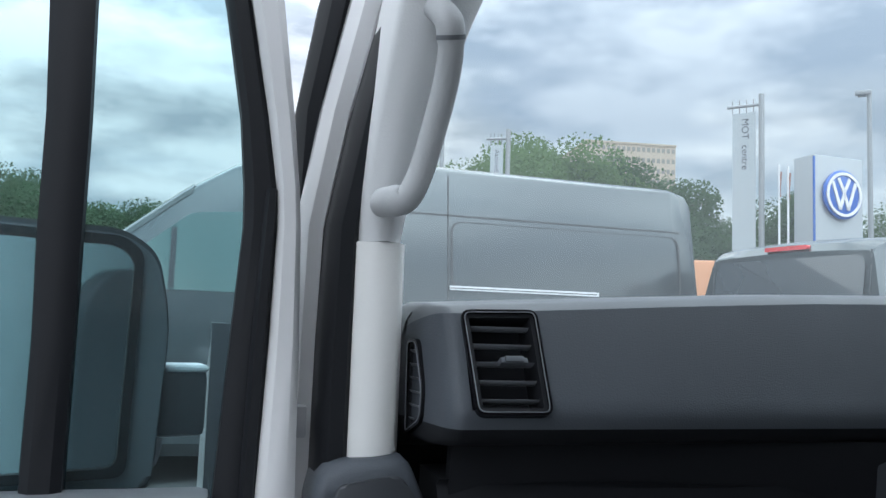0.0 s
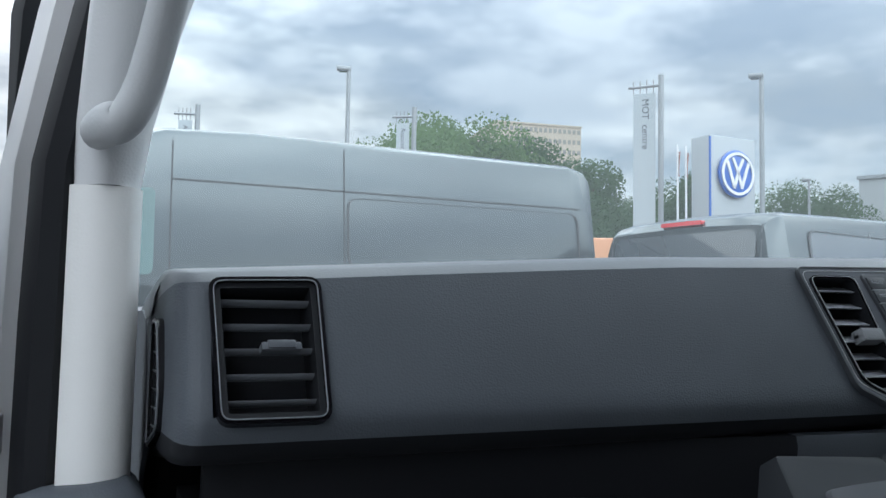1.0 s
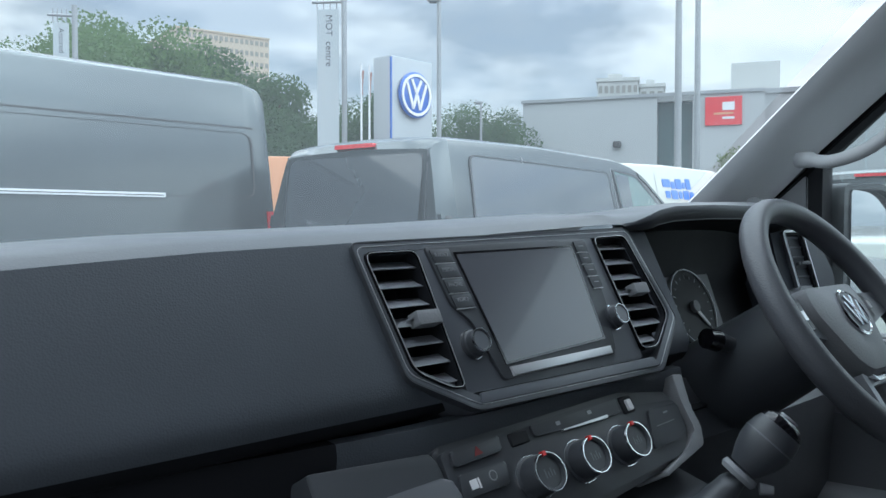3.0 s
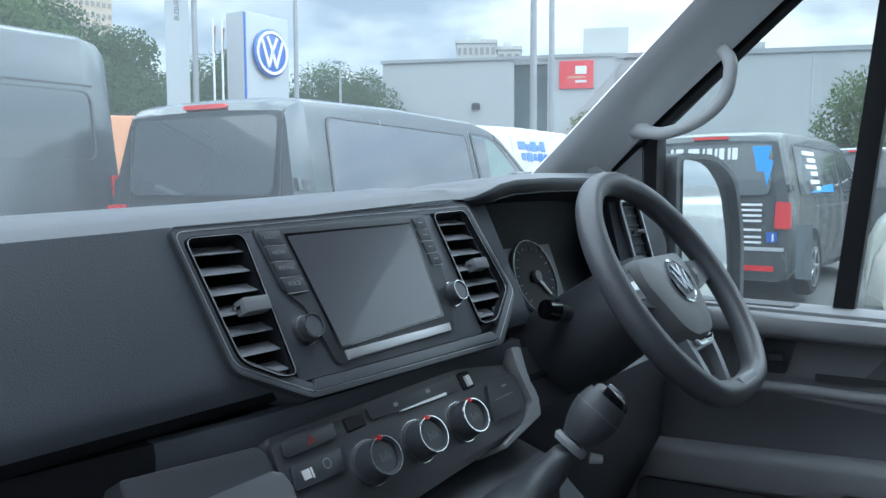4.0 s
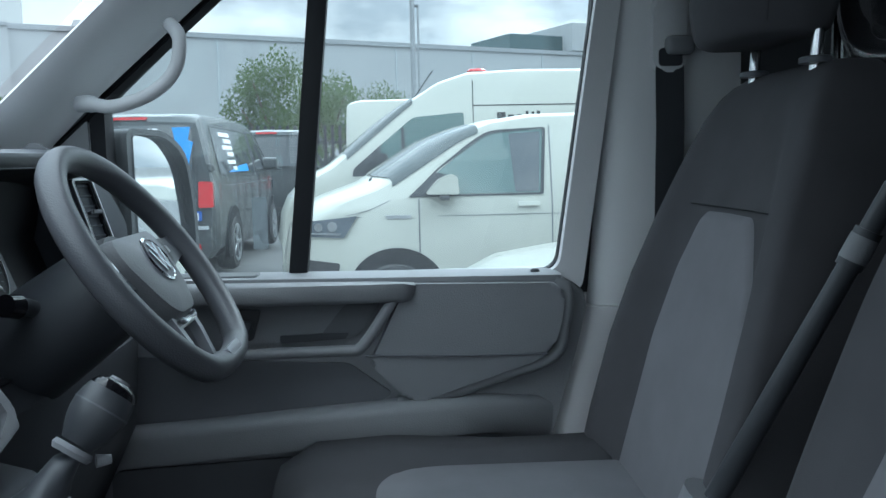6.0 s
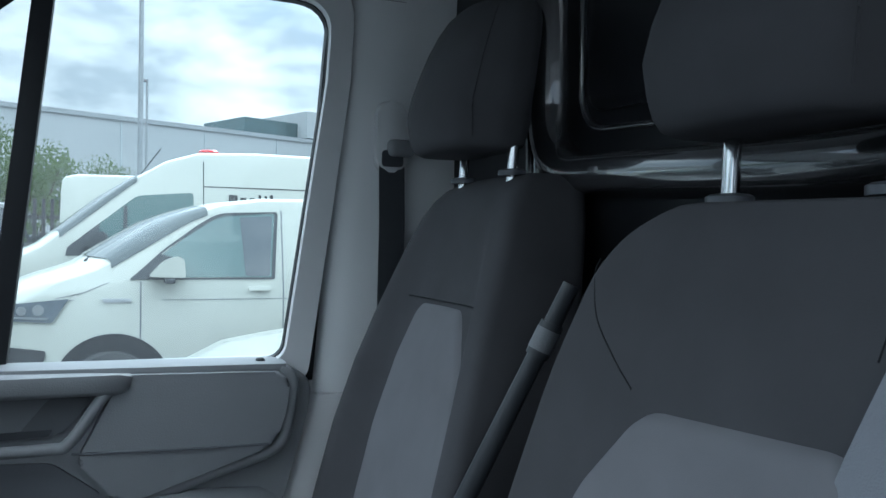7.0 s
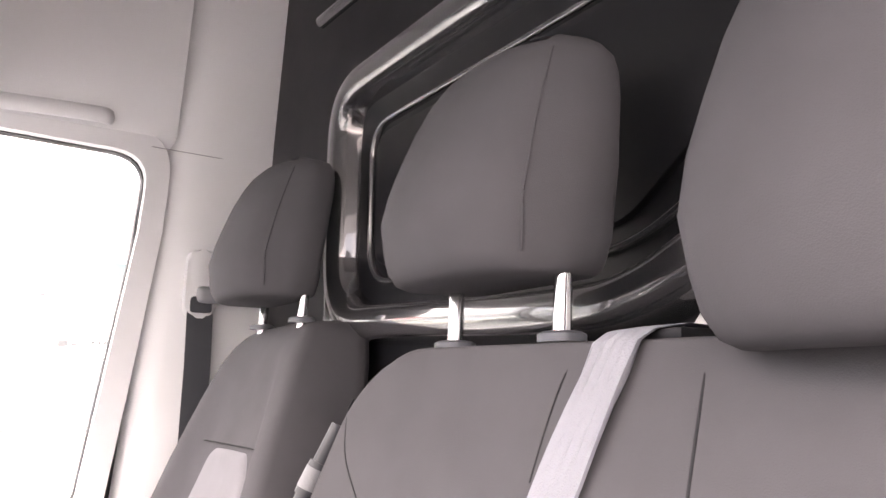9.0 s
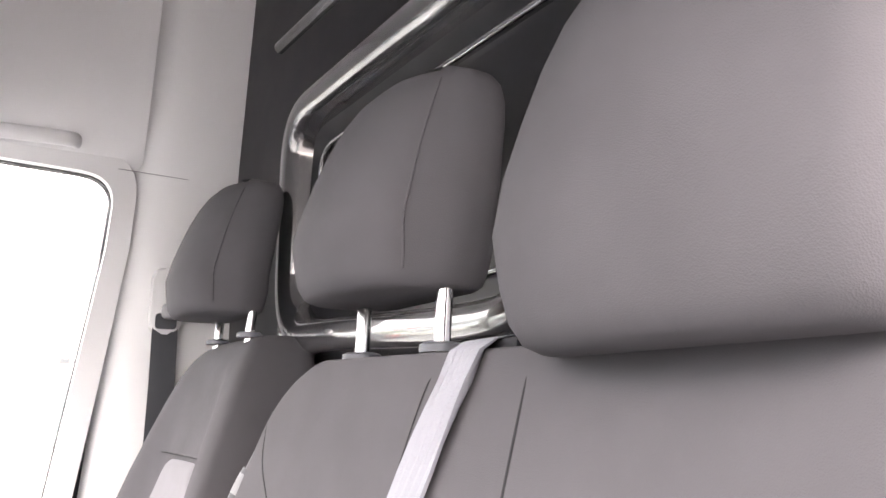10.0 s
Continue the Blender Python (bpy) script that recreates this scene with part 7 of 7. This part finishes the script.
def headrest(parent, cx, y, z0, z1, width, posts, post_low, post_y, depth=0.112, lean=0.045, ridge=0.70):
    """A padded block with a front face, soft vertical edges and flat flanks, narrower and leaning back at its top."""
    rows_, edges = [], []
    for u, w, df, db in ((0.0, 0.84, 0.020, 0.010), (0.020, 0.89, 0.011, 0.005), (0.07, 0.93, 0.005, 0.003), (0.15, 0.965, 0.002, 0.0), (0.28, 1.0, 0.0, 0.0), (0.42, 0.995, 0.0, 0.0), (0.56, 0.95, 0.001, 0.0),
                         (0.70, 0.91, 0.004, 0.0), (0.82, 0.86, 0.009, 0.001), (0.90, 0.80, 0.015, 0.004), (0.955, 0.71, 0.023, 0.009), (0.985, 0.56, 0.033, 0.018), (1.0, 0.30, 0.045, 0.032)):
        back = lean * max(0.0, u - 0.30) / 0.70
        h, yf, yb, z = width / 2 * w, y - df - back, y - depth + db - back * 0.7, z0 + (z1 - z0) * u
        bow = 0.010 * w
        poly = [(cx - h * ridge, yf - 0.010), (cx - h * 0.3, yf + bow * 0.7), (cx + h * 0.15, yf + bow), (cx + h * 0.5, yf + bow * 0.8), (cx + h, yf - 0.004), (cx + h * 0.97, yb), (cx - h * 0.97, yb), (cx - h, yb + 0.04)]
        r = min(0.024, h * 0.6)
        rows_.append([(p, q, z) for p, q in rounded(poly, [r * 0.8, 0.03, 0.03, 0.03, r, r * 1.2, r, 0.03], 5)])
        if 0.06 < u < 0.93:
            edges.append((cx - h * (ridge + (1 - ridge) * 0.3) - 0.0002, yf - 0.010 - (yf - 0.010 - yb - 0.04) * 0.3, z))
    h = part("headrest", loft(rows_), M_FABRIC, parent, "padded fabric headrest", smooth=75)
    part("seam", tube(smooth_path(edges, 3), 0.0012, 6), M_FABRIC, h)
    for x in posts:
        part("post", tube([(x, post_y, z0 + 0.012), (x, post_y + 0.004, post_low - 0.02)], 0.0072, 14), M_CHROME, h)
        part("post_collar", lathe([(0.019, -0.006), (0.019, 0.000), (0.015, 0.002), (0.008, 0.003)], 20), M_PANEL, h, m=Matrix.Translation((x, post_y + 0.003, post_low)))
    return h


def driver_seat():
    s = thing("front_seat", "dark grey fabric driver's seat with a lighter centre panel", "seat")

    def plane(z):
        return -0.912 + 0.25 * (1.60 - z)
    rows_ = []
    for z, hw, b, top in ((0.95, 0.245, 0.046, 0), (1.10, 0.252, 0.048, 0), (1.22, 0.250, 0.046, 0), (1.32, 0.236, 0.040, 0), (1.40, 0.215, 0.032, 0), (1.46, 0.197, 0.024, 0), (1.51, 0.182, 0.016, 0),
                          (1.55, 0.166, 0.009, 0), (1.578, 0.152, 0.003, 0.004), (1.594, 0.138, 0.0, 0.012), (1.604, 0.120, 0.0, 0.024), (1.609, 0.095, 0.0, 0.042)):
        f = plane(z) - top
        back = f - 0.118 + top * 1.4
        poly = [(0.5 - hw, f + b - 0.004), (0.5 - hw + 0.035, f + b), (0.5 - hw + 0.085, f), (0.5, f - 0.004), (0.5 + hw - 0.085, f), (0.5 + hw - 0.035, f + b), (0.5 + hw, f + b - 0.004), (0.5 + hw * 0.96, back), (0.5 - hw * 0.96, back)]
        rows_.append([(p, q, z) for p, q in rounded(poly, [0.018, 0.03, 0.03, 0.05, 0.03, 0.03, 0.018, 0.03, 0.03], 4)])
    part("backrest", loft(rows_), M_FABRIC, s, smooth=70)
    ins = rounded([(0.340, 1.0), (0.660, 1.0), (0.655, 1.235), (0.628, 1.345), (0.588, 1.415), (0.575, 1.428), (0.425, 1.428), (0.412, 1.415), (0.372, 1.345), (0.345, 1.235)], 0.012, 3)
    cushion(ins, lambda x, z: plane(z) + 0.0015 + 1.1 * max(0.0, abs(x - 0.5) - 0.105) ** 2, 0.02, 0.004, "centre_panel", M_INSERT, s, "lighter grey fabric panel")
    part("seam", tube(smooth_path([(0.372, plane(1.43) + 0.004, 1.432), (0.44, plane(1.43) + 0.0005, 1.432), (0.56, plane(1.43) + 0.0005, 1.432), (0.628, plane(1.43) + 0.004, 1.432)], 4), 0.0012, 6), M_SEAL, s)
    headrest(s, 0.50, -0.846, 1.640, 1.858, 0.225, (0.410, 0.578), 1.610, -0.936)
    seat = []
    for y, z, w in ((-0.80, 1.0, 0.25), (-0.74, 1.05, 0.255), (-0.60, 1.045, 0.26), (-0.42, 1.055, 0.265), (-0.30, 1.05, 0.26), (-0.245, 1.02, 0.24), (-0.235, 0.97, 0.22)):
        seat.append([(0.5 - w, y, z - 0.09), (0.5 - w - 0.006, y, z - 0.03), (0.5 - w + 0.02, y, z + 0.008), (0.5 - w + 0.08, y, z + 0.005), (0.5 - 0.14, y, z - 0.02), (0.5 + 0.14, y, z - 0.02), (0.5 + w - 0.08, y, z + 0.005), (0.5 + w - 0.02, y, z + 0.008), (0.5 + w + 0.006, y, z - 0.03), (0.5 + w, y, z - 0.09)])
    part("seat_cushion", loft(seat), M_FABRIC, s, smooth=60)
    part("cushion_panel", prism(rounded([(0.345, -0.78), (0.655, -0.78), (0.660, -0.44), (0.60, -0.40), (0.40, -0.40), (0.340, -0.44)], [0.02, 0.02, 0.04, 0.05, 0.05, 0.04], 5), 1.0, 1.041, 0.008, 3), M_INSERT, s, "lighter grey fabric panel")
    part("seat_base", box(0.27, 0.73, -0.78, -0.28, 0.68, 0.93, 0.02, 2), M_BLACK, s)
    return s


driver_seat()


def bench():
    s = thing("passenger_bench", "dark grey fabric double passenger bench with lighter centre panels", "seat")

    def plane(x, z):
        return -0.862 + 0.28 * max(0.0, 1.545 - z)
    back = rounded([(0.14, 0.95), (0.122, 1.24), (0.098, 1.40), (0.066, 1.492), (0.028, 1.526), (-0.03, 1.548), (-0.377, 1.541), (-0.74, 1.534), (-0.80, 1.44), (-0.82, 1.2), (-0.82, 0.95)], [0.03, 0.06, 0.04, 0.04, 0.03, 0.02, 0.002, 0.06, 0.06, 0.05, 0.03], 4)
    cushion(back, plane, 0.12, 0.0, "backrest", M_FABRIC, s, shrink=0.030)

    def crease(name, pts, r):
        part(name, tube(smooth_path([(x, plane(x, z) + o, z) for x, z, o in pts], 4), r, 8), M_SEAL, s)
    crease("piping", [(-0.379, 1.0, 0.0), (-0.380, 1.2, 0.0), (-0.379, 1.40, 0.0), (-0.378, 1.50, 0.0), (-0.377, 1.526, -0.003), (-0.376, 1.540, -0.014)], 0.0011)
    crease("seam", [(0.066, 1.500, -0.006), (0.061, 1.487, -0.001), (0.040, 1.45, 0.0), (0.0, 1.42, 0.0), (-0.034, 1.40, 0.0)], 0.0009)
    crease("seam", [(-0.266, 1.533, -0.006), (-0.260, 1.520, 0.0), (-0.252, 1.49, 0.0), (-0.246, 1.45, 0.0)], 0.0008)
    for x0, x1 in ((-0.27, 0.022), (-0.70, -0.46)):
        ins = rounded([(x0, 1.0), (x1, 1.0), (x1, 1.24), (x1 - 0.02, 1.32), (x1 - 0.08, 1.392), (x0 + 0.02, 1.402), (x0, 1.34), (x0, 1.24)], 0.02, 4)
        cushion(ins, lambda x, z: plane(x, z) + 0.008, 0.02, 0.004, "centre_panel", M_INSERT, s, "lighter grey fabric panel")
    headrest(s, -0.120, -0.832, 1.598, 1.812, 0.220, (-0.052, -0.204), 1.552, -0.902)
    headrest(s, -0.512, -0.812, 1.530, 1.775, 0.250, (-0.445, -0.605), 1.540, -0.885, ridge=0.9)
    part("bench_cushion", loft([[(-0.82, y, z - 0.1), (-0.82, y, z), (-0.6, y, z - 0.01), (-0.36, y, z), (-0.1, y, z - 0.01), (0.19, y, z), (0.19, y, z - 0.1)] for y, z in ((-0.78, 1.0), (-0.7, 1.05), (-0.5, 1.045), (-0.3, 1.05), (-0.24, 1.0))]), M_FABRIC, s, smooth=60)
    part("bench_base", box(-0.80, 0.17, -0.76, -0.28, 0.68, 0.95, 0.02, 2), M_BLACK, s)
    belt = thing("middle_seat_belt", "pale grey seat belt over the bench backrest", "seat belt")
    rows = []
    for x, z, o in ((-0.325, 1.549, -0.06), (-0.320, 1.551, -0.03), (-0.313, 1.547, -0.008), (-0.309, 1.540, 0.0), (-0.305, 1.52, 0.001), (-0.298, 1.50, 0.001), (-0.291, 1.48, 0.001), (-0.284, 1.46, 0.001), (-0.275, 1.43, 0.0015), (-0.267, 1.40, 0.002), (-0.250, 1.32, 0.003), (-0.230, 1.2, 0.004), (-0.22, 1.08, 0.02)):
        fold = 0.0026 * max(0.0, min(1.0, (z - 1.42) / 0.10, (1.556 - z) / 0.03))
        across = [-0.0215 + 0.043 * q / 16 for q in range(17)]
        front = [(x + a * (1 - 2.5 * fold * 10), plane(0, z) + 0.007 + o + fold * math.sin(a * 620 + z * 35) + 0.5 * fold * math.sin(a * 1150 + 2), z - 0.25 * fold * math.cos(a * 620)) for a in across]
        back = [(p, y - 0.003, h) for p, y, h in reversed(front)]
        rows.append(front + back)
    part("webbing", loft(rows), M_BELT, belt, smooth=60)
    part("outlet_slot", box(-0.350, -0.292, -0.905, -0.868, 1.5385, 1.5475, 0.003, 2), M_SEAL, belt, "dark belt outlet")
    st = thing("belt_stalk", "dark seat belt strap with a clasp between the seats", "seat belt")
    a, b = Vector((0.185, -0.895, 1.470)), Vector((0.255, -0.76, 1.150))
    part("strap", tube([a, a.lerp(b, 0.3), a.lerp(b, 0.6), b], [0.010, 0.0108, 0.0118, 0.0125], 14, 0.75, (1, 0, 0)), M_BLACK, st)
    part("clasp", tube([a.lerp(b, 0.13), a.lerp(b, 0.24)], 0.0132, 14, 0.8, (1, 0, 0)), M_BLACK, st)
    part("clasp_plate", tube([a.lerp(b, 0.15), a.lerp(b, 0.22)], 0.0139, 14, 0.78, (1, 0, 0)), M_DOORPAD, st)
    part("strap_foot", tube([b, b + Vector((0.01, 0.02, -0.05))], [0.034, 0.030], 14), M_DOORPAD, st)


bench()
